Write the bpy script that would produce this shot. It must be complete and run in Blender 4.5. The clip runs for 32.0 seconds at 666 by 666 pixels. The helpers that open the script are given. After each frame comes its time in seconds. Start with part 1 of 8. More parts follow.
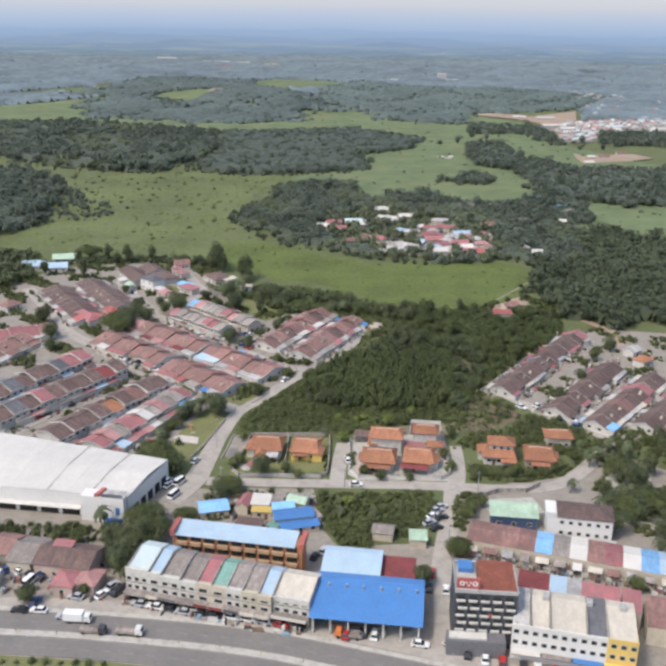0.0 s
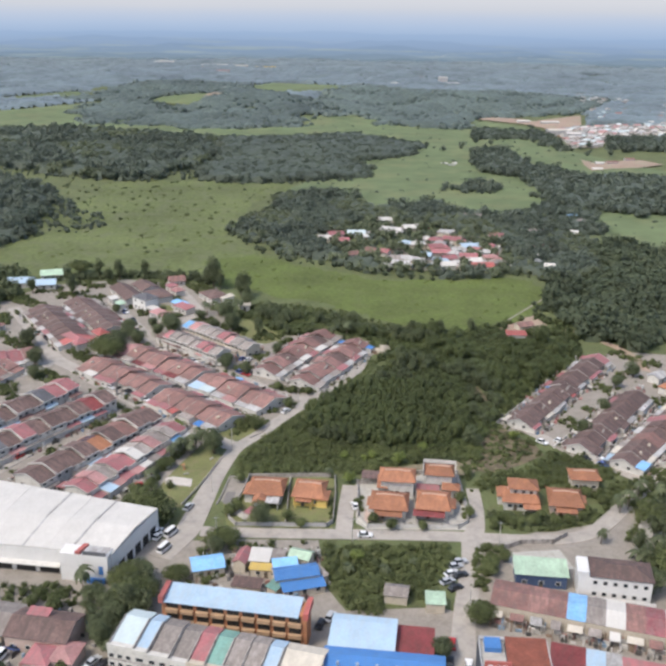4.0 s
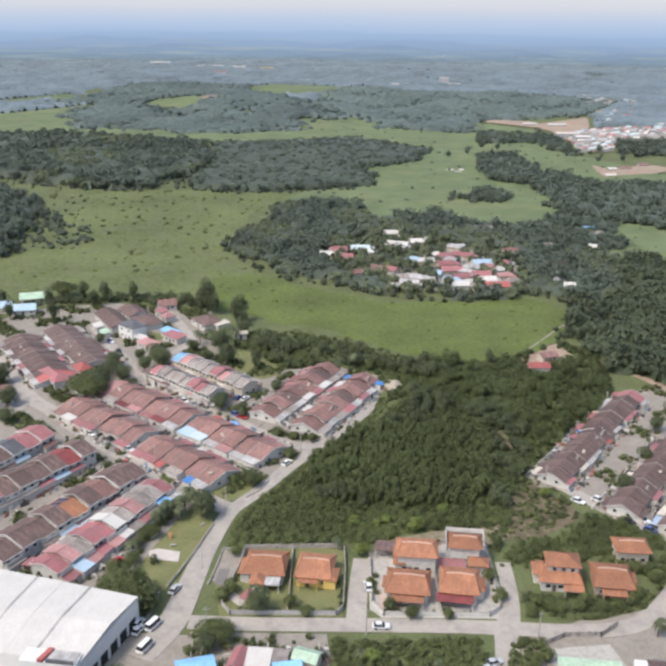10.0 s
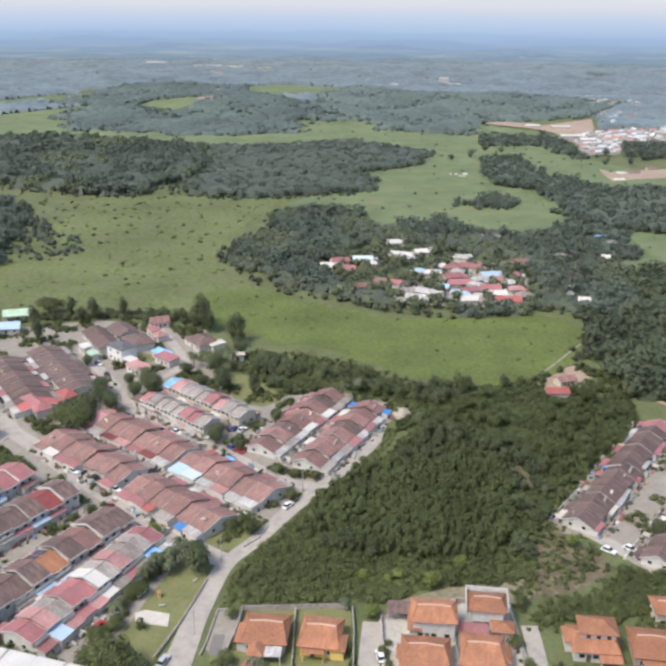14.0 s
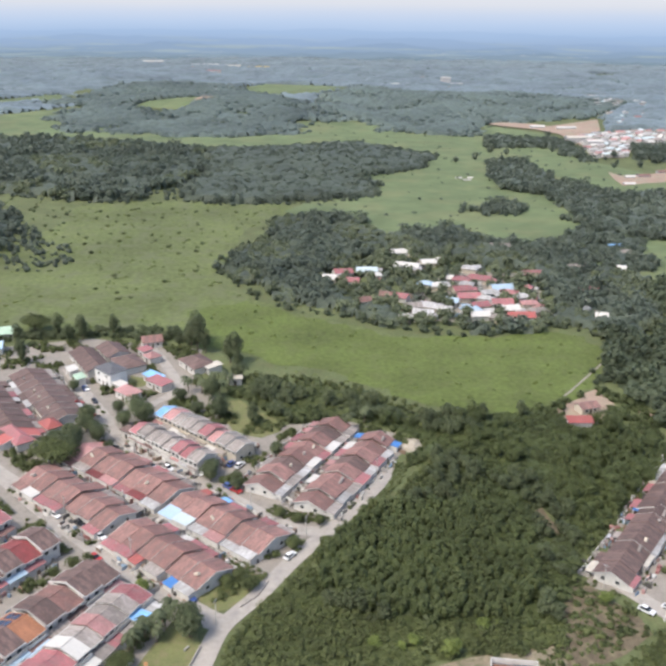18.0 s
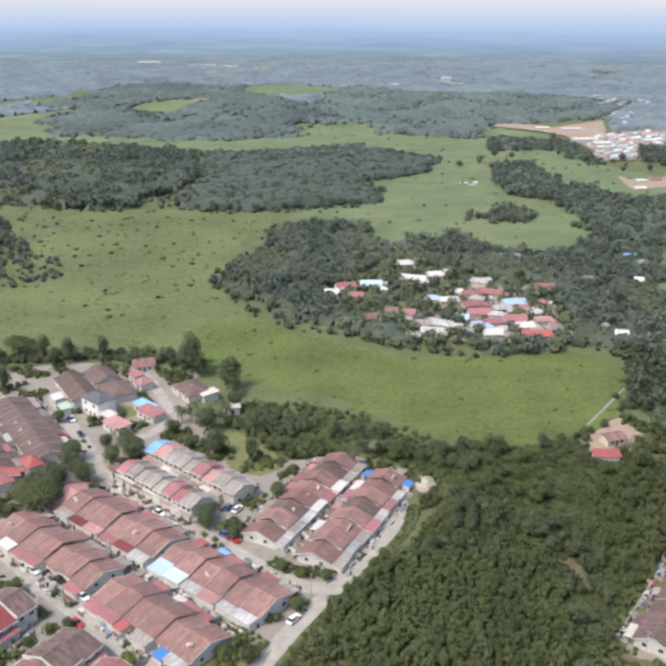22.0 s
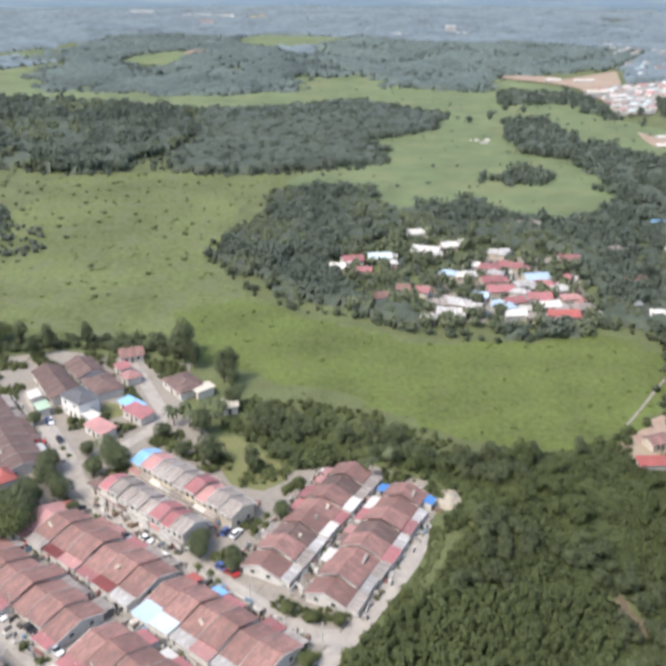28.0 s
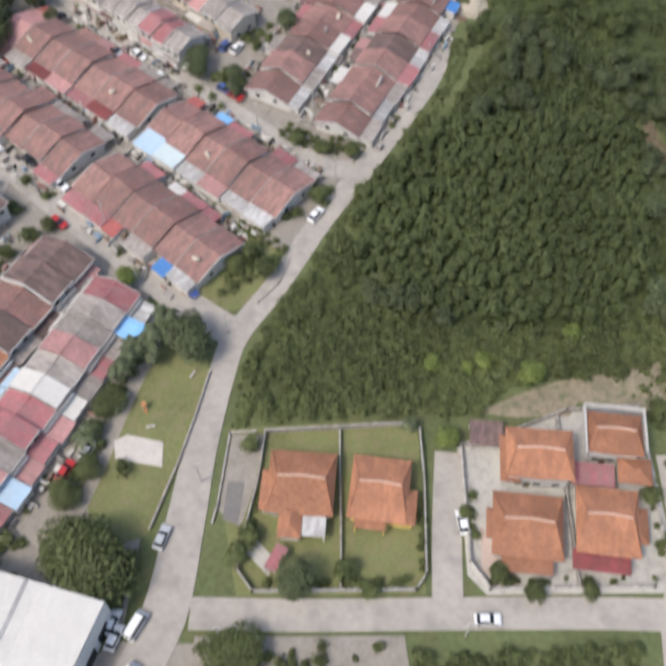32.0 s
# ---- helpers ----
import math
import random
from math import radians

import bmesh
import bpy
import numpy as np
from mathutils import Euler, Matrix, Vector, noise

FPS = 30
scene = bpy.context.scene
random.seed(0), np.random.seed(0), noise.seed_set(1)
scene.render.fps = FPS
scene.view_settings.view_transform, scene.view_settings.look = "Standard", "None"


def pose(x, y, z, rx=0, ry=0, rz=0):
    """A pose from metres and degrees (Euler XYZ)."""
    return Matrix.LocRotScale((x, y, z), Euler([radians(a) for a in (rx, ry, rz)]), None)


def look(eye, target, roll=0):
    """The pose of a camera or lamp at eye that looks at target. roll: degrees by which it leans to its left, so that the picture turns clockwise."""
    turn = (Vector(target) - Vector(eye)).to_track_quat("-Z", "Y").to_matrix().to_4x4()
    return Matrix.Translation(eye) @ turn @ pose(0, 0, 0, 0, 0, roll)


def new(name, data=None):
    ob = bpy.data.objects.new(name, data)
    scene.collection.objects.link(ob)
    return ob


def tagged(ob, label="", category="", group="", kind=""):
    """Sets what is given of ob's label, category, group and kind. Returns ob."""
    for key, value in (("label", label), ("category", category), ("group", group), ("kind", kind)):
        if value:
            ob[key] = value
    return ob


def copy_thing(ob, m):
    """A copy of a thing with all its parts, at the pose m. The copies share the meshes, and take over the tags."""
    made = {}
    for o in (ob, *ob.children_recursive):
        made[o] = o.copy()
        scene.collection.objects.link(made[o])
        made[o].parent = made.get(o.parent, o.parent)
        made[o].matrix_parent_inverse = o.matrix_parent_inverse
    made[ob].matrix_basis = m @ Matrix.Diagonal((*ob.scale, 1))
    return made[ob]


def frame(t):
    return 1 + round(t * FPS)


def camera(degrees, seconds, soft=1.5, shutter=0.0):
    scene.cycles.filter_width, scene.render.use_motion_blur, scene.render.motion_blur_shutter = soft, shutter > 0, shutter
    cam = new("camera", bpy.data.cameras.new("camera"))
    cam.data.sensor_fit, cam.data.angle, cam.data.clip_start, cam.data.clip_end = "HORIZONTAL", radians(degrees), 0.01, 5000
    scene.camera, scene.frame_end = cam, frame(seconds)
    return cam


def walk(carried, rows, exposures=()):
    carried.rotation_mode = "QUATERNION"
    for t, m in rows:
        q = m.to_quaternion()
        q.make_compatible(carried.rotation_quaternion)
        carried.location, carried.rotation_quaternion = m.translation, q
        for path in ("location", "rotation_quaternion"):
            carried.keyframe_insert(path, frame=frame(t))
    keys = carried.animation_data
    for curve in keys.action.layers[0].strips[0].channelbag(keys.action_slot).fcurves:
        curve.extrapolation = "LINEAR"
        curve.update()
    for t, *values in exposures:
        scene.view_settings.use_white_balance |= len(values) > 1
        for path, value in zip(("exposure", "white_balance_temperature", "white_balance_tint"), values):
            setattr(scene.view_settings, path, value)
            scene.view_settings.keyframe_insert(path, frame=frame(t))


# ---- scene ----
cam = camera(40.85, 32.0, soft=3.3, shutter=0.4)
PATH = [
    (0, (0.01, -0.00, 136.97), (-0.06, 93.89, 102.57), 0.88),
    (2, (-1.05, 13.18, 137.01), (-1.09, 107.12, 102.73), 0.85),
    (3, (-1.61, 19.77, 136.98), (-1.61, 113.73, 102.77), 0.82),
    (6, (-3.03, 39.41, 137.09), (-2.92, 133.40, 102.96), 0.76),
    (8, (-3.88, 52.13, 137.23), (-3.71, 146.10, 103.03), 0.71),
    (10, (-4.80, 64.91, 137.36), (-4.61, 158.87, 103.13), 0.59),
    (12, (-5.95, 77.80, 137.56), (-5.63, 171.75, 103.31), 0.57),
    (14, (-7.12, 90.89, 137.56), (-6.63, 184.82, 103.24), 0.60),
    (17, (-8.57, 110.37, 137.63), (-7.96, 204.24, 103.16), 0.61),
    (19, (-9.68, 123.23, 137.94), (-9.00, 217.08, 103.41), 0.54),
    (21, (-10.55, 136.25, 137.91), (-9.81, 230.09, 103.37), 0.37),
    (23, (-11.38, 149.11, 137.94), (-10.64, 242.94, 103.35), 0.25),
    (25, (-12.10, 161.59, 138.12), (-11.38, 255.43, 103.58), 0.10),
    (27.5, (-13.39, 177.68, 138.18), (-12.60, 271.53, 103.66), 0.07),
    (28, (-13.57, 179.93, 136.43), (-12.81, 271.82, 97.00), 0.01),
    (28.5, (-13.00, 182.90, 136.58), (-12.67, 268.13, 84.27), -0.31),
    (29, (-12.62, 186.89, 138.23), (-12.65, 267.73, 79.38), -0.65),
    (29.5, (-13.22, 189.94, 138.24), (-13.42, 269.42, 77.55), -0.46),
    (30, (-13.64, 193.01, 138.49), (-13.84, 265.61, 69.71), -0.60),
    (30.5, (-13.64, 196.75, 138.88), (-14.10, 261.75, 62.89), -1.11),
    (31, (-13.87, 200.30, 139.47), (-14.38, 262.71, 61.33), -1.23),
    (31.5, (-14.73, 202.78, 139.57), (-14.84, 264.79, 61.11), -0.86),
    (32, (-16.71, 203.62, 139.32), (-15.92, 256.83, 54.66), 0.23),
]
EXPOSURE = 0.68
walk(cam, [(t, look(eye, target, roll)) for t, eye, target, roll in PATH],
     [(t, EXPOSURE + e) for t, e in ((0, -0.1), (3, -0.08), (12, 0.05), (20, 0.16), (27.0, 0.19), (28, 0.3), (28.6, 0.32), (29.2, 0.36), (30, 0.3), (31, 0.1), (32, -0.1))])

from mathutils.geometry import tessellate_polygon

# ---- sky, sun, exposure ----
SUN_ELEV, SUN_AZ = 55.0, 232.0  # degrees; azimuth clockwise from +y
world = bpy.data.worlds.new("sky")
scene.world = world
world.use_nodes = True
wn = world.node_tree.nodes
sky = wn.new("ShaderNodeTexSky")
sky.sky_type = "NISHITA"
sky.sun_disc = False
sky.sun_elevation = radians(SUN_ELEV)
sky.sun_rotation = radians(SUN_AZ)
sky.air_density, sky.dust_density = 1.0, 3.0
wn["Background"].inputs[1].default_value = 0.15
world.node_tree.links.new(sky.outputs[0], wn["Background"].inputs[0])
sun_data = bpy.data.lights.new("sun", "SUN")
sun_data.energy, sun_data.angle, sun_data.color = 1.5, radians(12), (1.0, 0.945, 0.85)
sun_ob = new("sun", sun_data)
_az, _el = radians(SUN_AZ), radians(SUN_ELEV)
SUN_FROM = Vector((math.sin(_az) * math.cos(_el), math.cos(_az) * math.cos(_el), math.sin(_el)))
sun_ob.matrix_world = look(SUN_FROM * 500, (0, 0, 0))

# ---- materials ----
MATS = {}


def mat(name, col, rough=0.8, vary=0.25, big=0.12, small=1.5, bump=0.3, metal=0.0, stain=None, stain_amount=0.4, island=0.0, obj=0.0, spec=0.3, streak=False):
    """A weathered surface: base colour varied at two sizes (per metre), with an optional stain colour in patches."""
    if name in MATS:
        return MATS[name]
    m = bpy.data.materials.new(name)
    m.use_nodes = True
    nt = m.node_tree
    N, Lk = nt.nodes, nt.links
    bsdf = N["Principled BSDF"]
    bsdf.inputs["Roughness"].default_value = rough
    bsdf.inputs["Metallic"].default_value = metal
    bsdf.inputs["Specular IOR Level"].default_value = spec
    geo = N.new("ShaderNodeNewGeometry")
    n1, n2 = N.new("ShaderNodeTexNoise"), N.new("ShaderNodeTexNoise")
    for n, sc in ((n1, big), (n2, small)):
        n.inputs["Scale"].default_value = sc
        n.inputs["Detail"].default_value = 4
        Lk.new(geo.outputs["Position"], n.inputs["Vector"])
    add = N.new("ShaderNodeMath")
    add.operation = "ADD"
    Lk.new(n1.outputs[0], add.inputs[0])
    Lk.new(n2.outputs[0], add.inputs[1])
    val = add.outputs[0]
    for amount, src in ((island, geo.outputs["Random Per Island"]), (obj, None)):
        if amount:
            if src is None:
                src = N.new("ShaderNodeObjectInfo").outputs["Random"]
            mul = N.new("ShaderNodeMath")
            mul.operation = "MULTIPLY_ADD"
            Lk.new(src, mul.inputs[0])
            mul.inputs[1].default_value = amount
            Lk.new(val, mul.inputs[2])
            sub = N.new("ShaderNodeMath")
            sub.operation = "SUBTRACT"
            Lk.new(mul.outputs[0], sub.inputs[0])
            sub.inputs[1].default_value = amount / 2
            val = sub.outputs[0]
    ramp = N.new("ShaderNodeMapRange")
    ramp.inputs["From Min"].default_value, ramp.inputs["From Max"].default_value = 0.6, 1.4
    ramp.inputs["To Min"].default_value, ramp.inputs["To Max"].default_value = 1 - vary, 1 + vary
    Lk.new(val, ramp.inputs["Value"])
    hsv = N.new("ShaderNodeHueSaturation")
    hsv.inputs["Color"].default_value = (*col, 1)
    Lk.new(ramp.outputs[0], hsv.inputs["Value"])
    out = hsv.outputs[0]
    if stain:
        n3 = N.new("ShaderNodeTexNoise")
        n3.inputs["Scale"].default_value, n3.inputs["Detail"].default_value = (big * small) ** 0.5, 6
        if streak:
            tc, mp = N.new("ShaderNodeTexCoord"), N.new("ShaderNodeMapping")
            mp.inputs["Scale"].default_value = (0.95, 0.3, 0.3)
            Lk.new(tc.outputs["Object"], mp.inputs[0])
            Lk.new(mp.outputs[0], n3.inputs["Vector"])
            n3.noise_dimensions = "4D"
            Lk.new(N.new("ShaderNodeObjectInfo").outputs["Random"], n3.inputs["W"])
            n3.inputs["Scale"].default_value = 1.0
        else:
            Lk.new(geo.outputs["Position"], n3.inputs["Vector"])
        r3 = N.new("ShaderNodeMapRange")
        r3.inputs["From Min"].default_value, r3.inputs["From Max"].default_value = (0.42, 0.6) if streak else (0.48, 0.68)
        r3.inputs["To Max"].default_value = stain_amount
        Lk.new(n3.outputs[0], r3.inputs["Value"])
        mix = N.new("ShaderNodeMix")
        mix.data_type = "RGBA"
        Lk.new(r3.outputs[0], mix.inputs[0])
        Lk.new(out, mix.inputs[6])
        mix.inputs[7].default_value = (*stain, 1)
        out = mix.outputs[2]
    Lk.new(out, bsdf.inputs["Base Color"])
    if bump:
        b = N.new("ShaderNodeBump")
        b.inputs["Strength"].default_value, b.inputs["Distance"].default_value = bump, 0.1
        Lk.new(n2.outputs[0], b.inputs["Height"])
        Lk.new(b.outputs[0], bsdf.inputs["Normal"])
    MATS[name] = m
    return m


def leaf_mat(name, col, vary=0.5, big=0.05, through_=0.3, each=0.4, haze_sheen=0.0):
    """Foliage: varied from leaf to leaf, and letting some light through; the last value is a bluish sheen that imitates
    distant haze.
    """
    m = mat(name, col, rough=0.5, vary=vary, big=big, small=0.6, bump=0, island=each, spec=0.22)
    nt = m.node_tree
    bsdf = nt.nodes["Principled BSDF"]
    bsdf.inputs["Sheen Weight"].default_value, bsdf.inputs["Sheen Roughness"].default_value = haze_sheen, 0.5
    bsdf.inputs["Sheen Tint"].default_value = (0.85, 0.92, 1.0, 1)
    tr, mix = nt.nodes.new("ShaderNodeBsdfTranslucent"), nt.nodes.new("ShaderNodeMixShader")
    nt.links.new(bsdf.inputs["Base Color"].links[0].from_socket, tr.inputs["Color"])
    mix.inputs[0].default_value = through_
    nt.links.new(bsdf.outputs[0], mix.inputs[1])
    nt.links.new(tr.outputs[0], mix.inputs[2])
    nt.links.new(mix.outputs[0], nt.nodes["Material Output"].inputs["Surface"])
    return m


GRASS = mat("rough_grass", (0.11, 0.13, 0.056), 0.9, 0.35, 0.06, 0.9, 0.6, stain=(0.14, 0.12, 0.06), stain_amount=0.35)
LAWN = mat("mown_lawn", (0.16, 0.17, 0.07), 0.9, 0.25, 0.15, 1.6, 0.4, stain=(0.21, 0.175, 0.1), stain_amount=0.6)
MARSH = mat("marsh_grass", (0.113, 0.135, 0.05), 0.9, 0.5, 0.02, 0.35, 1.0, stain=(0.13, 0.138, 0.075), stain_amount=0.7)
MARSH_WET = mat("marsh_grass_wet", (0.1, 0.128, 0.034), 0.9, 0.45, 0.04, 0.5, 1.0, stain=(0.115, 0.13, 0.05), stain_amount=0.5)
MARSH_DRY = mat("marsh_grass_dry", (0.125, 0.16, 0.076), 0.9, 0.3, 0.012, 0.06, 0.4, stain=(0.2, 0.2, 0.1), stain_amount=0.5)
SOIL = mat("bare_soil", (0.125, 0.1, 0.066), 0.95, 0.4, 0.15, 1.6, 0.9, stain=(0.21, 0.18, 0.11), stain_amount=0.8)
DRY_SOIL = mat("dry_sandy_soil", (0.25, 0.21, 0.145), 0.95, 0.35, 0.2, 1.8, 0.8, stain=(0.13, 0.135, 0.07), stain_amount=0.85)
LATERITE = mat("laterite_clearing", (0.33, 0.24, 0.185), 0.95, 0.25, 0.02, 0.3, 0.4, stain=(0.3, 0.29, 0.2), stain_amount=0.7)
ROAD = mat("worn_road", (0.37, 0.335, 0.295), 0.85, 0.14, 0.1, 0.9, 0.2, stain=(0.22, 0.21, 0.195), stain_amount=0.5)
ASPHALT = mat("dark_asphalt", (0.185, 0.172, 0.16), 0.8, 0.15, 0.08, 1.2, 0.2, stain=(0.15, 0.145, 0.14), stain_amount=0.5)
CONCRETE = mat("concrete", (0.42, 0.4, 0.36), 0.85, 0.15, 0.2, 2.0, 0.2, stain=(0.25, 0.23, 0.2), stain_amount=0.5)
YARD = mat("concrete_yard", (0.28, 0.25, 0.215), 0.9, 0.2, 0.2, 1.4, 0.2, stain=(0.2, 0.18, 0.145), stain_amount=0.45)
WHITE = mat("white_render", (0.56, 0.54, 0.5), 0.75, 0.1, 0.3, 2.0, 0.1, stain=(0.33, 0.31, 0.28), stain_amount=0.45)
CREAM = mat("cream_render", (0.52, 0.46, 0.37), 0.75, 0.12, 0.3, 2.0, 0.1, stain=(0.35, 0.31, 0.25), stain_amount=0.4)
CLEANWHITE = mat("clean_white_panel", (0.67, 0.655, 0.63), 0.6, 0.06, 0.2, 1.5, 0.05, stain=(0.55, 0.53, 0.5), stain_amount=0.25)
GREYWALL = mat("grey_render", (0.42, 0.41, 0.4), 0.8, 0.15, 0.3, 2.0, 0.1, stain=(0.2, 0.19, 0.18), stain_amount=0.5)
PARTY = mat("grimy_parapet", (0.36, 0.33, 0.3), 0.85, 0.25, 0.4, 2.0, 0.1, stain=(0.12, 0.11, 0.1), stain_amount=0.7)
PEACH = mat("peach_render", (0.46, 0.36, 0.31), 0.75, 0.12, 0.3, 2.0, 0.1)
ORANGEWALL = mat("orange_render", (0.42, 0.19, 0.1), 0.75, 0.12, 0.3, 2.0, 0.1, stain=(0.4, 0.2, 0.1))
YELLOWWALL = mat("yellow_render", (0.66, 0.47, 0.15), 0.75, 0.1, 0.3, 2.0, 0.1)
GLASS = mat("dark_window_glass", (0.03, 0.035, 0.04), 0.12, 0.1, 0.5, 2, 0, spec=0.5)
FRAME = mat("window_frame", (0.6, 0.58, 0.54), 0.5, 0.05, 1, 3, 0)
# Near-black parts, and the shade inside openings painted as solid panels.
DARK = mat("black_and_opening_shade", (0.035, 0.033, 0.03), 0.9, 0.2, 0.5, 2, 0)
METAL = mat("galvanised_metal", (0.5, 0.5, 0.5), 0.45, 0.15, 0.5, 3, 0.1, metal=0.6)
BARK = mat("bark", (0.12, 0.095, 0.07), 0.9, 0.25, 1, 5, 0.5)


def roofmat(name, col, stain=(0.16, 0.12, 0.1), amount=0.55, rough=0.75, metal=0.0, vary=0.34):
    return mat(name, col, rough, vary, 0.25, 1.6, 0.35, metal, stain, amount, obj=0.55, streak=True)


ROOFS = {
    "rust": roofmat("roof_weathered_red_tile", (0.275, 0.15, 0.13), (0.16, 0.11, 0.098), 0.7),
    "brown": roofmat("roof_sooty_brown_tile", (0.16, 0.105, 0.093), (0.09, 0.068, 0.062), 0.75),
    "terracotta": roofmat("roof_orange_tile", (0.335, 0.152, 0.085), (0.25, 0.12, 0.075), 0.6),
    "grey": roofmat("roof_grey_sheet", (0.3, 0.265, 0.24), (0.17, 0.145, 0.13)),
    "palegrey": roofmat("roof_pale_grey_sheet", (0.42, 0.41, 0.4), (0.25, 0.23, 0.21)),
    "red": roofmat("roof_red_sheet", (0.37, 0.105, 0.09), (0.28, 0.11, 0.1), 0.5, 0.5),
    "crimson": roofmat("roof_pink_red_sheet", (0.33, 0.125, 0.13), (0.25, 0.15, 0.145), 0.65, 0.6),
    "pink": roofmat("roof_faded_pink_sheet", (0.4, 0.21, 0.2), (0.28, 0.18, 0.16), 0.4, 0.6),
    "maroon": roofmat("roof_maroon_sheet", (0.2, 0.05, 0.05), (0.12, 0.06, 0.05), 0.4, 0.6),
    "blue": roofmat("roof_blue_sheet", (0.065, 0.185, 0.43), (0.09, 0.19, 0.38), 0.3, 0.5, vary=0.15),
    "lightblue": roofmat("roof_light_blue_sheet", (0.35, 0.47, 0.58), (0.4, 0.45, 0.48), 0.4, 0.55, vary=0.15),
    "skyblue": roofmat("roof_sky_blue_sheet", (0.2, 0.42, 0.7), (0.3, 0.42, 0.55), 0.35, 0.5),
    "white": roofmat("roof_white_sheet", (0.56, 0.535, 0.495), (0.5, 0.475, 0.43), 0.3, 0.55, vary=0.1),
    "cream": roofmat("roof_cream_sheet", (0.55, 0.5, 0.42), (0.42, 0.38, 0.32), 0.4, 0.6, vary=0.15),
    "green": roofmat("roof_green_sheet", (0.17, 0.31, 0.265), (0.2, 0.3, 0.24), 0.4, 0.5),
    "palegreen": roofmat("roof_pale_green_sheet", (0.36, 0.48, 0.36), (0.3, 0.36, 0.28), 0.4, 0.6),
    "paleblue": roofmat("roof_pale_blue_sheet", (0.5, 0.58, 0.59), (0.44, 0.5, 0.5), 0.4, 0.55, vary=0.12),
    "yellow": roofmat("roof_yellow_sheet", (0.5, 0.36, 0.1), (0.4, 0.3, 0.15), 0.4, 0.6, vary=0.15),
    "slate": roofmat("roof_dark_slate", (0.13, 0.13, 0.14), (0.08, 0.08, 0.08), 0.4, 0.6),
}


# ---- mesh helpers ----
class Geo:
    """Collects vertices and faces of one mesh."""

    def __init__(self):
        self.v, self.f = [], []

    def poly(self, pts):
        n = len(self.v)
        self.v += [tuple(p) for p in pts]
        self.f.append(tuple(range(n, n + len(pts))))
        return self

    def solid(self, low, high):
        """A closed body between two rings of equally many points."""
        n, k = len(self.v), len(low)
        self.v += [tuple(p) for p in low] + [tuple(p) for p in high]
        self.f.append(tuple(range(n + k - 1, n - 1, -1)))
        self.f.append(tuple(range(n + k, n + 2 * k)))
        for i in range(k):
            j = (i + 1) % k
            self.f.append((n + i, n + j, n + k + j, n + k + i))
        return self

    def box(self, x0, x1, y0, y1, z0, z1):
        r = [(x0, y0), (x1, y0), (x1, y1), (x0, y1)]
        return self.solid([(x, y, z0) for x, y in r], [(x, y, z1) for x, y in r])

    def slab(self, quad, thick):
        """A sheet of the given thickness hung below the points."""
        return self.solid([(x, y, z - thick) for x, y, z in quad], quad)

    def chevron(self, x0, x1, half, z_low, z_top, thick, lift=0.0):
        """A two-sided pitched sheet in one piece, its ridge along x."""
        prof = [(-half, z_low), (0, z_top), (half, z_low), (half, z_low + thick), (0, z_top + thick), (-half, z_low + thick)]
        return self.solid([(x0, y, z + lift) for y, z in prof], [(x1, y, z + lift) for y, z in prof])

    def tube(self, a, b, r0, r1, n=8):
        a, b = Vector(a), Vector(b)
        q = (b - a).to_track_quat("Z", "Y")
        ring = [Vector((math.cos(2 * math.pi * i / n), math.sin(2 * math.pi * i / n), 0)) for i in range(n)]
        return self.solid([a + q @ (p * r0) for p in ring], [b + q @ (p * r1) for p in ring])

    def mesh(self, name):
        me = bpy.data.meshes.new(name)
        me.from_pydata(self.v, [], self.f)
        me.update()
        return me


def part(name, geo, material, parent, label=""):
    """Links a Geo (or a mesh) as one mesh object under a thing or part."""
    me = geo.mesh(name) if isinstance(geo, Geo) else geo
    if not me.materials:
        me.materials.append(material)
    ob = new(name, me)
    ob.parent = parent
    if label:
        ob["label"] = label
    return ob


def thing(name, x, y, z=0.0, yaw=0.0, label="", category="", group=""):
    ob = new(name)
    ob.empty_display_size = 0.5
    ob.matrix_basis = pose(x, y, z, 0, 0, yaw)
    return tagged(ob, label, category, group)


def structure(name, geo, material, label, category="ground", kind="structure"):
    me = geo.mesh(name) if isinstance(geo, Geo) else geo
    if not me.materials:
        me.materials.append(material)
    return tagged(new(name, me), label, category, "", kind)


def inside(poly, x, y):
    """Which of the points lie in the polygon."""
    x, y = np.asarray(x), np.asarray(y)
    hit = np.zeros(x.shape, bool)
    n = len(poly)
    for i in range(n):
        (x0, y0), (x1, y1) = poly[i], poly[(i + 1) % n]
        if y0 != y1:
            hit ^= ((y0 > y) != (y1 > y)) & (x < (x1 - x0) * (y - y0) / (y1 - y0) + x0)
    return hit


def fast_mesh(name, verts, faces, material):
    """A mesh from arrays; all faces have the same number of corners."""
    verts, faces = np.asarray(verts, np.float32), np.asarray(faces, np.int32)
    k = faces.shape[1]
    me = bpy.data.meshes.new(name)
    me.vertices.add(len(verts))
    me.vertices.foreach_set("co", verts.ravel())
    me.loops.add(faces.size)
    me.loops.foreach_set("vertex_index", faces.ravel())
    me.polygons.add(len(faces))
    me.polygons.foreach_set("loop_start", np.arange(0, faces.size, k, dtype=np.int32))
    me.update(calc_edges=True)
    me.materials.append(material)
    return me


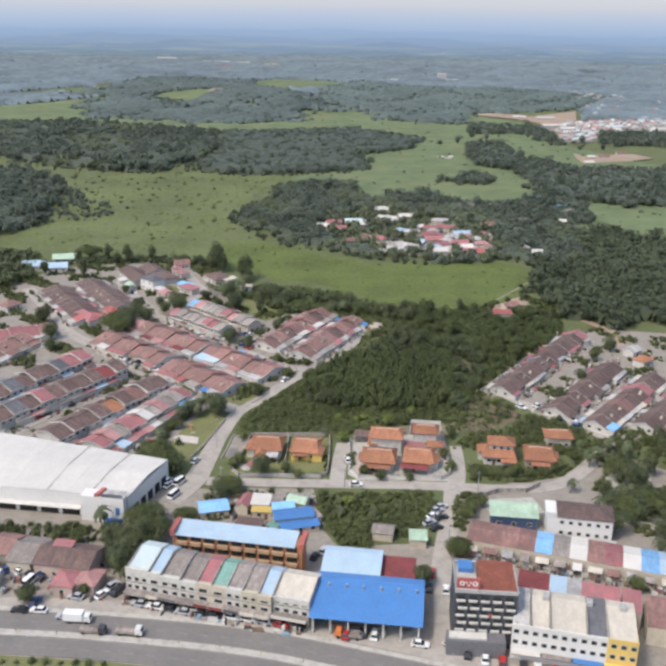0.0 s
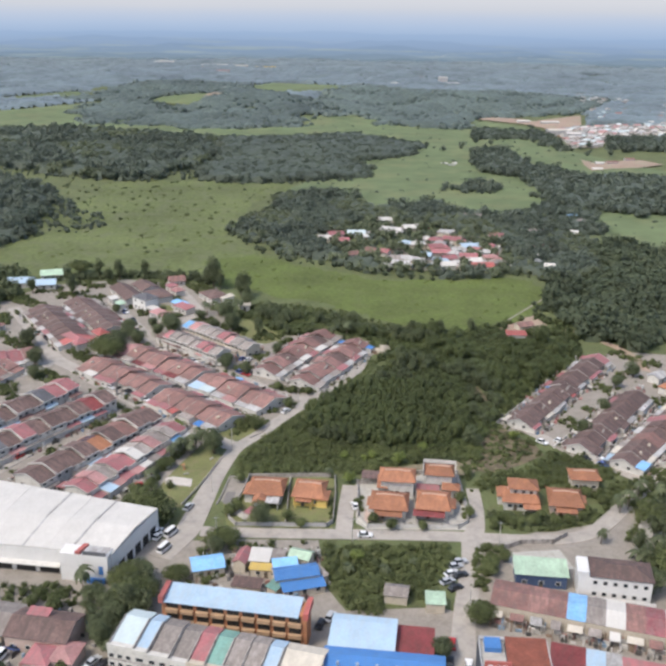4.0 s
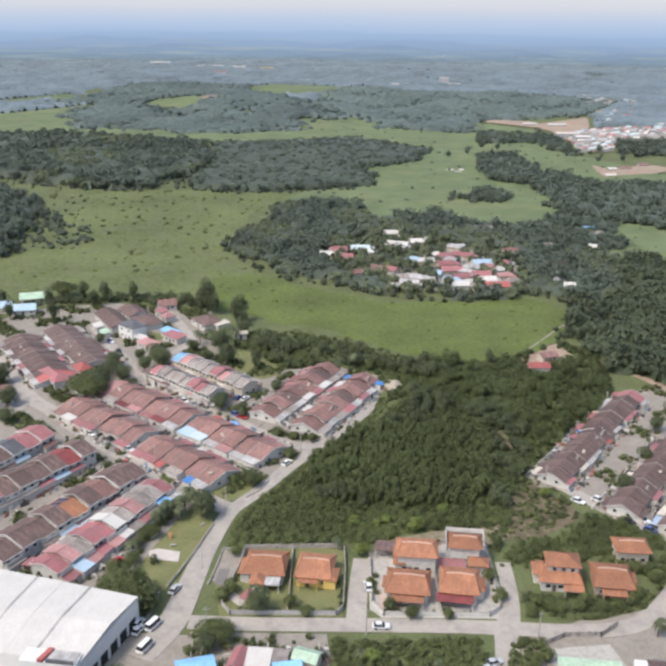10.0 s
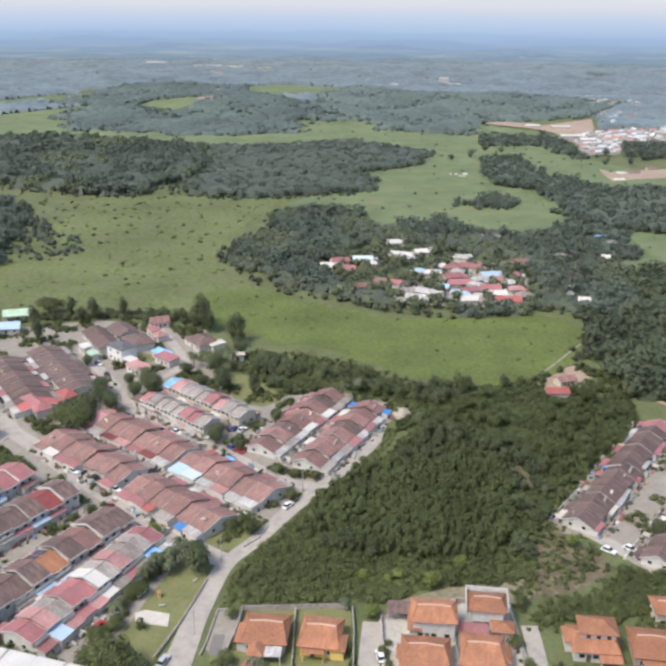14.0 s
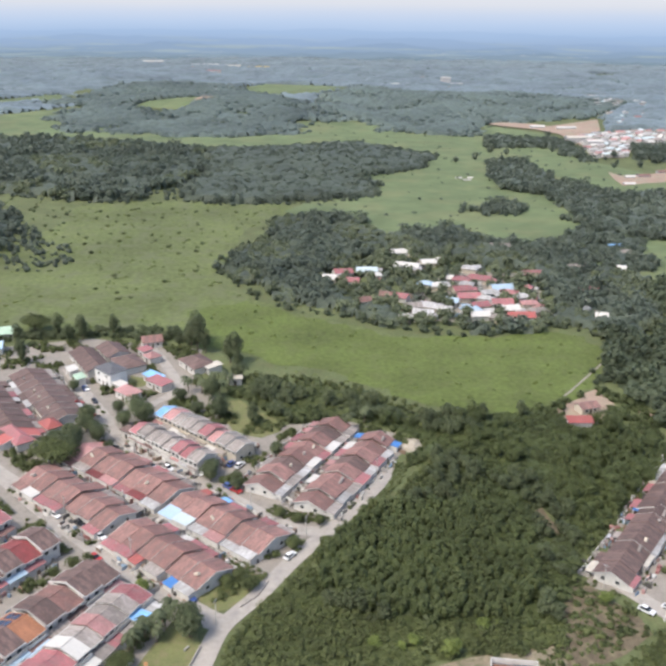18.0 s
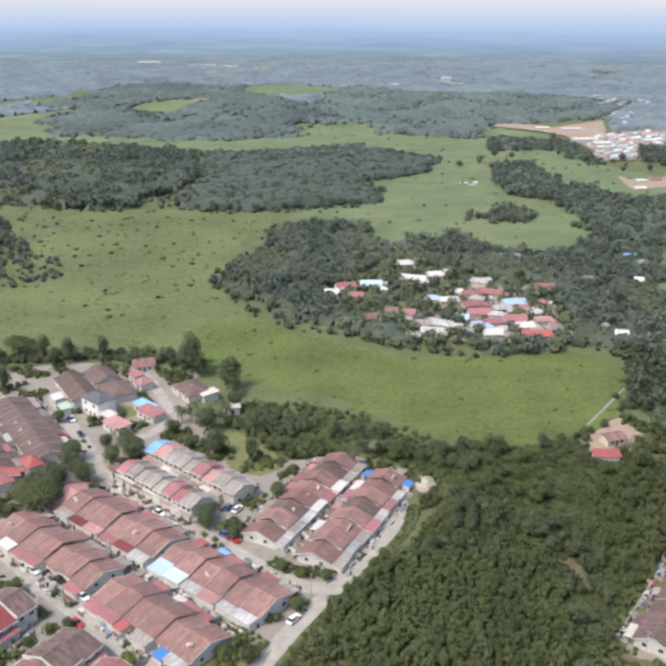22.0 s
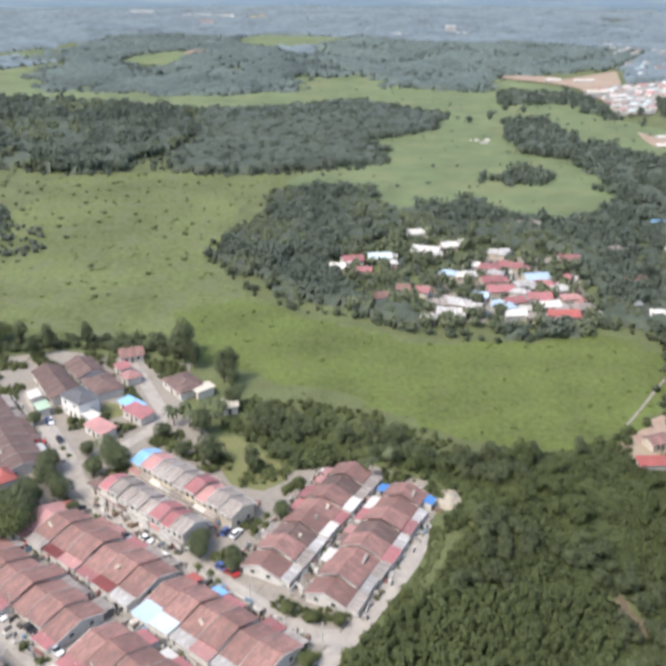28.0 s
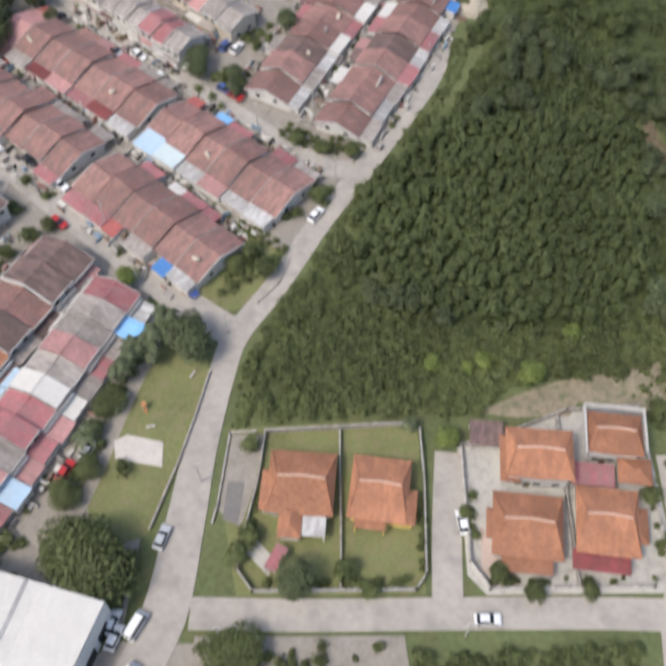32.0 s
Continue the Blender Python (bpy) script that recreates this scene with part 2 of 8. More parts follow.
# ---- the lie of the land ----
HILLS = [(-140, 930, 190, 80, 6), (-20, 940, 80, 70, 4), (-200, 1340, 150, 100, 19), (-60, 1300, 110, 80, 5), (-330, 1000, 90, 80, 5), (-300, 700, 60, 60, 4),
         (330, 1450, 200, 200, 5), (230, 760, 60, 50, 3), (120, 1500, 160, 120, 6), (-520, 1850, 260, 160, 14), (60, 2050, 300, 130, 10), (520, 2000, 300, 220, 10), (-250, 2300, 300, 90, 12)]


def height(x, y):
    x, y = np.asarray(x, float), np.asarray(y, float)
    h = np.zeros(np.broadcast(x, y).shape)
    for cx, cy, sx, sy, top in HILLS:
        h = h + top * np.exp(-(((x - cx) / sx) ** 2 + ((y - cy) / sy) ** 2))
    far = np.clip((y - 1100) / 500, 0, 1)
    h = h + far * (4 * np.sin(x / 130 + y / 210) * np.sin(y / 110 - x / 300) + 2 * np.sin(x / 47 + 1) * np.sin(y / 61))
    return h * np.clip((y - 560) / 120, 0, 1)


def ground_sheet():
    xs = np.unique(np.concatenate([np.linspace(-5200, -900, 12), np.linspace(-900, 900, 91), np.linspace(900, 5200, 12)]))
    ys = np.unique(np.concatenate([np.linspace(-4000, 0, 10), np.linspace(0, 600, 9), np.linspace(600, 2400, 91), np.linspace(2400, 5200, 10)]))
    X, Y = np.meshgrid(xs, ys)
    Z = height(X, Y) * (Y < 2500)
    n = len(xs)
    i = np.arange(len(xs) - 1)[None, :] + n * np.arange(len(ys) - 1)[:, None]
    faces = np.stack([i, i + 1, i + n + 1, i + n], -1).reshape(-1, 4)
    me = fast_mesh("ground", np.stack([X, Y, Z], -1).reshape(-1, 3), faces, GRASS)
    me.polygons.foreach_set("use_smooth", np.ones(len(faces), bool))
    return tagged(new("ground", me), "rough green ground under the woods and the town", "ground", "", "structure")


ground = ground_sheet()


def patch(name, pts, z, material, label, category="ground", thick=0.0, wobble=0.0):
    """A flat sheet over a stretch of ground; wobble roughens its edge."""
    ring = []
    rnd = random.Random(len(pts) * 7 + int(abs(pts[0][0])))
    for i, (x, y) in enumerate(pts):
        x1, y1 = pts[(i + 1) % len(pts)]
        k = max(1, int(math.hypot(x1 - x, y1 - y) / 6)) if wobble else 1
        for j in range(k):
            ring.append((x + (x1 - x) * j / k + rnd.uniform(-wobble, wobble), y + (y1 - y) * j / k + rnd.uniform(-wobble, wobble)))
    geo = Geo()
    geo.v = [(x, y, z) for x, y in ring]
    for t in tessellate_polygon([[Vector((x, y, 0)) for x, y in ring]]):
        i, j, k = t
        (xa, ya), (xb, yb), (xc, yc) = ring[i], ring[j], ring[k]
        geo.f.append((i, j, k) if (xb - xa) * (yc - ya) - (xc - xa) * (yb - ya) > 0 else (k, j, i))
    if thick:
        n = len(ring)
        geo.v += [(x, y, z - thick) for x, y in ring]
        geo.f += [(i, i + n, (i + 1) % n + n, (i + 1) % n) for i in range(n)]
    me = geo.mesh(name)
    me.materials.append(material)
    return tagged(new(name, me), label, category, "", "structure")


def ribbon(name, pts, width, z, material, label, category="road", thick=0.12):
    """A road of even width (or of one width a point) along a smoothed line."""
    P = [Vector((p[0], p[1])) for p in pts]
    W = [p[2] if len(p) > 2 else width for p in pts]
    line, ws = [], []
    for i in range(len(P) - 1):
        a, b, c, d = P[max(i - 1, 0)], P[i], P[i + 1], P[min(i + 2, len(P) - 1)]
        k = 6
        for j in range(k):
            t = j / k
            line.append(0.5 * (2 * b + (c - a) * t + (2 * a - 5 * b + 4 * c - d) * t * t + (3 * b - a - 3 * c + d) * t ** 3))
            ws.append(W[i] + (W[i + 1] - W[i]) * t)
    line.append(P[-1])
    ws.append(W[-1])
    geo = Geo()
    ring = []
    for i, p in enumerate(line):
        d = (line[min(i + 1, len(line) - 1)] - line[max(i - 1, 0)]).normalized()
        s = Vector((-d.y, d.x)) * ws[i] / 2
        ring.append((p + s, p - s))
    n = len(ring)
    geo.v = [(q.x, q.y, zz) for zz in (z, z - thick) for l, r in ring for q in (l, r)]
    m = 2 * n
    for i in range(n - 1):
        a = 2 * i
        geo.f += [(a, a + 1, a + 3, a + 2), (a, a + 2, a + 2 + m, a + m), (a + 1, a + 1 + m, a + 3 + m, a + 3)]
    geo.f += [(0, m, m + 1, 1), (m - 2, m - 1, 2 * m - 1, 2 * m - 2)]
    me = geo.mesh(name)
    if sum(p.normal.z * p.area for p in me.polygons) < 0:
        me.flip_normals()
    me.materials.append(material)
    return tagged(new(name, me), label, category, "", "structure")

# ---- fields, yards and roads ----
FIELD = [(-340, 500), (-169, 484), (-108, 491), (-82, 492), (-43, 467), (-20, 458), (13, 433), (42, 408), (68, 411), (95, 433), (111, 470), (104, 490), (87, 497), (64, 487), (21, 489),
         (-23, 517), (-58, 550), (-71, 577), (-63, 684), (-46, 714), (-30, 760), (-98, 760), (-128, 792), (-176, 754), (-212, 757), (-282, 815), (-345, 880), (-420, 900), (-420, 560)]
FIELD_MID = [(-40, 735), (-4, 700), (26, 650), (60, 645), (98, 635), (130, 625), (165, 570), (200, 600), (300, 620), (300, 840), (240, 960), (225, 1060), (250, 1130), (180, 1235), (170, 1150), (100, 1160), (50, 1225), (-45, 1215), (-36, 1125), (60, 1000), (20, 860)]
FIELD_BACK = [(-413, 1060), (-250, 1030), (-97, 970), (40, 1040), (-20, 1125), (-36, 1134), (-105, 1112), (-173, 1098), (-304, 1126), (-312, 1150), (-361, 1244), (-339, 1300), (-390, 1309), (-474, 1243)]
FIELD_STRIP = [(-523, 1363), (-457, 1413), (-415, 1467), (-411, 1562), (-443, 1562), (-483, 1489), (-543, 1412)]
HILL_SLOPE = [(-255, 1276), (-201, 1260), (-172, 1311), (-150, 1405), (-160, 1426), (-191, 1337), (-246, 1310)]
GRASS_HILL = [(-161, 1713), (-95, 1552), (-56, 1540), (-4, 1592), (54, 1723), (-18, 1796), (-123, 1795)]
FIELD_EAST = [(184, 648), (200, 645), (208, 612), (260, 604), (330, 612), (330, 575), (215, 560), (203, 548), (188, 566), (180, 620)]
LATERITE_FAR = [(183, 1243), (209, 1259), (246, 1239), (255, 1217), (332, 1276), (309, 1181), (279, 1141), (255, 1064), (253, 1151), (234, 1188), (202, 1220)]
TOWNSHIP = [(272, 1145), (246, 990), (276, 984), (317, 1080), (383, 1073), (460, 1130), (422, 1184), (355, 1176)]
TOWNSHIP_BACK = [(427, 1720), (365, 1411), (345, 1197), (422, 1184), (530, 1500), (446, 1423), (477, 1728)]
patch("marsh_field", FIELD, 0.12, MARSH, "wide green marsh meadow with darker tussocks", "field", 0, 2.0)
patch("wet_meadow", [(-62, 474), (-20, 452), (13, 429), (42, 407), (68, 411), (95, 433), (111, 470), (104, 489), (87, 496), (64, 486), (21, 488), (-23, 514), (-50, 535), (-75, 520)], 0.16, MARSH_WET, "lush bright green wet meadow", "field", 0, 3.0)
def draped(name, ring, up, material, label, category):
    """A sheet that follows the lie of the land."""
    bm = bmesh.new()
    fv = [bm.verts.new((x, y, 0)) for x, y in ring]
    bmesh.ops.triangulate(bm, faces=[bm.faces.new(fv)])
    bmesh.ops.subdivide_edges(bm, edges=bm.edges[:], cuts=5, use_grid_fill=True)
    bmesh.ops.triangulate(bm, faces=bm.faces[:])
    for v in bm.verts:
        v.co.z = float(height(v.co.x, v.co.y)) + up
    bmesh.ops.recalc_face_normals(bm, faces=bm.faces[:])
    me = bpy.data.meshes.new(name)
    bm.to_mesh(me)
    bm.free()
    if sum(p.normal.z for p in me.polygons) < 0:
        me.flip_normals()
    me.materials.append(material)
    return tagged(new(name, me), label, category, "", "structure")


for nm, ring in (("far_meadow", FIELD_MID), ("far_meadow_strip", FIELD_BACK), ("far_field", FIELD_STRIP), ("hill_slope", HILL_SLOPE), ("grassy_hill", GRASS_HILL)):
    draped(nm, ring, 1.0, MARSH_DRY, "pale green meadow between far woods", "field")
draped("far_meadow_patch", FIELD_EAST, 1.25, MARSH_DRY, "pale green meadow between far woods", "field")
draped("laterite_clearing", LATERITE_FAR, 1.3, LATERITE, "pale cleared laterite ground", "ground")
draped("laterite_clearing_near", [(237, 905), (232, 869), (231, 840), (253, 852), (280, 860), (310, 880), (297, 905), (266, 896), (245, 884)], 1.3, LATERITE, "orange cleared laterite ground", "ground")
draped("township_ground", TOWNSHIP, 1.2, YARD, "dusty ground between the township houses", "ground")
draped("slope_soil", [(-186, 1302), (-168, 1328), (-148, 1395), (-157, 1420), (-178, 1361)], 1.6, LATERITE, "bare reddish soil on the hill slope", "ground")
for k, ring in enumerate(([(110, 1790), (150, 1640), (215, 1600), (240, 1660), (215, 1800), (160, 1830)], [(-330, 2060), (-150, 2080), (-150, 2110), (-330, 2095)], [(60, 1880), (200, 1900), (210, 1930), (60, 1915)])):
    draped("far_clearing", ring, 1.2, LATERITE, "pale far clearing among woods", "ground")
HWY_EDGE = [(-160, 175.8), (-79, 172.5), (-47, 170.3), (-17, 166.4), (12, 158.8), (60, 144.8), (110, 128.8)]
ESTATE = [(-160, 345), (-140, 300), (-125, 262), (-108, 245), (-48, 238), (-46, 262), (-56, 268), (-50, 300), (-38, 296), (-24, 311), (-12, 331), (12, 372), (22, 388), (-2, 402), (-25, 398), (-44, 412), (-60, 435), (-62, 470), (-112, 482), (-150, 470), (-170, 430)]
patch("estate_ground", ESTATE, 0.05, YARD, "worn concrete yards of the housing estate", "ground", 0, 0)
patch("verge_corner", [(-43.5, 303), (-41.4, 301), (-37.5, 297.2), (-35.5, 296.2), (-33, 296.4), (-30.5, 299), (-24.6, 308), (-26, 311), (-31, 314.5), (-36, 311)], 0.14, LAWN, "grassy corner plot", "lawn")
patch("park_lawn", [(-57, 262), (-56, 276), (-49, 296), (-40, 293), (-37.5, 283), (-41, 266), (-45.5, 253), (-54, 250)], 0.14, LAWN, "small park lawn with bare patches", "lawn")
patch("east_estate_ground", [(56, 307), (68, 303), (80, 288), (92, 276), (118, 288), (150, 315), (150, 380), (118, 385), (105, 372)], 0.05, YARD, "worn concrete yards between terrace rows", "ground")
patch("bungalow_yard", [(-33.5, 272), (-34, 258), (-31, 243), (-1.5, 243), (-1, 271), (-10, 273)], 0.1, LAWN, "grassy bungalow gardens", "lawn")
patch("bungalow_yard_mid", [(5.5, 268), (5.2, 246), (8, 242.8), (37, 242.8), (38.5, 247), (38, 275), (26, 275)], 0.1, CONCRETE, "paved bungalow yards", "ground")
patch("bungalow_yard_east", [(42.8, 275), (42.9, 243), (60, 242.5), (72.7, 247), (82, 258), (80, 277)], 0.1, GRASS, "overgrown bungalow gardens", "lawn")
BANK = [(9, 275.2), (16, 278), (25, 281.2), (37, 281.6), (44, 284.5), (46, 278), (42.4, 275.6), (38.6, 274.6), (28, 275.6), (26, 274), (17, 273.6)]
patch("sandy_bank", BANK, 0.17, DRY_SOIL, "dry sandy ground behind the bungalows", "ground", 0, 0.8)
patch("soil_slip", [(51, 343), (54, 345), (56, 338), (59, 333), (55, 331), (51.5, 335)], 0.14, SOIL, "bare reddish soil in the scrub", "ground", 0, 1.0)
patch("bare_soil", [(46, 314), (57, 308), (66, 295), (68, 288), (60, 281), (48, 277), (38, 279), (37, 288), (42, 300)], 0.12, SOIL, "bare brown soil with weeds", "ground", 0, 1.0)
patch("highway_grass", [(x - 1.3, y - 10.2) for x, y in HWY_EDGE] + [(x - 2, y - 22) for x, y in reversed(HWY_EDGE)], 0.1, LAWN, "rough grass beside the highway", "lawn")
patch("town_ground", [(-140, 150), (90, 140), (130, 230), (95, 262), (40, 235), (33, 206), (30, 200), (-4, 205), (-38, 214), (-36, 236), (-50, 236), (-70, 214), (-140, 225)], 0.05, YARD, "dusty paved ground round the shops", "ground")
patch("shed_yard", [(-39, 213), (-37, 237), (-5.2, 236.8), (-4.8, 233), (-4.0, 218), (2, 206.6), (24.8, 208.5), (30, 206), (28, 196), (-4, 203)], 0.09, YARD, "dusty ground round the sheds", "ground")
patch("warehouse_apron", [(-140, 236), (-56, 222), (-49, 236.5), (-41, 236), (-40, 214), (-60, 206), (-140, 214)], 0.11, YARD, "concrete apron before the warehouse", "ground")
patch("east_path", [(81, 237.5), (84, 243), (86.5, 248.8), (92.4, 251), (100.6, 252), (100, 247), (96.3, 239.6), (88, 241)], 0.13, CONCRETE, "pale bare ground beside the road", "ground")
patch("vacant_lot", [(-4.4, 234.5), (31, 234.7), (32, 224), (24.5, 209), (2.6, 207), (-3, 218)], 0.12, GRASS, "overgrown vacant lot", "ground")
patch("concrete_pad", [(-53, 269.6), (-50.9, 270.8), (-44.6, 269.3), (-44.4, 264.8), (-52.4, 266.3)], 0.3, mat("pale_court_concrete", (0.52, 0.475, 0.43), 0.85, 0.12, 0.3, 2.0, 0.1, stain=(0.4, 0.36, 0.31)), "pale concrete court slab in the park", "slab", 0.2)

ribbon("road_main", [(-47, 228, 6.5), (-42, 240, 7.2), (-39.8, 255, 6.4), (-38.2, 268, 5.6), (-35.5, 282), (-33, 291), (-26, 302), (-17.5, 317.5), (-9.5, 330), (0, 345.5), (7.8, 359.8), (10.5, 371), (10, 381)], 4.8, 0.18, ROAD, "pale worn estate road")
ribbon("road_bungalows", [(-38, 240.5), (-20, 240), (0, 240), (20, 239.9), (34, 239.5), (52, 238.5), (66, 240), (76, 247), (86, 259), (97, 271), (120, 290)], 5.0, 0.2, ROAD, "pale worn road past the bungalows")
ribbon("road_cul_de_sac", [(1.8, 242), (2.6, 254), (4.0, 267)], 4.8, 0.19, ROAD, "short concrete side street")
ribbon("road_cul_de_sac_east", [(37.0, 238, 6.5), (40.2, 250), (41, 266)], 4.0, 0.19, ROAD, "short concrete side street")
ribbon("road_junction_east", [(37, 240), (35.5, 228), (32, 212), (29, 196), (28, 180), (26.5, 165)], 5.6, 0.19, ROAD, "dusty side street beside the shops")
ribbon("road_northwest", [(-32.5, 291.5), (-36, 292.8), (-46, 300.5), (-60, 313), (-76, 327.5), (-90, 341), (-105, 357), (-116, 368), (-125, 385), (-140, 408), (-155, 432)], 6.2, 0.2, ROAD, "pale estate street")
ribbon("road_middle", [(-11, 331), (-18, 332.5), (-29, 341.5), (-46, 356), (-62, 368.5), (-75, 384), (-84, 395), (-87, 402), (-100, 424), (-112, 447)], 5.0, 0.21, ROAD, "pale estate street")
ribbon("road_west", [(-116, 365), (-124, 350), (-140, 335)], 6, 0.21, ROAD, "pale estate street")
ribbon("road_lower", [(-84, 335), (-86, 322), (-93, 302), (-101, 286), (-112, 262)], 6.5, 0.22, ROAD, "pale estate street")
ribbon("road_upper", [(-86, 474), (-79, 462), (-72.5, 448), (-68.5, 439), (-65.5, 432), (-68, 422), (-76, 410), (-84, 402)], 4.2, 0.2, ROAD, "short pale street")
ribbon("lane_back", [(-60, 339), (-46.5, 328.5), (-31, 315.5), (-22.5, 310.5)], 2.6, 0.17, YARD, "narrow back lane")
ribbon("lane_court", [(-33, 345), (-27, 357), (-19, 373), (-14, 392)], 5.0, 0.17, YARD, "paved court behind the terrace")
ribbon("road_east", [(64, 310), (71, 300), (80, 288), (91, 277), (97, 271)], 4.6, 0.19, ROAD, "pale road past the east terraces")
ribbon("road_east_court", [(84, 296), (98, 318), (112, 340), (126, 362)], 5, 0.17, YARD, "paved court between terraces")
ribbon("laterite_track", [(104, 412), (112, 403), (122, 388), (126, 372), (124, 355)], 3.6, 0.16, LATERITE, "orange laterite track")
ribbon("road_park_lane", [(-62, 248), (-57, 262), (-52, 280), (-46, 297)], 4.5, 0.16, YARD, "grey lane beside the terrace")
HWY = [(-260, 176.8), (-160, 175.8), (-79, 172.5), (-47, 170.3), (-17, 166.4), (12, 158.8), (60, 144.8), (110, 128.8)]
ribbon("highway_far_lane", [(x + 0.2, y + 1.4) for x, y in HWY], 6.6, 0.2, ASPHALT, "dark asphalt highway carriageway")
ribbon("highway_near_lane", [(x - 0.9, y - 7.0) for x, y in HWY], 6.0, 0.2, ASPHALT, "dark asphalt highway carriageway")
ribbon("highway_median", [(x - 0.4, y - 2.9) for x, y in HWY], 2.0, 0.42, CONCRETE, "raised concrete median", "kerb", 0.4)
ribbon("highway_verge", [(x + 0.8, y + 5.6) for x, y in HWY], 1.4, 0.3, CONCRETE, "concrete verge", "kerb", 0.3)
ribbon("service_road", [(-100, 180), (-60, 179.5), (-40, 178), (-7, 173), (22, 165.5), (60, 152)], 5, 0.17, ROAD, "dusty service road")


# ---- trees ----
def crown_arrays(seed, n, rx, rz, leaf, lobes=5, base=0.25, flat=0.55, loose=0.38):
    """Leaf quads over a cluster of lobes: vertices and faces about the crown's foot."""
    r = np.random.RandomState(seed)
    c = np.stack([r.uniform(-0.5, 0.5, lobes) * rx, r.uniform(-0.5, 0.5, lobes) * rx, (base + r.uniform(0.25, 0.75, lobes)) * rz], 1)
    c[0] = (0, 0, (base + 0.5) * rz)
    size = r.uniform(0.45, 0.75, lobes)
    k = r.randint(0, lobes, n)
    d = r.normal(size=(n, 3))
    d /= np.linalg.norm(d, axis=1)[:, None]
    d[:, 2] = np.where(d[:, 2] < -0.35, -d[:, 2], d[:, 2])
    p = c[k] + d * (size[k] * r.uniform(0.8, 1.08, n))[:, None] * np.array([rx, rx, rz * 0.62])
    nrm = d * 0.7 + np.array([0, 0, flat]) + r.normal(size=(n, 3)) * loose
    nrm /= np.linalg.norm(nrm, axis=1)[:, None]
    u = np.cross(nrm, r.normal(size=(n, 3)))
    u /= np.linalg.norm(u, axis=1)[:, None]
    w = np.cross(nrm, u)
    s = leaf * r.uniform(0.6, 1.3, n)[:, None]
    q = np.stack([p - u * s, p + w * s * 0.7 - u * s * 0.1, p + u * s, p - w * s * 0.7 + u * s * 0.1], 1)
    return q.reshape(-1, 3), np.arange(4 * n).reshape(-1, 4)


def core_arrays(seed, rx, rz, mid):
    """A lumpy dark heart for a crown, as quads."""
    r = np.random.RandomState(seed + 99)
    n, rings = 6, [(-0.9, 0.45), (-0.2, 0.98), (0.5, 0.75), (0.95, 0.15)]
    v = []
    for z, k in rings:
        for i in range(n):
            a = 2 * math.pi * i / n
            j = k * r.uniform(0.8, 1.1)
            v.append((math.cos(a) * rx * j, math.sin(a) * rx * j, mid + z * rz))
    f = [(a * n + i, a * n + (i + 1) % n, (a + 1) * n + (i + 1) % n, (a + 1) * n + i) for a in range(len(rings) - 1) for i in range(n)]
    return np.array(v), np.array(f)


def joined(arrays):
    vs, fs, n = [], [], 0
    for v, f in arrays:
        vs.append(v)
        fs.append(f + n)
        n += len(v)
    return np.concatenate(vs), np.concatenate(fs)


def tree_arrays(seed, n, rx, rz, leaf, lobes=5, base=0.25, flat=0.55, core=0.62, loose=0.38):
    return joined([crown_arrays(seed, n, rx, rz, leaf, lobes, base, flat, loose), core_arrays(seed, rx * core, rz * core * 0.62, rz * (base + 0.4))])


def strayed(x, y, by):
    """Points led astray, so that a wood's edge wanders off its outline."""
    if not by:
        return x, y
    return (x + by * (np.sin(y / 9.1 + 1.7 * np.sin(x / 13)) + 0.6 * np.sin(y / 3.7 + x / 5.3)),
            y + by * (np.sin(x / 10.3 + 1.9 * np.sin(y / 12) + 1) + 0.6 * np.sin(x / 4.1 - y / 4.9)))


def scatter(poly, step, seed, jitter=0.45, keep=1.0, holes=(), stray=0.0):
    """Points in a polygon on a jittered lattice."""
    r = np.random.RandomState(seed)
    P = np.array(poly, float)
    xs, ys = np.arange(P[:, 0].min(), P[:, 0].max(), step), np.arange(P[:, 1].min(), P[:, 1].max(), step * 0.87)
    X, Y = np.meshgrid(xs, ys)
    X = X + (np.arange(len(ys)) % 2)[:, None] * step / 2
    X, Y = (X + r.uniform(-jitter, jitter, X.shape) * step).ravel(), (Y + r.uniform(-jitter, jitter, Y.shape) * step).ravel()
    ok = inside(poly, *strayed(X, Y, stray)) & (r.uniform(size=X.shape) < keep)
    for h in holes:
        ok &= ~inside(h, X, Y)
    return np.stack([X[ok], Y[ok]], 1)


def grove(name, pts, templates, material, label, seed, smin=0.75, smax=1.25, category="trees", dz=0.0):
    """Many crowns on the land, joined into one piece of stuff."""
    if not len(pts):
        return None
    r = np.random.RandomState(seed)
    Z = height(pts[:, 0], pts[:, 1])
    pick = r.randint(0, len(templates), len(pts))
    vs, fs, n0 = [], [], 0
    for k, (tv, tf) in enumerate(templates):
        mine = np.where(pick == k)[0]
        if not len(mine):
            continue
        a, s = r.uniform(0, 2 * np.pi, len(mine)), r.uniform(smin, smax, len(mine))
        hz = s * r.uniform(0.8, 1.2, len(mine))
        ca, sa = np.cos(a) * s, np.sin(a) * s
        x = tv[None, :, 0] * ca[:, None] - tv[None, :, 1] * sa[:, None] + pts[mine, 0][:, None]
        y = tv[None, :, 0] * sa[:, None] + tv[None, :, 1] * ca[:, None] + pts[mine, 1][:, None]
        z = tv[None, :, 2] * hz[:, None] + Z[mine][:, None] + dz
        vs.append(np.stack([x, y, z], -1).reshape(-1, 3))
        fs.append((tf[None] + (n0 + np.arange(len(mine)) * len(tv))[:, None, None]).reshape(-1, 4))
        n0 += len(mine) * len(tv)
    me = fast_mesh(name, np.concatenate(vs), np.concatenate(fs), material)
    return tagged(new(name, me), label, category, "", "stuff")


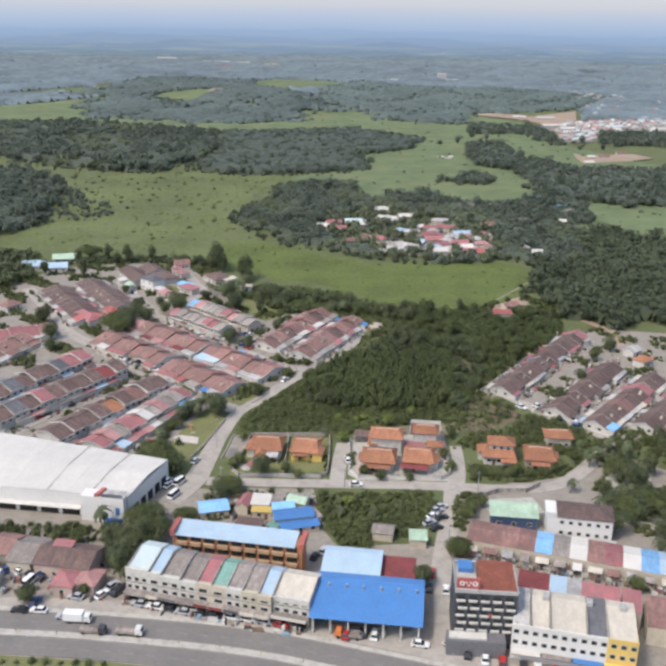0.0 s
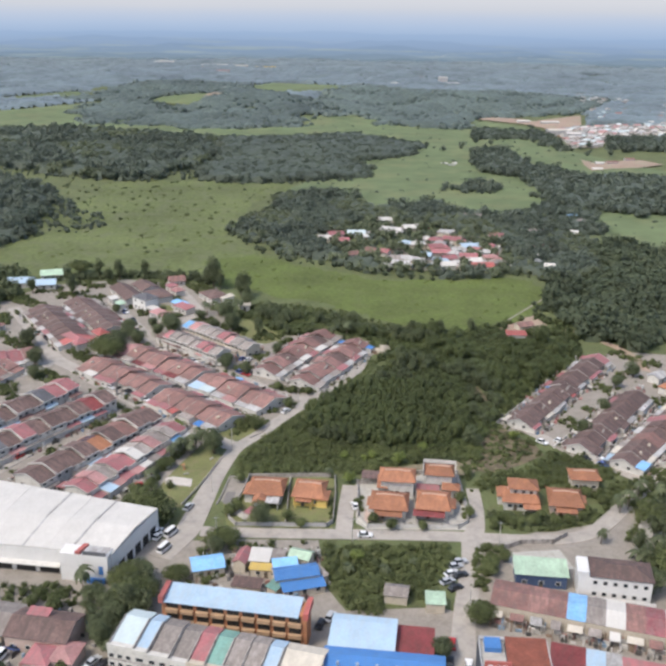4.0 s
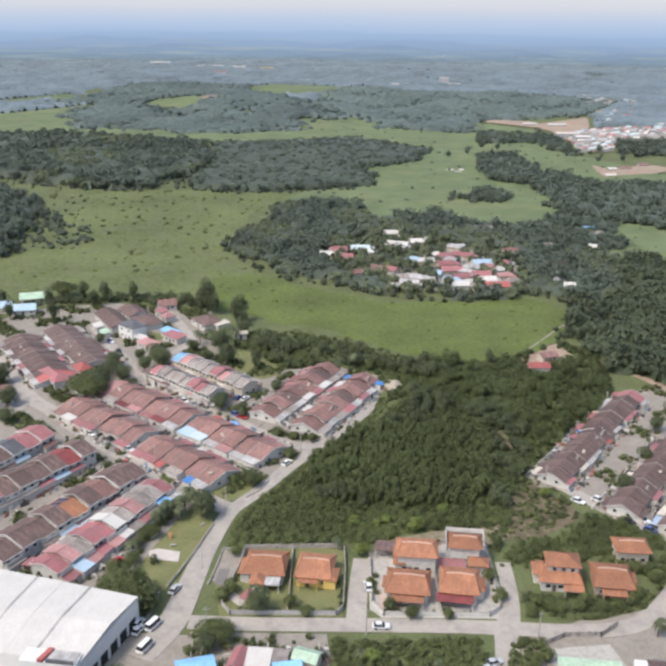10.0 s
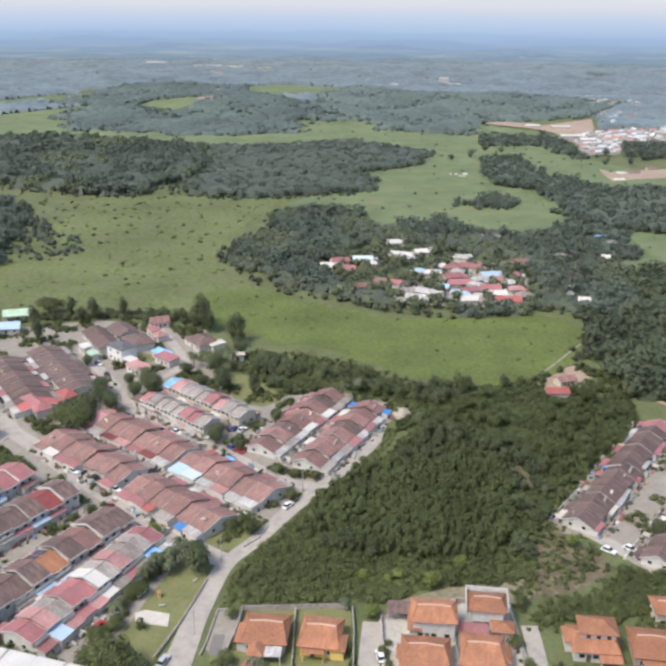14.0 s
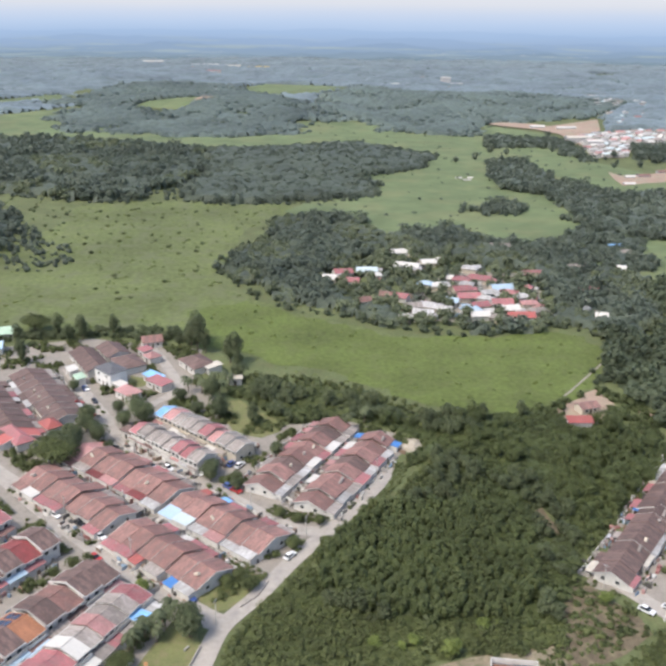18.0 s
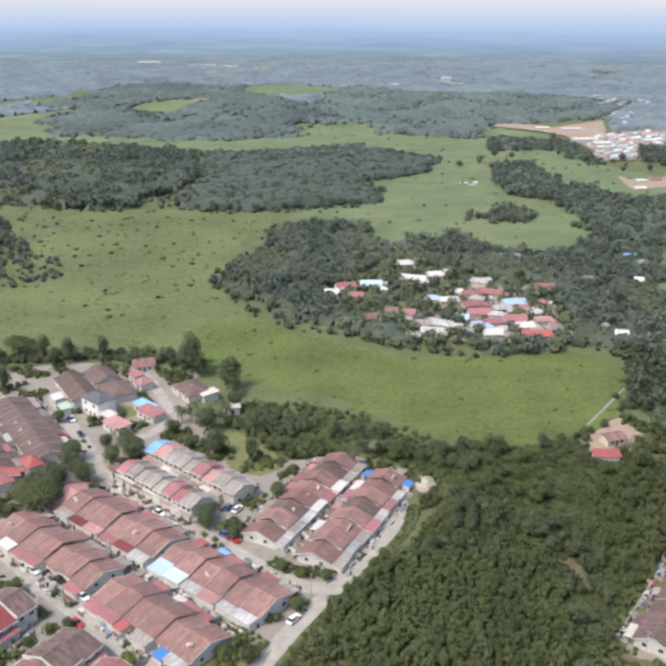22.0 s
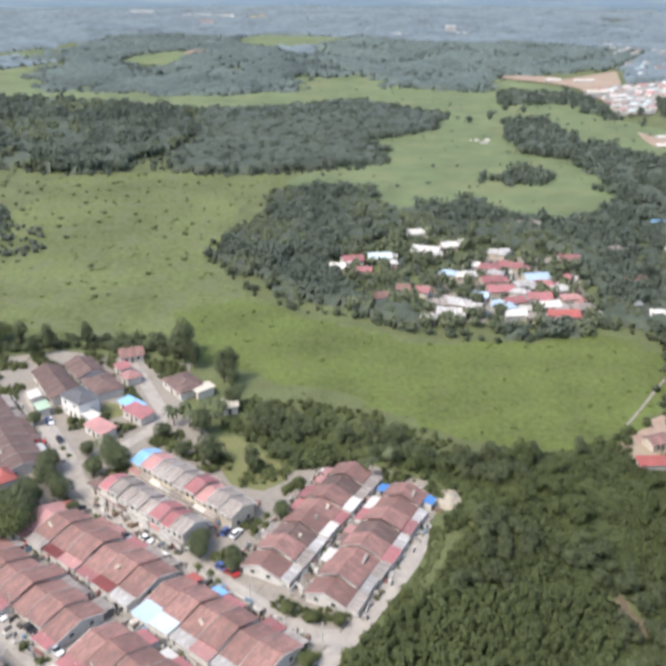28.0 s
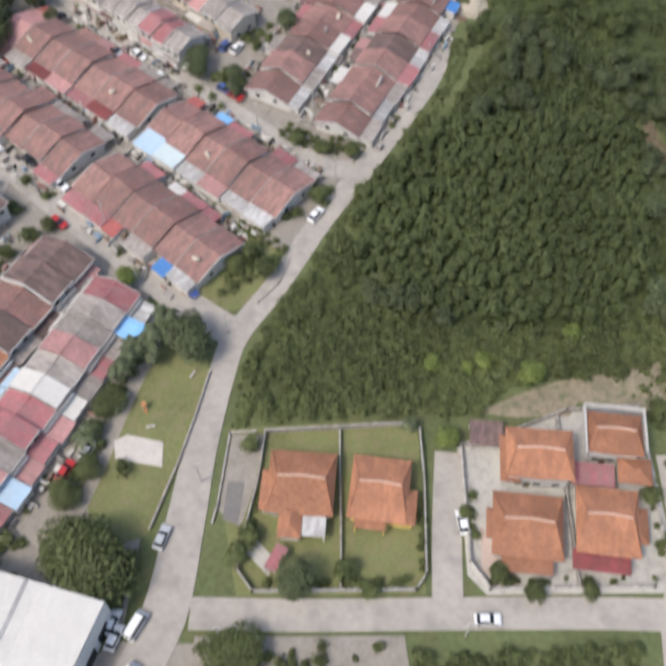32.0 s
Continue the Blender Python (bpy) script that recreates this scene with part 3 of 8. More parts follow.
LEAF_WOOD = leaf_mat("leaves_dark_wood", (0.102, 0.12, 0.06), 0.5)
LEAF_PLANT = leaf_mat("leaves_plantation", (0.094, 0.114, 0.045), 0.4)
LEAF_SCRUB = leaf_mat("leaves_scrub", (0.11, 0.128, 0.05), 0.5)
LEAF_VINE = leaf_mat("leaves_creepers", (0.084, 0.102, 0.04), 0.5)
LEAF_PALM = leaf_mat("leaves_palm", (0.12, 0.14, 0.075), 0.4)
LEAF_BRIGHT = leaf_mat("leaves_bright", (0.17, 0.21, 0.06), 0.4)
# Distant haze is painted into these leaves: paler, bluer colour plus sheen.
LEAF_FAR_HAZED = leaf_mat("leaves_far_wood_hazed", (0.14, 0.177, 0.18), 0.55, 0.012, 0.1, 0.2, 0.25)
LEAF_EAST = leaf_mat("leaves_east_wood", (0.086, 0.105, 0.062), 0.4, 0.03, 0.3, 0.25)
# Next two greens are lightened and greyed, with faint sheen, as painted haze.
LEAF_HILL_HAZED = leaf_mat("leaves_hill_wood_hazed", (0.1, 0.127, 0.11), 0.55, 0.014, 0.12, 0.3, 0.06)
LEAF_MIDFAR_HAZED = leaf_mat("leaves_middle_wood_hazed", (0.108, 0.13, 0.096), 0.36, 0.025, 0.3, 0.22, 0.05)
LEAF_PALE = leaf_mat("leaves_pale_crowns", (0.128, 0.148, 0.085), 0.45, 0.03, 0.2, 0.35)

T_FAR = [tree_arrays(s, 84, 4.2, 5.4, 0.9, 9, 0.2, 0.75, 0.62, 0.5) for s in range(5)]
T_HILL = [tree_arrays(s + 20, 22, 5.6, 4.4, 1.35, 6, 0.2, 1.0, 1.0, 0.12) for s in range(5)]
T_WOOD = [tree_arrays(s + 40, 420, 3.4, 6.2, 0.38, 8) for s in range(5)]
T_PLANT = [tree_arrays(s + 60, 110, 1.35, 3.7, 0.32, 5, 0.3, 0.6) for s in range(5)]
T_BUSH = [tree_arrays(s + 80, 120, 1.9, 2.2, 0.35, 7, 0.0, 0.6) for s in range(6)]
T_SHRUB = [tree_arrays(s + 180, 64, 1.9, 2.0, 0.42, 6, 0.0, 0.6, 0.7) for s in range(5)]
T_LOW = [tree_arrays(s + 90, 26, 1.5, 1.0, 0.42, 5, -0.1, 0.8) for s in range(5)]

WOOD_BIG = [(-304, 827), (-266, 800), (-242, 783), (-223, 779), (-199, 770), (-177, 763), (-163, 763), (-149, 781), (-142, 800), (-121, 830), (-116, 870), (-125, 930), (-135, 990), (-202, 1027), (-267, 1040), (-322, 1021), (-420, 1013), (-420, 900)]
WOOD_BIG_EAST = [(-116, 818), (-128, 787), (-121, 773), (-105, 767), (-84, 763), (-61, 763), (-32, 767), (-3, 777), (29, 786), (32, 819), (22, 856), (53, 874), (68, 884), (97, 978), (77, 984), (42, 1033), (18, 1061), (-7, 1047), (-39, 1006), (-97, 983), (-128, 988), (-118, 900)]
WOOD_HILL = [(-361, 1244), (-316, 1151), (-304, 1123), (-268, 1123), (-221, 1114), (-173, 1093), (-130, 1093), (-105, 1108), (-65, 1117), (-36, 1133), (-33, 1166), (-43, 1212), (-26, 1234), (-40, 1416), (-95, 1552), (-161, 1713), (-269, 1768), (-344, 1703), (-389, 1629), (-403, 1467), (-422, 1413), (-379, 1364), (-332, 1355), (-339, 1301)]
WOOD_BACK = [(-43, 1212), (4, 1227), (46, 1223), (47, 1166), (93, 1131), (120, 1124), (153, 1131), (171, 1157), (179, 1235), (248, 1257), (338, 1297), (428, 1457), (336, 1576), (218, 1600), (137, 1555), (68, 1715), (-17, 1553)]
WOOD_ROW = [(124, 877), (124, 851), (139, 812), (150, 795), (159, 770), (155, 733), (157, 710), (168, 677), (184, 660), (206, 655), (330, 640), (330, 800), (229, 795), (209, 797), (201, 805), (196, 826), (183, 864), (175, 886), (181, 926), (161, 951), (140, 943), (130, 914)]
WOOD_TIP = [(153, 1074), (152, 1039), (187, 1037), (214, 1047), (222, 985), (229, 950), (240, 962), (245, 1053), (240, 1116), (210, 1104), (172, 1117)]
WOOD_CLUMP = [(89, 742), (97, 731), (101, 725), (123, 725), (135, 741), (134, 756), (126, 768), (112, 766), (99, 748)]
WOOD_LEFT = [(-420, 534), (-227, 534), (-205, 543), (-195, 561), (-195, 580), (-204, 624), (-208, 660), (-226, 716), (-252, 747), (-280, 756), (-420, 757)]
LEFT_SCRUB = [(-193, 574), (-182, 579), (-164, 582), (-152, 601), (-162, 634), (-186, 654), (-205, 700), (-230, 730), (-208, 660), (-204, 624)]
WOOD_MID = [(-46, 710), (-42, 679), (-53, 650), (-61, 634), (-64, 618), (-69, 603), (-70, 589), (-63, 581), (-55, 569), (-45, 548), (-33, 534), (-25, 526), (-14, 523), (-6, 520), (8, 507), (19, 501), (28, 504), (37, 500), (44, 493), (61, 491), (75, 493), (85, 499), (97, 509), (101, 499), (109, 490), (117, 485), (135, 489), (168, 576), (158, 589), (149, 606), (143, 638),
            (136, 657), (119, 657), (111, 640), (98, 658), (83, 674), (79, 695), (65, 702), (46, 674), (26, 676), (9, 708), (-4, 725), (-30, 714), (-43, 731)]
KAMPUNG = [(-14, 575), (2, 600), (26, 634), (58, 622), (73, 598), (98, 597), (104, 550), (97, 514), (80, 500), (55, 498), (29, 505), (22, 528), (6, 530), (-8, 562)]
WOOD_ESTATE = [(-48, 424), (-36, 430), (-18, 430), (0, 424), (14, 412), (28, 404), (40, 406), (44, 396), (58, 396), (52, 386), (30, 390), (16, 398), (0, 404), (-18, 398), (-26, 399), (-33, 411), (-42, 420)]
PLANT_CORE = [(-11, 317), (-6, 328), (1, 338), (9, 343), (28, 344), (47, 342), (48, 330), (47, 318), (43, 300), (35, 292), (17, 292), (5, 293), (-4, 299), (-11, 304)]
RIM = [(-4, 320), (3, 331), (10, 343), (19, 356), (24, 370), (40, 382), (52, 362), (61, 348), (60, 325), (47, 293), (30, 289), (9, 289), (-8, 297), (-14, 306)]
SLIDE = [(51, 343), (54, 345), (56, 338), (59, 333), (55, 331), (51.5, 335)]
SCRUB_N = [(16, 366), (18, 376), (24, 384), (14, 394), (4, 400), (10, 402), (30, 392), (40, 404), (68, 412), (77, 404), (106, 398), (104, 378), (88, 352), (78, 350), (60, 324), (59, 347), (40, 381), (22, 372)]
SCRUB_W = [(-31.5, 274.5), (-30, 286), (-25.5, 296), (-18, 307), (-6, 322), (2, 335), (12, 351), (20, 366), (26, 376), (28, 372), (17, 354), (3, 331), (-4, 320), (-14, 306), (-6, 299), (9, 291), (30, 291), (47, 294), (48, 288), (41, 280), (25, 277.5), (8, 274), (-25, 273.2)]
SCRUB_E = [(47, 275), (60, 279), (70, 290), (80, 287), (90, 276), (80, 271), (62, 268), (46, 267)]
WOOD_E = [(108, 488), (135, 489), (168, 576), (185, 560), (203, 540), (240, 560), (330, 570), (330, 420), (200, 400), (128, 384), (113, 402), (97, 433), (112, 470)]


def understorey(name, poly, step, low, high, material, label, seed, holes=(), swell=0.0, thin=None, stray=0.0):
    """Uneven undergrowth that closes the gaps between crowns."""
    r = np.random.RandomState(seed)
    A = np.array(poly, float)
    xs, ys = np.arange(A[:, 0].min(), A[:, 0].max() + step, step), np.arange(A[:, 1].min(), A[:, 1].max() + step, step)
    X, Y = np.meshgrid(xs, ys)
    X, Y = X + r.uniform(-0.3, 0.3, X.shape) * step, Y + r.uniform(-0.3, 0.3, Y.shape) * step
    ok = inside(poly, *strayed(X.ravel(), Y.ravel(), stray))
    for h in holes:
        ok &= ~inside(h, X.ravel(), Y.ravel())
    up = r.uniform(low, high, X.shape)
    if swell:
        up += swell * (np.sin(X / 17 + 2 * np.sin(Y / 29)) + np.sin(Y / 23 + 2 * np.sin(X / 37)))
    if thin:
        grown = thin(X.ravel(), Y.ravel())
        ok &= grown > 0
        up *= np.clip(grown * 4, 0.05, 1).reshape(X.shape)
    ok = ok.reshape(X.shape)
    deep = np.pad(ok, 1)
    deep = deep[:-2, 1:-1] & deep[2:, 1:-1] & deep[1:-1, :-2] & deep[1:-1, 2:]
    up = np.where(deep, up, -0.2)
    Z = height(X.ravel(), Y.ravel()).reshape(X.shape) + up
    n = X.shape[1]
    keep = ok[:-1, :-1] & ok[1:, :-1] & ok[:-1, 1:] & ok[1:, 1:]
    a, b = np.where(keep)
    q = a * n + b
    f = np.stack([q, q + 1, q + n + 1, q + n], 1)
    me = fast_mesh(name, np.stack([X.ravel(), Y.ravel(), Z.ravel()], 1), f, material)
    return tagged(new(name, me), label, "undergrowth", "", "stuff")


understorey("far_understorey", WOOD_BIG, 3.5, 3.5, 6.5, LEAF_MIDFAR_HAZED, "shaded undergrowth of the far wood", 201, stray=4.0)
understorey("far_plantation_understorey", WOOD_BIG_EAST, 3.5, 3.0, 5.5, LEAF_MIDFAR_HAZED, "shaded undergrowth of the far plantation", 211, stray=4.0)
understorey("hill_understorey", WOOD_HILL, 4.5, 0.5, 5.5, LEAF_HILL_HAZED, "undergrowth of the wooded hill", 202, [HILL_SLOPE], 1.2, stray=7.0)
understorey("back_understorey", WOOD_BACK, 4.5, 0.5, 5.5, LEAF_HILL_HAZED, "undergrowth of the woods before the township", 214, [LATERITE_FAR], 1.2, stray=7.0)
understorey("left_understorey", WOOD_LEFT, 3.5, 2.5, 5.0, LEAF_MIDFAR_HAZED, "undergrowth at the meadow's edge", 203, stray=4.0)
understorey("village_understorey", WOOD_MID, 2.4, 0.5, 4.5, LEAF_MIDFAR_HAZED, "undergrowth of the village wood", 204, [KAMPUNG], stray=4.0)
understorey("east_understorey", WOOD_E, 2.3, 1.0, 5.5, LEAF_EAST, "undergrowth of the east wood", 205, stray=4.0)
understorey("far_east_understorey", WOOD_ROW, 4.0, 3.0, 6.0, LEAF_MIDFAR_HAZED, "undergrowth of the far east wood", 206, stray=4.0)
understorey("far_tip_understorey", WOOD_TIP, 4.0, 2.5, 5.0, LEAF_MIDFAR_HAZED, "undergrowth of the wood before the clearing", 215, stray=4.0)
understorey("estate_understorey", WOOD_ESTATE, 1.6, 0.8, 2.6, LEAF_SCRUB, "undergrowth of the wood behind the estate", 207)
understorey("plantation_understorey", PLANT_CORE, 1.1, 1.0, 2.3, LEAF_PLANT, "leafy growth between plantation rows", 208)
understorey("plantation_rim_understorey", RIM, 1.3, 0.3, 1.4, LEAF_VINE, "creepers round the plantation", 219, [SLIDE])
understorey("scrub_understorey", SCRUB_N, 1.4, 0.4, 1.3, LEAF_VINE, "creepers between the scrub bushes", 209, [SLIDE])
understorey("west_scrub_understorey", SCRUB_W, 1.0, 0.3, 1.0, LEAF_SCRUB, "creepers between the roadside bushes", 210, [BANK])
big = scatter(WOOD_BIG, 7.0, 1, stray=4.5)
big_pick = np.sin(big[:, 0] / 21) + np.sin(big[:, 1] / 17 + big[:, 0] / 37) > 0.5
grove("far_wood", big[~big_pick], T_FAR, LEAF_MIDFAR_HAZED, "dense dark tropical wood on a low hill", 1, 0.6, 1.45)
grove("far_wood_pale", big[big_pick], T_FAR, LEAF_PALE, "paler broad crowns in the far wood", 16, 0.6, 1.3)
grove("far_plantation", scatter(WOOD_BIG_EAST, 6.2, 17, 0.4, stray=4.0), T_FAR, LEAF_MIDFAR_HAZED, "even dark plantation on a low hill", 17, 0.55, 0.9)
grove("hill_wood", scatter(WOOD_HILL, 8.6, 2, 0.5, 0.6, [HILL_SLOPE], 7.0), T_HILL, LEAF_HILL_HAZED, "distant wooded hill", 2, 0.45, 1.0, dz=-0.3)
grove("back_wood", scatter(WOOD_BACK, 8.6, 18, 0.5, 0.6, [LATERITE_FAR], 7.0), T_HILL, LEAF_HILL_HAZED, "distant woods before the township", 18, 0.45, 1.0, dz=-0.3)
grove("left_wood", scatter(WOOD_LEFT, 6.8, 3, stray=5.0), T_FAR, LEAF_MIDFAR_HAZED, "dense dark wood at the edge of the meadow", 3, 0.55, 1.25)
grove("left_scrub", scatter(LEFT_SCRUB, 5.0, 19, 0.5, 0.7), T_SHRUB, LEAF_MIDFAR_HAZED, "thin scrub spreading into the meadow", 19, 0.6, 1.7)
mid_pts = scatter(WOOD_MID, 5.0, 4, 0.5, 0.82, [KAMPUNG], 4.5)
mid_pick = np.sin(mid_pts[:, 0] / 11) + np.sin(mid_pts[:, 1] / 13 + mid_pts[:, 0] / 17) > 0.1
grove("village_wood", mid_pts[~mid_pick], T_FAR, LEAF_MIDFAR_HAZED, "dense wood round the village", 4, 0.45, 1.1)
grove("village_wood_pale", mid_pts[mid_pick], T_FAR, LEAF_PALE, "paler palms and fruit trees round the village", 42, 0.35, 0.85)
grove("east_edge_scrub", scatter([(68, 413), (80, 421), (96, 433), (113, 404), (122, 394), (106, 399), (77, 405)], 2.6, 95, 0.45, 0.85, [[(74, 393), (90, 396), (96, 420), (90, 428), (76, 412)]]), T_SHRUB, LEAF_VINE, "scrub at the edge of the east wood", 95, 0.5, 1.2)
understorey("east_scrub_understorey", SCRUB_E, 1.0, 0.25, 0.8, LEAF_SCRUB, "creepers between the east bushes", 213)
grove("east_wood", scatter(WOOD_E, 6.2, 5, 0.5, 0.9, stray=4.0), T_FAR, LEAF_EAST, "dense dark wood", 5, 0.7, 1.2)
grove("far_east_wood", scatter(WOOD_ROW, 6.4, 6, stray=5.0), T_FAR, LEAF_MIDFAR_HAZED, "dense dark wood", 6, 0.6, 1.25)
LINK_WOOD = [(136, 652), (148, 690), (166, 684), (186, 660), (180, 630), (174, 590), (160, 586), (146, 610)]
understorey("link_understorey", LINK_WOOD, 2.6, 0.5, 4.5, LEAF_MIDFAR_HAZED, "undergrowth between two woods", 217, stray=2.0)
grove("link_wood", scatter(LINK_WOOD, 5.4, 64, 0.5, 0.85, stray=3.0), T_FAR, LEAF_MIDFAR_HAZED, "trees round a lone house between two woods", 64, 0.45, 1.0)
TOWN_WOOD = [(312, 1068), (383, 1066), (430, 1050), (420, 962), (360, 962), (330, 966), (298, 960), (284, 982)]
understorey("town_understorey", TOWN_WOOD, 4.0, 1.5, 5.5, LEAF_MIDFAR_HAZED, "undergrowth below the township", 218, stray=4.0)
grove("town_wood", scatter(TOWN_WOOD, 6.6, 65, stray=4.0), T_FAR, LEAF_MIDFAR_HAZED, "dark wood below the township", 65, 0.6, 1.1)
grove("far_tip_wood", scatter(WOOD_TIP, 6.6, 61, stray=5.0), T_FAR, LEAF_MIDFAR_HAZED, "dark wood before the laterite clearing", 61, 0.6, 1.1)
grove("meadow_clump", scatter(WOOD_CLUMP, 5.2, 62, 0.5, 0.8), T_FAR, LEAF_MIDFAR_HAZED, "clump of trees standing in the far meadow", 62, 0.5, 1.1)
grove("field_trees", np.array([(86, 741), (88, 748), (84, 735), (150, 1010), (165, 1000), (128, 960), (108, 945), (250, 930), (262, 960), (275, 935), (240, 985), (255, 975), (268, 990), (215, 1020)]), T_FAR, LEAF_MIDFAR_HAZED, "single trees on the far meadow", 63, 0.5, 1.1)
est = scatter(WOOD_ESTATE, 3.0, 97, 0.5, 0.9)
est_pick = np.sin(est[:, 0] / 5 + 1) + np.sin(est[:, 1] / 4 + est[:, 0] / 9) > 0.2
grove("estate_wood_shrubs", est[~est_pick], T_SHRUB + T_BUSH, LEAF_VINE, "green shrubs in the wood behind the estate", 97, 0.7, 1.5)
grove("estate_wood", est[est_pick], T_WOOD, LEAF_WOOD, "trees behind the estate", 7, 0.4, 0.85)
grove("plantation", scatter(PLANT_CORE, 2.15, 8, 0.3), T_PLANT, LEAF_PLANT, "close rows of young plantation trees", 8, 0.78, 1.12)
rim = scatter(RIM, 2.1, 122, 0.5, 0.92, [PLANT_CORE, SLIDE])
rim_pick = (np.sin(rim[:, 0] / 4.5 + 2) + np.sin(rim[:, 1] / 5 + rim[:, 0] / 8) > 0.1)
grove("plantation_rim_shrubs", rim[~rim_pick], T_BUSH + T_SHRUB, LEAF_VINE, "creeper-grown bushes round the plantation", 122, 0.5, 1.35)
grove("plantation_rim_trees", rim[rim_pick], T_WOOD[:2] + T_BUSH[:3], LEAF_WOOD, "creeper-grown trees at the plantation's edge", 123, 0.4, 0.8)
grove("field_edge_scrub", scatter([(-46, 436), (-38, 442), (-18, 440), (0, 432), (14, 422), (30, 410), (24, 406), (0, 424), (-18, 430), (-36, 430)], 2.4, 94, 0.45, 0.75), T_SHRUB, LEAF_SCRUB, "low scrub between the wood and the meadow", 94, 0.4, 1.0)
grove("east_row_scrub", scatter([(54, 308.5), (77, 342.5), (100, 374), (106, 384), (88, 354), (77, 349), (60, 325), (49, 306)], 1.9, 96, 0.45, 0.95), T_SHRUB, LEAF_SCRUB, "scrub up to the terrace walls", 96, 0.45, 1.0)
grove("plantation_edge_trees", scatter([(47, 300), (57, 316), (80, 349), (100, 378), (90, 394), (72, 388), (62, 350), (59, 326)], 2.7, 121, 0.5, 0.75, [SLIDE]), T_PLANT + T_WOOD[:2], LEAF_PLANT, "self-sown trees between plantation and terrace", 121, 0.5, 0.9)
ns = scatter(SCRUB_N, 2.1, 9, holes=[SLIDE])
ns_pick = np.sin(ns[:, 0] / 6.5 + 1) + np.sin(ns[:, 1] / 8 + ns[:, 0] / 13) > 0.45
grove("north_scrub", ns[~ns_pick], T_BUSH, LEAF_VINE, "dense low scrub and creepers", 9, 0.4, 1.0)
grove("north_scrub_trees", ns[ns_pick], T_BUSH[:4] + T_WOOD[:1], LEAF_PLANT, "young trees standing in the scrub", 92, 0.45, 0.85)
grove("verge_plants", scatter([(-33.2, 272), (-31.8, 284), (-28.3, 292.6), (-21.4, 304.1), (-11.2, 323.1), (-5.8, 331.1), (2.1, 344.5), (10.5, 359), (13.3, 372), (18, 370), (13, 357), (5, 342), (-3, 329), (-8, 320), (-18, 303), (-25, 291), (-29, 282), (-30.5, 272)], 1.1, 93, 0.45, 0.8), T_LOW, LEAF_SCRUB, "weeds along the road verge", 93, 0.25, 0.7)
grove("west_scrub", scatter(SCRUB_W, 2.0, 10, holes=[BANK]), T_BUSH[:3], LEAF_SCRUB, "dense low scrub beside the road", 10, 0.5, 1.0)
grove("east_scrub", scatter(SCRUB_E, 2.8, 11), T_BUSH, LEAF_SCRUB, "dense scrub with young trees", 11, 0.5, 1.0)

# tussocks and bushes out in the meadows
tus = scatter([(-150, 540), (-110, 510), (-80, 590), (-66, 690), (-50, 745), (-128, 775), (-176, 750), (-212, 752), (-282, 800), (-230, 730), (-160, 640)], 8, 13, 0.5, 0.3)
grove("meadow_bushes", tus, T_LOW, LEAF_VINE, "small dark bushes scattered over the meadow", 13, 0.3, 1.5)
LEAF_TUSSOCK = leaf_mat("leaves_tussock", (0.125, 0.153, 0.042), 0.3)
grove("meadow_tussocks", scatter(FIELD, 7, 14, 0.5, 0.6), T_LOW, LEAF_TUSSOCK, "grass tussocks in the meadow", 14, 0.3, 1.2, "grass", -0.45)
grove("near_meadow_tussocks", scatter([(-60, 470), (-20, 445), (13, 424), (42, 408), (68, 411), (95, 433), (111, 470), (104, 488), (64, 487), (21, 489), (-23, 517), (-58, 540)], 3.0, 141, 0.5, 0.8), T_LOW, LEAF_TUSSOCK, "thick grass of the wet meadow", 141, 0.35, 0.8, "grass", -0.42)
grove("far_meadow_bushes", scatter(FIELD_MID, 13, 15, 0.5, 0.25), T_LOW, LEAF_MIDFAR_HAZED, "small bushes on the far meadow", 15, 0.4, 1.6, "bushes", 1.0)

# country beyond, out to the haze
BEYOND = [(-560, 1262), (-474, 1243), (-390, 1309), (-332, 1355), (-200, 1500), (-40, 1400), (68, 1600), (218, 1560), (340, 1300), (300, 1120), (560, 1050), (1050, 2530), (-1050, 2530)]
FAR_HOLES = [WOOD_HILL, WOOD_BACK, FIELD_STRIP, GRASS_HILL, TOWNSHIP, LATERITE_FAR]


def wooded(x, y):
    """Where the far country is wooded and not farmed."""
    return np.sin(x / 90 + y / 260) * np.sin(y / 75 - x / 200) + 0.5 * np.sin(x / 41 + 1) * np.sin(y / 53 + x / 120) + 1.12


understorey("beyond_understorey", BEYOND, 6.5, 2.0, 6.5, LEAF_FAR_HAZED, "distant rolling woodland canopy", 216, FAR_HOLES, 1.5, wooded)
far_pts = scatter(BEYOND, 14, 12, 0.5, 0.45, FAR_HOLES)
far_pts = far_pts[wooded(far_pts[:, 0], far_pts[:, 1]) > 0.2]
grove("township_trees", scatter(TOWNSHIP_BACK, 13, 212, 0.5, 0.5), T_HILL, LEAF_FAR_HAZED, "trees among the far township houses", 212, 0.45, 0.8, dz=-1.5)
grove("beyond_woods", far_pts, T_HILL, LEAF_FAR_HAZED, "distant rolling woodland", 12, 0.5, 1.2, dz=-1.5)

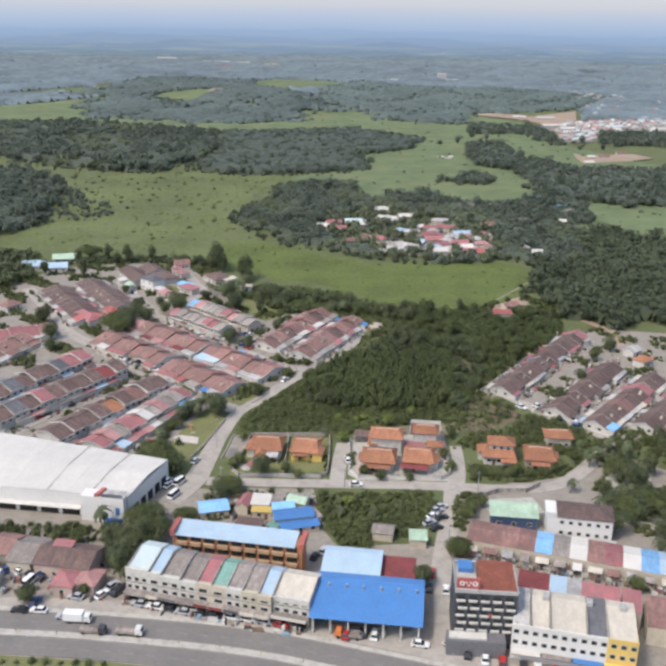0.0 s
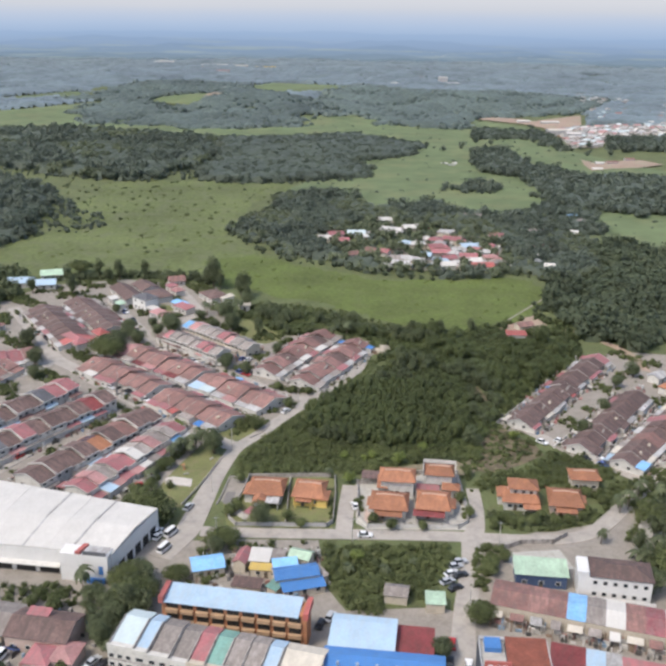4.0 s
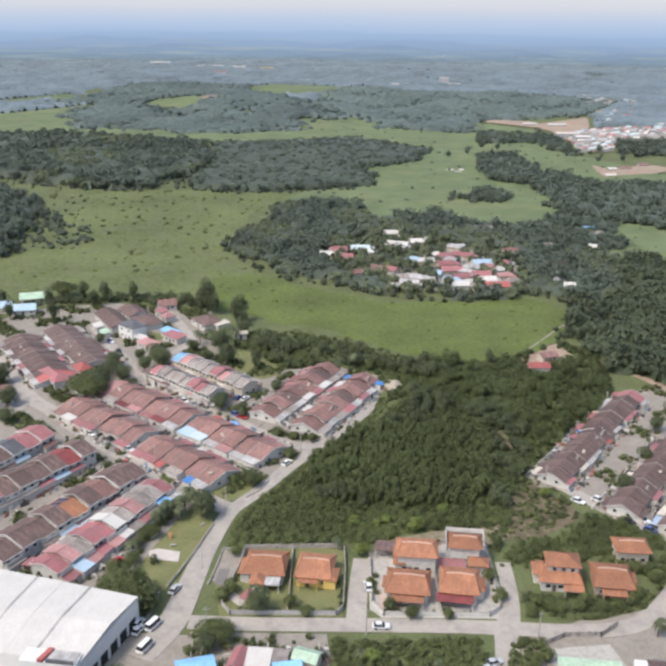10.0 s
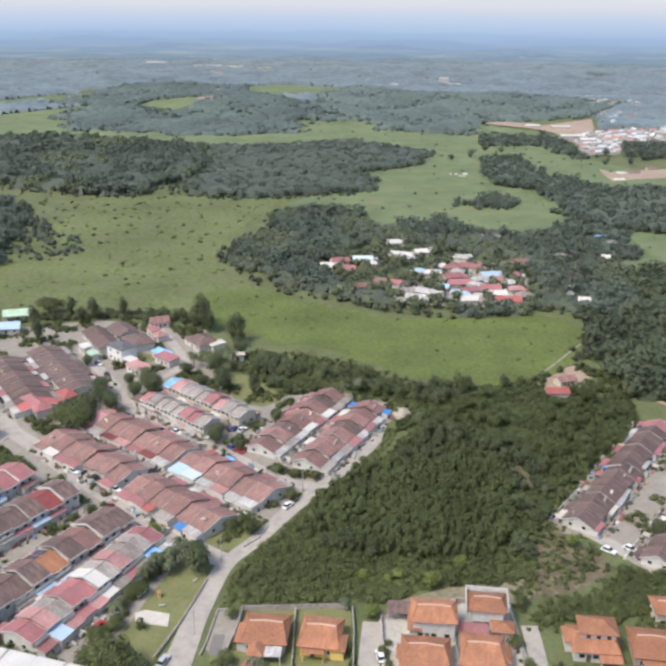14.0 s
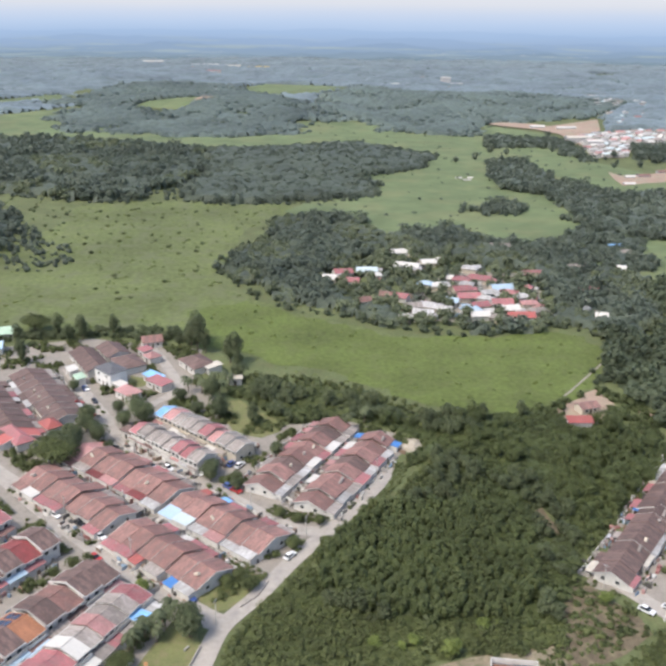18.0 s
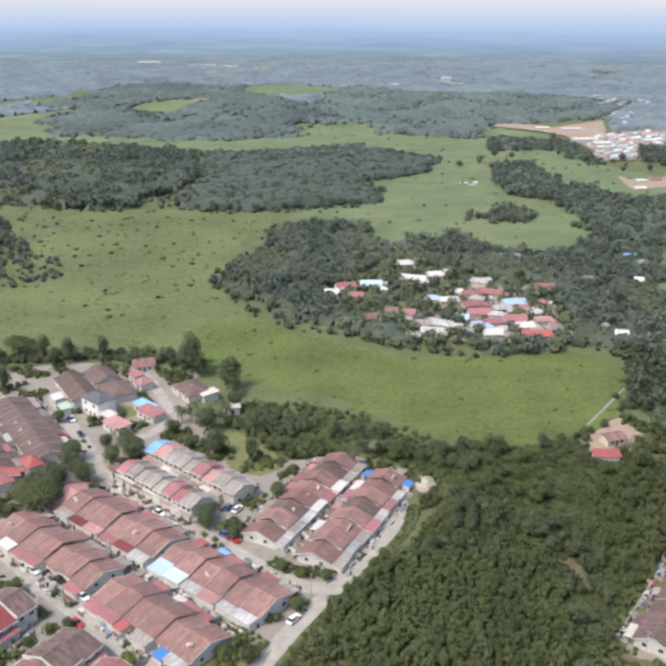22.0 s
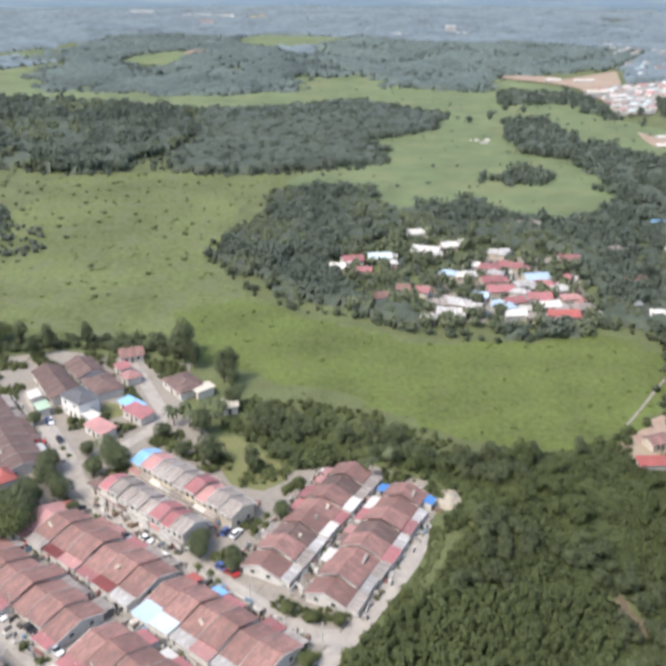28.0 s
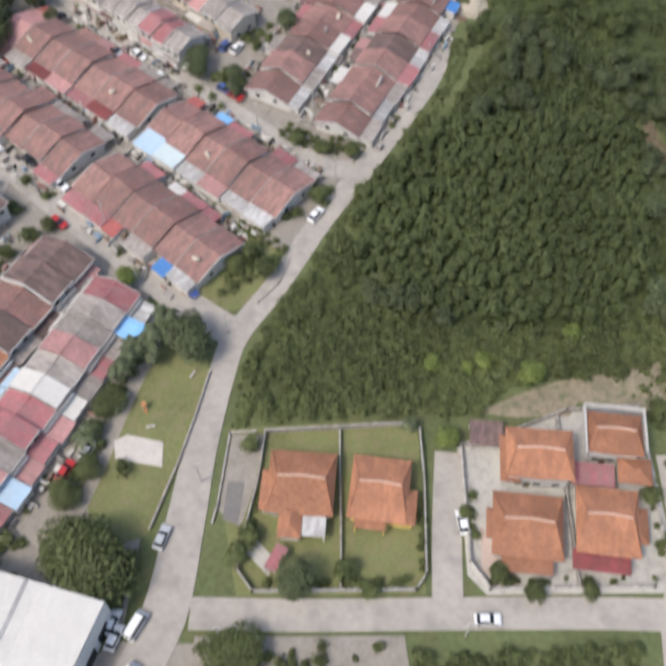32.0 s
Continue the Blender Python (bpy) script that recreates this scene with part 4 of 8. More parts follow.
# ---- the distance ----
def backdrop():
    """A glowing ring with far ridges and their haze painted on, fading into the sky."""
    m = bpy.data.materials.new("hazy_distance")
    m.use_nodes = True
    nt = m.node_tree
    N, Lk = nt.nodes, nt.links
    N.remove(N["Principled BSDF"])
    geo, sep = N.new("ShaderNodeNewGeometry"), N.new("ShaderNodeSeparateXYZ")
    Lk.new(geo.outputs["Position"], sep.inputs[0])

    def stretched(across, up, shift, detail):
        n, mp = N.new("ShaderNodeTexNoise"), N.new("ShaderNodeMapping")
        mp.inputs["Scale"].default_value, mp.inputs["Location"].default_value = (across, across, up), (shift, shift, 0)
        Lk.new(geo.outputs["Position"], mp.inputs[0])
        Lk.new(mp.outputs[0], n.inputs["Vector"])
        n.inputs["Scale"].default_value, n.inputs["Detail"].default_value = 1.0, detail
        return n.outputs[0]

    def math_node(op, a, b, c=0.0):
        n = N.new("ShaderNodeMath")
        n.operation = op
        for k, v in enumerate((a, b, c)):
            if isinstance(v, (int, float)):
                n.inputs[k].default_value = v
            else:
                Lk.new(v, n.inputs[k])
        return n.outputs[0]

    def ranged(v, lo, hi, a, b):
        n = N.new("ShaderNodeMapRange")
        for key, q in (("From Min", lo), ("From Max", hi), ("To Min", a), ("To Max", b)):
            n.inputs[key].default_value = q
        Lk.new(v, n.inputs["Value"])
        return n.outputs[0]

    def mixed(f, a, col):
        n = N.new("ShaderNodeMix")
        n.data_type = "RGBA"
        Lk.new(f, n.inputs[0])
        Lk.new(a, n.inputs[6])
        n.inputs[7].default_value = (*col, 1)
        return n.outputs[2]

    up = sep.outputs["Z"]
    # Haze painted into the glow by height: blue-grey at the foot, pale above.
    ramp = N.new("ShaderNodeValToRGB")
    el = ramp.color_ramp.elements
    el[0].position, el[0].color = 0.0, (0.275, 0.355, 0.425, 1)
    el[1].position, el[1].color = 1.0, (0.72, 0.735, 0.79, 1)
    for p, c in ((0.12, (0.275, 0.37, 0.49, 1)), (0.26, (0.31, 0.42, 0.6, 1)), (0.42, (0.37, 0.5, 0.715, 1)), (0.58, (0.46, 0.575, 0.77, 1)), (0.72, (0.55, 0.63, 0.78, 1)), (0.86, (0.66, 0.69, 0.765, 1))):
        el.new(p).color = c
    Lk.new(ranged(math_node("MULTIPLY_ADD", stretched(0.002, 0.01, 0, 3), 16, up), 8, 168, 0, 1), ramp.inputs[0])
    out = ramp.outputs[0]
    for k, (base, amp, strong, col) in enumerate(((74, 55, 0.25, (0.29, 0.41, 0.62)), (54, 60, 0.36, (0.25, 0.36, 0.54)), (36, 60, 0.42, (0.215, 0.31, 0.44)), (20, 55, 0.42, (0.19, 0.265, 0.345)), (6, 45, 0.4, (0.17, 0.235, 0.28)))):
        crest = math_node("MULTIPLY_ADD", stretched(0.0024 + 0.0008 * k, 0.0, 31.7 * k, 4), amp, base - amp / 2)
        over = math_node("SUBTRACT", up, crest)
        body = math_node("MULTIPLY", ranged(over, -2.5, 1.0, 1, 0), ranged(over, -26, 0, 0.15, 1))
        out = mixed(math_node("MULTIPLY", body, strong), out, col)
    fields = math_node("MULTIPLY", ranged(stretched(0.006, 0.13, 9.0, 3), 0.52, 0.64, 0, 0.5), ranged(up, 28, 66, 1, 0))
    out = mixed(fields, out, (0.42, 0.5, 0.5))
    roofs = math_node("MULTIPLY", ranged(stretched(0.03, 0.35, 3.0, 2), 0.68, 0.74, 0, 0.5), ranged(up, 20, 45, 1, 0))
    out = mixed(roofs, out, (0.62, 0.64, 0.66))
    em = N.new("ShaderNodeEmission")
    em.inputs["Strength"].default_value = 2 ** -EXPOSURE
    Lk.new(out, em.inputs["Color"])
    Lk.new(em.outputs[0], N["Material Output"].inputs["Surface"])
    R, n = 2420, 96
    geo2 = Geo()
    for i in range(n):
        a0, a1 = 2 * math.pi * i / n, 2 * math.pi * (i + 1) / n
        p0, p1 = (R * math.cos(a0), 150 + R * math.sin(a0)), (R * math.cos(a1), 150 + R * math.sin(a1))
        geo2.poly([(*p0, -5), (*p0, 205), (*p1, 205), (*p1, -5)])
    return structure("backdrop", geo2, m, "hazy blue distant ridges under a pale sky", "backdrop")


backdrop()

# ---- houses ----
def window(parent, x, y, z, w, h, nx, ny, name="window"):
    """A framed pane, proud of the wall whose outward normal is (nx, ny)."""
    ux, uy = -ny, nx
    g1, g2 = Geo(), Geo()
    for g_, s, d in ((g1, 1.0, 0.05), (g2, 0.82, 0.08)):
        hw, hh = w * s / 2, h * s / 2
        g_.solid([(x + ux * a * hw, y + uy * a * hw, z + b * hh) for a, b in ((-1, -1), (1, -1), (1, 1), (-1, 1))],
                 [(x + ux * a * hw + nx * d, y + uy * a * hw + ny * d, z + b * hh) for a, b in ((-1, -1), (1, -1), (1, 1), (-1, 1))])
    fr = part(name, g1, FRAME, parent)
    part("pane", g2, GLASS, fr)
    return fr


ROOF_WORDS = {"rust": "weathered red", "brown": "sooty brown", "grey": "grey", "palegrey": "pale grey", "red": "bright red", "crimson": "pinkish red", "pink": "faded pink", "maroon": "maroon",
              "blue": "blue", "lightblue": "light blue", "skyblue": "sky blue", "white": "white", "cream": "cream", "green": "green", "palegreen": "pale green", "slate": "dark slate", "terracotta": "orange tile", "yellow": "yellow", "paleblue": "very pale blue"}


YARD_PLANTS, YARD_CARS, YARD_CLUTTER, FOOTPRINTS = [], [], [], []


def terrace_row(cx, cy, yaw, length, n, storeys=1, roofs=("rust",), adds=("crimson", "grey", "pink", None), deep=11.4, front=3.2, back=3.6, seed=0, walls=WHITE, both=0.95, seq=None, fixed=None, rise=1.75, eave=None, steps=0.6, fins=False, solar=()):
    """A row of terraced houses, each a thing of its own; local x runs along the row."""
    r, rc = random.Random(seed), random.Random(seed + 500)
    w = length / n
    eave = eave or (2.5 if storeys == 1 else 4.8)
    fixed = fixed or {}
    FOOTPRINTS.append((cx, cy, yaw, length + 1, deep + 2 * max(front, back) + 2))
    m = pose(cx, cy, 0, 0, 0, yaw)
    for k in range(n):
        x = -length / 2 + (k + 0.5) * w
        p = m @ Vector((x, 0, 0))
        rk = seq[k % len(seq)] if seq else r.choice(roofs)
        step = (k % 2) * steps + r.uniform(-0.3, 0.3) * steps
        words = f"{'two' if storeys > 1 else 'single'}-storey terraced house with a {ROOF_WORDS[rk]} roof"
        t = thing("terrace_house", p.x, p.y, 0, yaw, words, "house", "terraced houses")
        h, hd, hw = eave + step, deep / 2, w / 2 - 0.02
        top = h + rise
        body = Geo()
        body.solid([(-hw, -hd, 0), (hw, -hd, 0), (hw, hd, 0), (-hw, hd, 0)], [(-hw, -hd, h - 0.12), (hw, -hd, h - 0.12), (hw, hd, h - 0.12), (-hw, hd, h - 0.12)])
        part("wall", body, walls, t)
        o = 0.6
        zo = h - rise * o / hd
        ends = [s for s in (-1, 1) if (s < 0 and k == 0) or (s > 0 and k == n - 1)]
        for sx in ends:
            gb = Geo()
            xx = sx * hw
            a = [(xx, -hd, h - 0.15), (xx, hd, h - 0.15), (xx, 0, top - 0.14)]
            gb.solid(a, [(q[0] - sx * 0.2, q[1], q[2]) for q in a])
            part("gable", gb, walls, t)
            part("bargeboard", Geo().chevron(sx * (hw + 0.42) - 0.06, sx * (hw + 0.42) + 0.06, hd + o, zo - 0.3, top - 0.3, 0.3), WHITE, t)
            window(t, sx * hw, hd * 0.45, 1.6, 1.3, 1.1, sx, 0)
            window(t, sx * hw, -hd * 0.45, 1.6, 1.3, 1.1, sx, 0)
        x0, x1 = -hw - (0.4 if -1 in ends else 0), hw + (0.4 if 1 in ends else 0)
        sag = r.uniform(-0.06, 0.06)
        part("roof", Geo().chevron(x0, x1, hd + o, zo - 0.14, top + sag - 0.14, 0.14), ROOFS[rk], t)
        if fins and k:
            part("parapet", Geo().chevron(-hw - 0.1, -hw + 0.1, hd + o * 1.1, zo - 0.1, top - 0.1, 0.42), WHITE if r.random() < 0.45 else PARTY, t, "stained white party parapet")
        elif k:
            part("parapet", Geo().chevron(-hw - 0.08, -hw + 0.08, hd + o * 0.9, zo - 0.1, top - 0.1, 0.24), PARTY if r.random() < 0.6 else ROOFS[rk], t)
        cap = Geo()
        cap.box(x0, x1, -0.13, 0.13, top - 0.06, top + 0.08)
        part("ridge_cap", cap, ROOFS[rk], t)
        if k in solar:
            for px_ in (-0.23, 0.23):
                for f0 in (0.16, 0.56):
                    q = [(px_ * w + u, v * hd, top - rise * v + 0.12) for u, v in ((-1.1, f0), (-1.1, f0 + 0.34), (1.1, f0 + 0.34), (1.1, f0))]
                    part("solar_panel", Geo().slab(q, 0.05), mat("solar_glass", (0.03, 0.045, 0.1), 0.2, 0.1, 0.5, 3, 0, spec=0.5), t, "dark blue solar panel")
        gd = Geo()
        gd.box(0.24 * w - 0.5, 0.24 * w + 0.5, hd, hd + 0.06, 0.05, 2.1)
        part("door", gd, BARK, t)
        if storeys > 1:
            for sy in (-1, 1):
                for dx in (-0.24, 0.24):
                    window(t, dx * w, sy * hd, eave - 1.15, 1.5, 1.1, 0, sy)
            for sy in (-1, 1):
                gk = Geo()
                gk.box(-hw, hw, *sorted((sy * (hd + o), sy * (hd + o + 0.12))), zo - 0.32, zo + 0.02)
                part("fascia", gk, WHITE, t, "white fascia board")
                if r.random() < 0.6:
                    gk = Geo()
                    gk.box(-hw * 0.92, hw * 0.92, *sorted((sy * hd, sy * (hd + 1.2))), 2.65, 2.8)
                    gk.box(-hw * 0.92, hw * 0.92, *sorted((sy * (hd + 1.08), sy * (hd + 1.2))), 2.8, 3.5)
                    part("balcony", gk, walls, t)
        elif r.random() < 0.25:
            gk = Geo().tube((r.uniform(-1.5, 1.5), -hd * 0.55, h + rise * 0.35), (r.uniform(-1.5, 1.5), -hd * 0.55, h + rise * 0.35 + 1.0), 0.45, 0.45, 10)
            part("water_tank", gk, CREAM if r.random() < 0.5 else ROOFS["grey"], t, "round rooftop water tank")
        for sy, dep, chance in ((1, front, 0.85), (-1, back, both)):
            c = fixed.get((k, sy), r.choice(adds))
            for _ in range(7):
                q_ = m @ Vector((x + rc.uniform(-w / 2, w / 2), sy * (hd + rc.uniform(0.4, dep + 2.0)), 0))
                YARD_CLUTTER.append((q_.x, q_.y, yaw))
            for _ in range(r.choice((0, 0, 1, 2, 3))):
                q_ = m @ Vector((x + r.uniform(-w / 2, w / 2), sy * (hd + dep + r.uniform(-0.2, 1.4)), 0))
                YARD_PLANTS.append((q_.x, q_.y))
            if c is None or (r.random() > chance and (k, sy) not in fixed):
                continue
            big = (k, sy) in fixed and c in ("skyblue", "lightblue", "paleblue") and sy < 0
            dep = dep * (1.15 if big else r.uniform(0.85, 1.05))
            z1 = min(zo + 0.02, 2.75) - (0.0 if big else r.uniform(0, 0.15)) + (0.5 if big else 0)
            z0 = z1 - r.uniform(0.35, 0.55)
            g1 = Geo()
            y0, y1 = sy * (hd + (-0.9 if big else 0.2)), sy * (hd + dep)
            half = hw - (w * 0.2 if c in ("blue", "red") else 0.02 if sy < 0 or big else r.choice((0.05, 0.3, w * 0.18)))
            xs = r.choice((-1, 1)) * (hw - half)
            ra = [(xs - half, y1, z0), (xs + half, y1, z0), (xs + half, y0, z1), (xs - half, y0, z1)][:: sy]
            g1.slab(ra, 0.08)
            part("porch_roof" if sy > 0 else "kitchen_roof", g1, ROOFS[c], t, f"{ROOF_WORDS[c]} lean-to roof")
            if sy > 0 and r.random() < 0.75:
                for px_ in (-1, 1):
                    gp = Geo()
                    gp.box(xs + px_ * (half - 0.2) - 0.12, xs + px_ * (half - 0.2) + 0.12, y1 - sy * 0.25 - 0.12, y1 - sy * 0.25 + 0.12, 0, z0 - 0.05)
                    part("porch_post", gp, walls, t)
            else:
                gw = Geo()
                gw.box(xs - half + 0.05, xs + half - 0.05, *sorted((sy * hd, y1 - sy * 0.25)), 0, z0 - 0.1)
                part("kitchen_wall", gw, walls, t)
        fy = hd + front + 1.2
        if r.random() < 0.22:
            q_ = m @ Vector((x + 0.8, hd + front - 0.6, 0))
            YARD_CARS.append((q_.x, q_.y, yaw + 90))
        gf = Geo()
        gf.box(-hw, hw - 2.6, fy, fy + 0.15, 0, 1.1)
        part("front_wall", gf, walls, t)
        gf = Geo()
        gf.box(-hw, -hw + 0.12, hd + front * 0.4, fy, 0, 1.2)
        part("yard_divider", gf, PARTY, t)


RB = ("rust", "rust", "rust", "rust", "brown")
DK = ("brown", "brown", "brown", "rust")
ADD = ("crimson", "crimson", "pink", "rust", "grey", "palegrey", "rust", "rust", "brown")
ADD2 = ("crimson", "pink", "grey", "grey", "palegrey", "white", "lightblue", "rust", "brown", "grey", None)
terrace_row(-70.0, 360.9, -39.5, 45.5, 7, 1, RB, ADD, seed=1, seq=["pink", "rust", "rust", "rust", "rust", "rust", "rust"], fixed={(0, 1): "red", (1, -1): "grey", (2, -1): "maroon", (3, -1): "pink", (4, -1): "crimson", (5, -1): "maroon", (4, 1): "crimson", (6, 1): "grey"})
terrace_row(-82.0, 346.0, -41, 41, 7, 1, RB, ADD, seed=2, seq=["rust", "rust", "rust", "rust", "rust", "rust", "rust"], fixed={(1, -1): "white", (2, -1): "crimson", (3, -1): "crimson", (4, -1): None, (5, -1): None, (6, -1): "crimson", (5, 1): "grey", (6, 1): "grey", (4, 1): "grey"})
terrace_row(-36.7, 333.0, -40, 36.5, 6, 1, RB, ADD, seed=3, seq=["rust"] * 6, fixed={(0, -1): "lightblue", (1, -1): "paleblue", (2, -1): "palegrey", (3, -1): "pink", (4, -1): "palegrey", (5, -1): "palegrey", (0, 1): "red", (1, 1): "skyblue", (2, 1): "crimson", (4, 1): "crimson", (5, 1): "grey"})
terrace_row(-50.0, 317.6, -42, 36, 6, 1, RB, ADD, seed=4, seq=["rust"] * 6, fixed={(0, -1): "crimson", (1, -1): "crimson", (2, -1): "red", (4, -1): "blue", (5, -1): "palegrey", (2, 1): "white", (3, 1): "crimson", (0, 1): None, (5, 1): None})
terrace_row(-17.4, 373.1, 62.1, 50.5, 8, 1, RB, ADD2, deep=9.6, seed=5, seq=["rust", "rust", "brown", "rust", "rust", "rust", "brown", "rust"], fixed={(0, -1): "palegrey", (1, -1): "grey", (2, -1): "palegrey", (4, -1): "crimson", (5, -1): "white", (6, -1): "grey", (4, 1): "crimson", (5, 1): "crimson", (6, 1): "pink", (0, 1): None})
terrace_row(-2.7, 362.8, 62.6, 49.6, 8, 1, RB, ADD2, deep=9.6, seed=6, seq=["rust", "rust", "rust", "rust", "brown", "rust", "rust", "rust"], fixed={(0, -1): "grey", (1, -1): "palegrey", (2, -1): "grey", (3, -1): "crimson", (4, -1): "palegrey", (5, -1): "crimson", (6, -1): "palegrey", (7, -1): "blue", (7, 1): "blue", (5, 1): "crimson", (0, 1): None})
terrace_row(-50.3, 386.5, -42, 41, 9, 2, RB, ADD2, 8.0, 3.0, 2.0, seed=7, walls=CREAM, rise=1.3, fins=True, seq=["skyblue", "pink", "grey", "grey", "grey", "crimson", "pink", "grey", "grey"])
terrace_row(-59.0, 375.8, -42, 34, 8, 2, RB, ADD2, 7.4, 3.4, 1.2, seed=8, walls=WHITE, rise=1.3, fins=True, seq=["crimson", "grey", "grey", "grey", "grey", "crimson", "crimson", "grey"])
terrace_row(-66.0, 278.0, 63.5, 48, 11, 2, RB, ADD2, 8.6, 3.8, 4.2, seed=9, rise=1.2, eave=3.9, seq=["crimson", "pink", "grey", "crimson", "crimson", "white", "grey", "pink", "grey", "grey", "crimson"], fixed={(9, -1): "skyblue", (8, -1): "grey", (5, -1): "white", (3, -1): "crimson", (1, -1): "lightblue", (7, -1): "crimson", (4, -1): "pink", (0, -1): "crimson"})
terrace_row(-79.0, 284.8, 60, 54, 9, 2, DK, ADD2, 10.8, 2.6, 2.2, seed=10, fins=True, rise=1.7, eave=4.3, solar=(4,), seq=["brown", "brown", "brown", "brown", "terracotta", "brown", "rust", "brown", "brown"])
terrace_row(-100.0, 298, 56, 58, 10, 2, DK, ADD2, 10.8, 2.6, 2.2, seed=11, fins=True, rise=1.7, eave=4.3, seq=["brown", "slate", "brown", "crimson", "brown", "brown", "brown", "brown", "maroon", "brown"])
terrace_row(-112.0, 312.5, 60, 46, 8, 2, DK, ADD2, 10.8, 2.6, 2.2, seed=12, fins=True, rise=1.7, eave=4.3, seq=["brown", "slate", "brown", "brown", "brown", "slate", "crimson", "crimson"])
terrace_row(-134.4, 363, 30, 24, 4, 1, ("rust", "crimson"), ADD, seed=13)
terrace_row(-136, 344, 68, 24, 4, 1, RB, ADD, seed=14)
terrace_row(-124.5, 403.5, -56.5, 54, 9, 1, DK, ("brown", "brown", "palegrey", "grey", "crimson"), 12.4, 2.9, 3.0, steps=0.12, seed=15, seq=["brown"] * 8 + ["red"])
terrace_row(-112.3, 417.5, -56.5, 50, 8, 1, DK, ("brown", "brown", "palegrey", "grey", None), 12.4, 3.0, 2.6, steps=0.12, seed=16, seq=["brown"] * 7 + ["brown"])
ADDE = ("grey", "palegrey", "palegrey", "brown", "cream", None, None, "crimson")
terrace_row(74.7, 323.6, 54, 40, 7, 1, DK, ADDE, 8.4, 2.6, 2.0, seed=17, steps=0.06, rise=1.9, seq=["brown"] * 7, fixed={(0, -1): "crimson", (6, 1): "blue", (5, 1): "crimson", (6, -1): "red"})
terrace_row(96.2, 355, 54, 40, 7, 1, DK, ADDE, 8.4, 2.6, 2.0, seed=18, steps=0.06, rise=1.9, seq=["brown"] * 6 + ["crimson"], fixed={(0, 1): "crimson", (3, -1): "crimson", (4, -1): "crimson"})
terrace_row(95.7, 311.5, 53.5, 56, 9, 1, DK, ADDE, 8.4, 2.6, 2.4, seed=19, steps=0.06, rise=1.9, seq=["brown"] * 9)
terrace_row(108, 300.5, 51, 56, 9, 1, DK, ADDE + ("skyblue",), 8.4, 2.8, 2.4, seed=20, steps=0.1, rise=1.9, seq=["brown", "brown", "brown", "rust", "brown", "brown", "crimson", "brown", "brown"], fixed={(0, 1): "lightblue", (0, -1): "skyblue"})
terrace_row(121, 294, 49, 42, 7, 1, DK, ADDE, 8.4, 2.6, 2.4, seed=21, steps=0.06, rise=1.9, seq=["brown"] * 7)


def hip_roof(geo, x0, x1, y0, y1, z, rise, over=0.7, thick=0.15):
    """A closed hipped roof over a rectangle."""
    x0, x1, y0, y1 = x0 - over, x1 + over, y0 - over, y1 + over
    w, d = x1 - x0, y1 - y0
    cx, cy, half = (x0 + x1) / 2, (y0 + y1) / 2, max(abs(w - d) / 2, 0.1)
    n = len(geo.v)
    ring = [(x0, y0), (x1, y0), (x1, y1), (x0, y1)]
    top = [(cx - half, cy, z + rise), (cx + half, cy, z + rise)] if w >= d else [(cx, cy - half, z + rise), (cx, cy + half, z + rise)]
    faces = [(0, 1, 5, 4), (2, 3, 4, 5), (1, 2, 5), (3, 0, 4)] if w >= d else [(1, 2, 5, 4), (3, 0, 4, 5), (0, 1, 4), (2, 3, 5)]
    geo.v += [(*q, z) for q in ring] + top + [(*q, z - thick) for q in ring]
    faces += [(9, 8, 7, 6)] + [(i + 6, (i + 1) % 4 + 6, (i + 1) % 4, i) for i in range(4)]
    geo.f += [tuple(n + k for k in f) for f in faces]


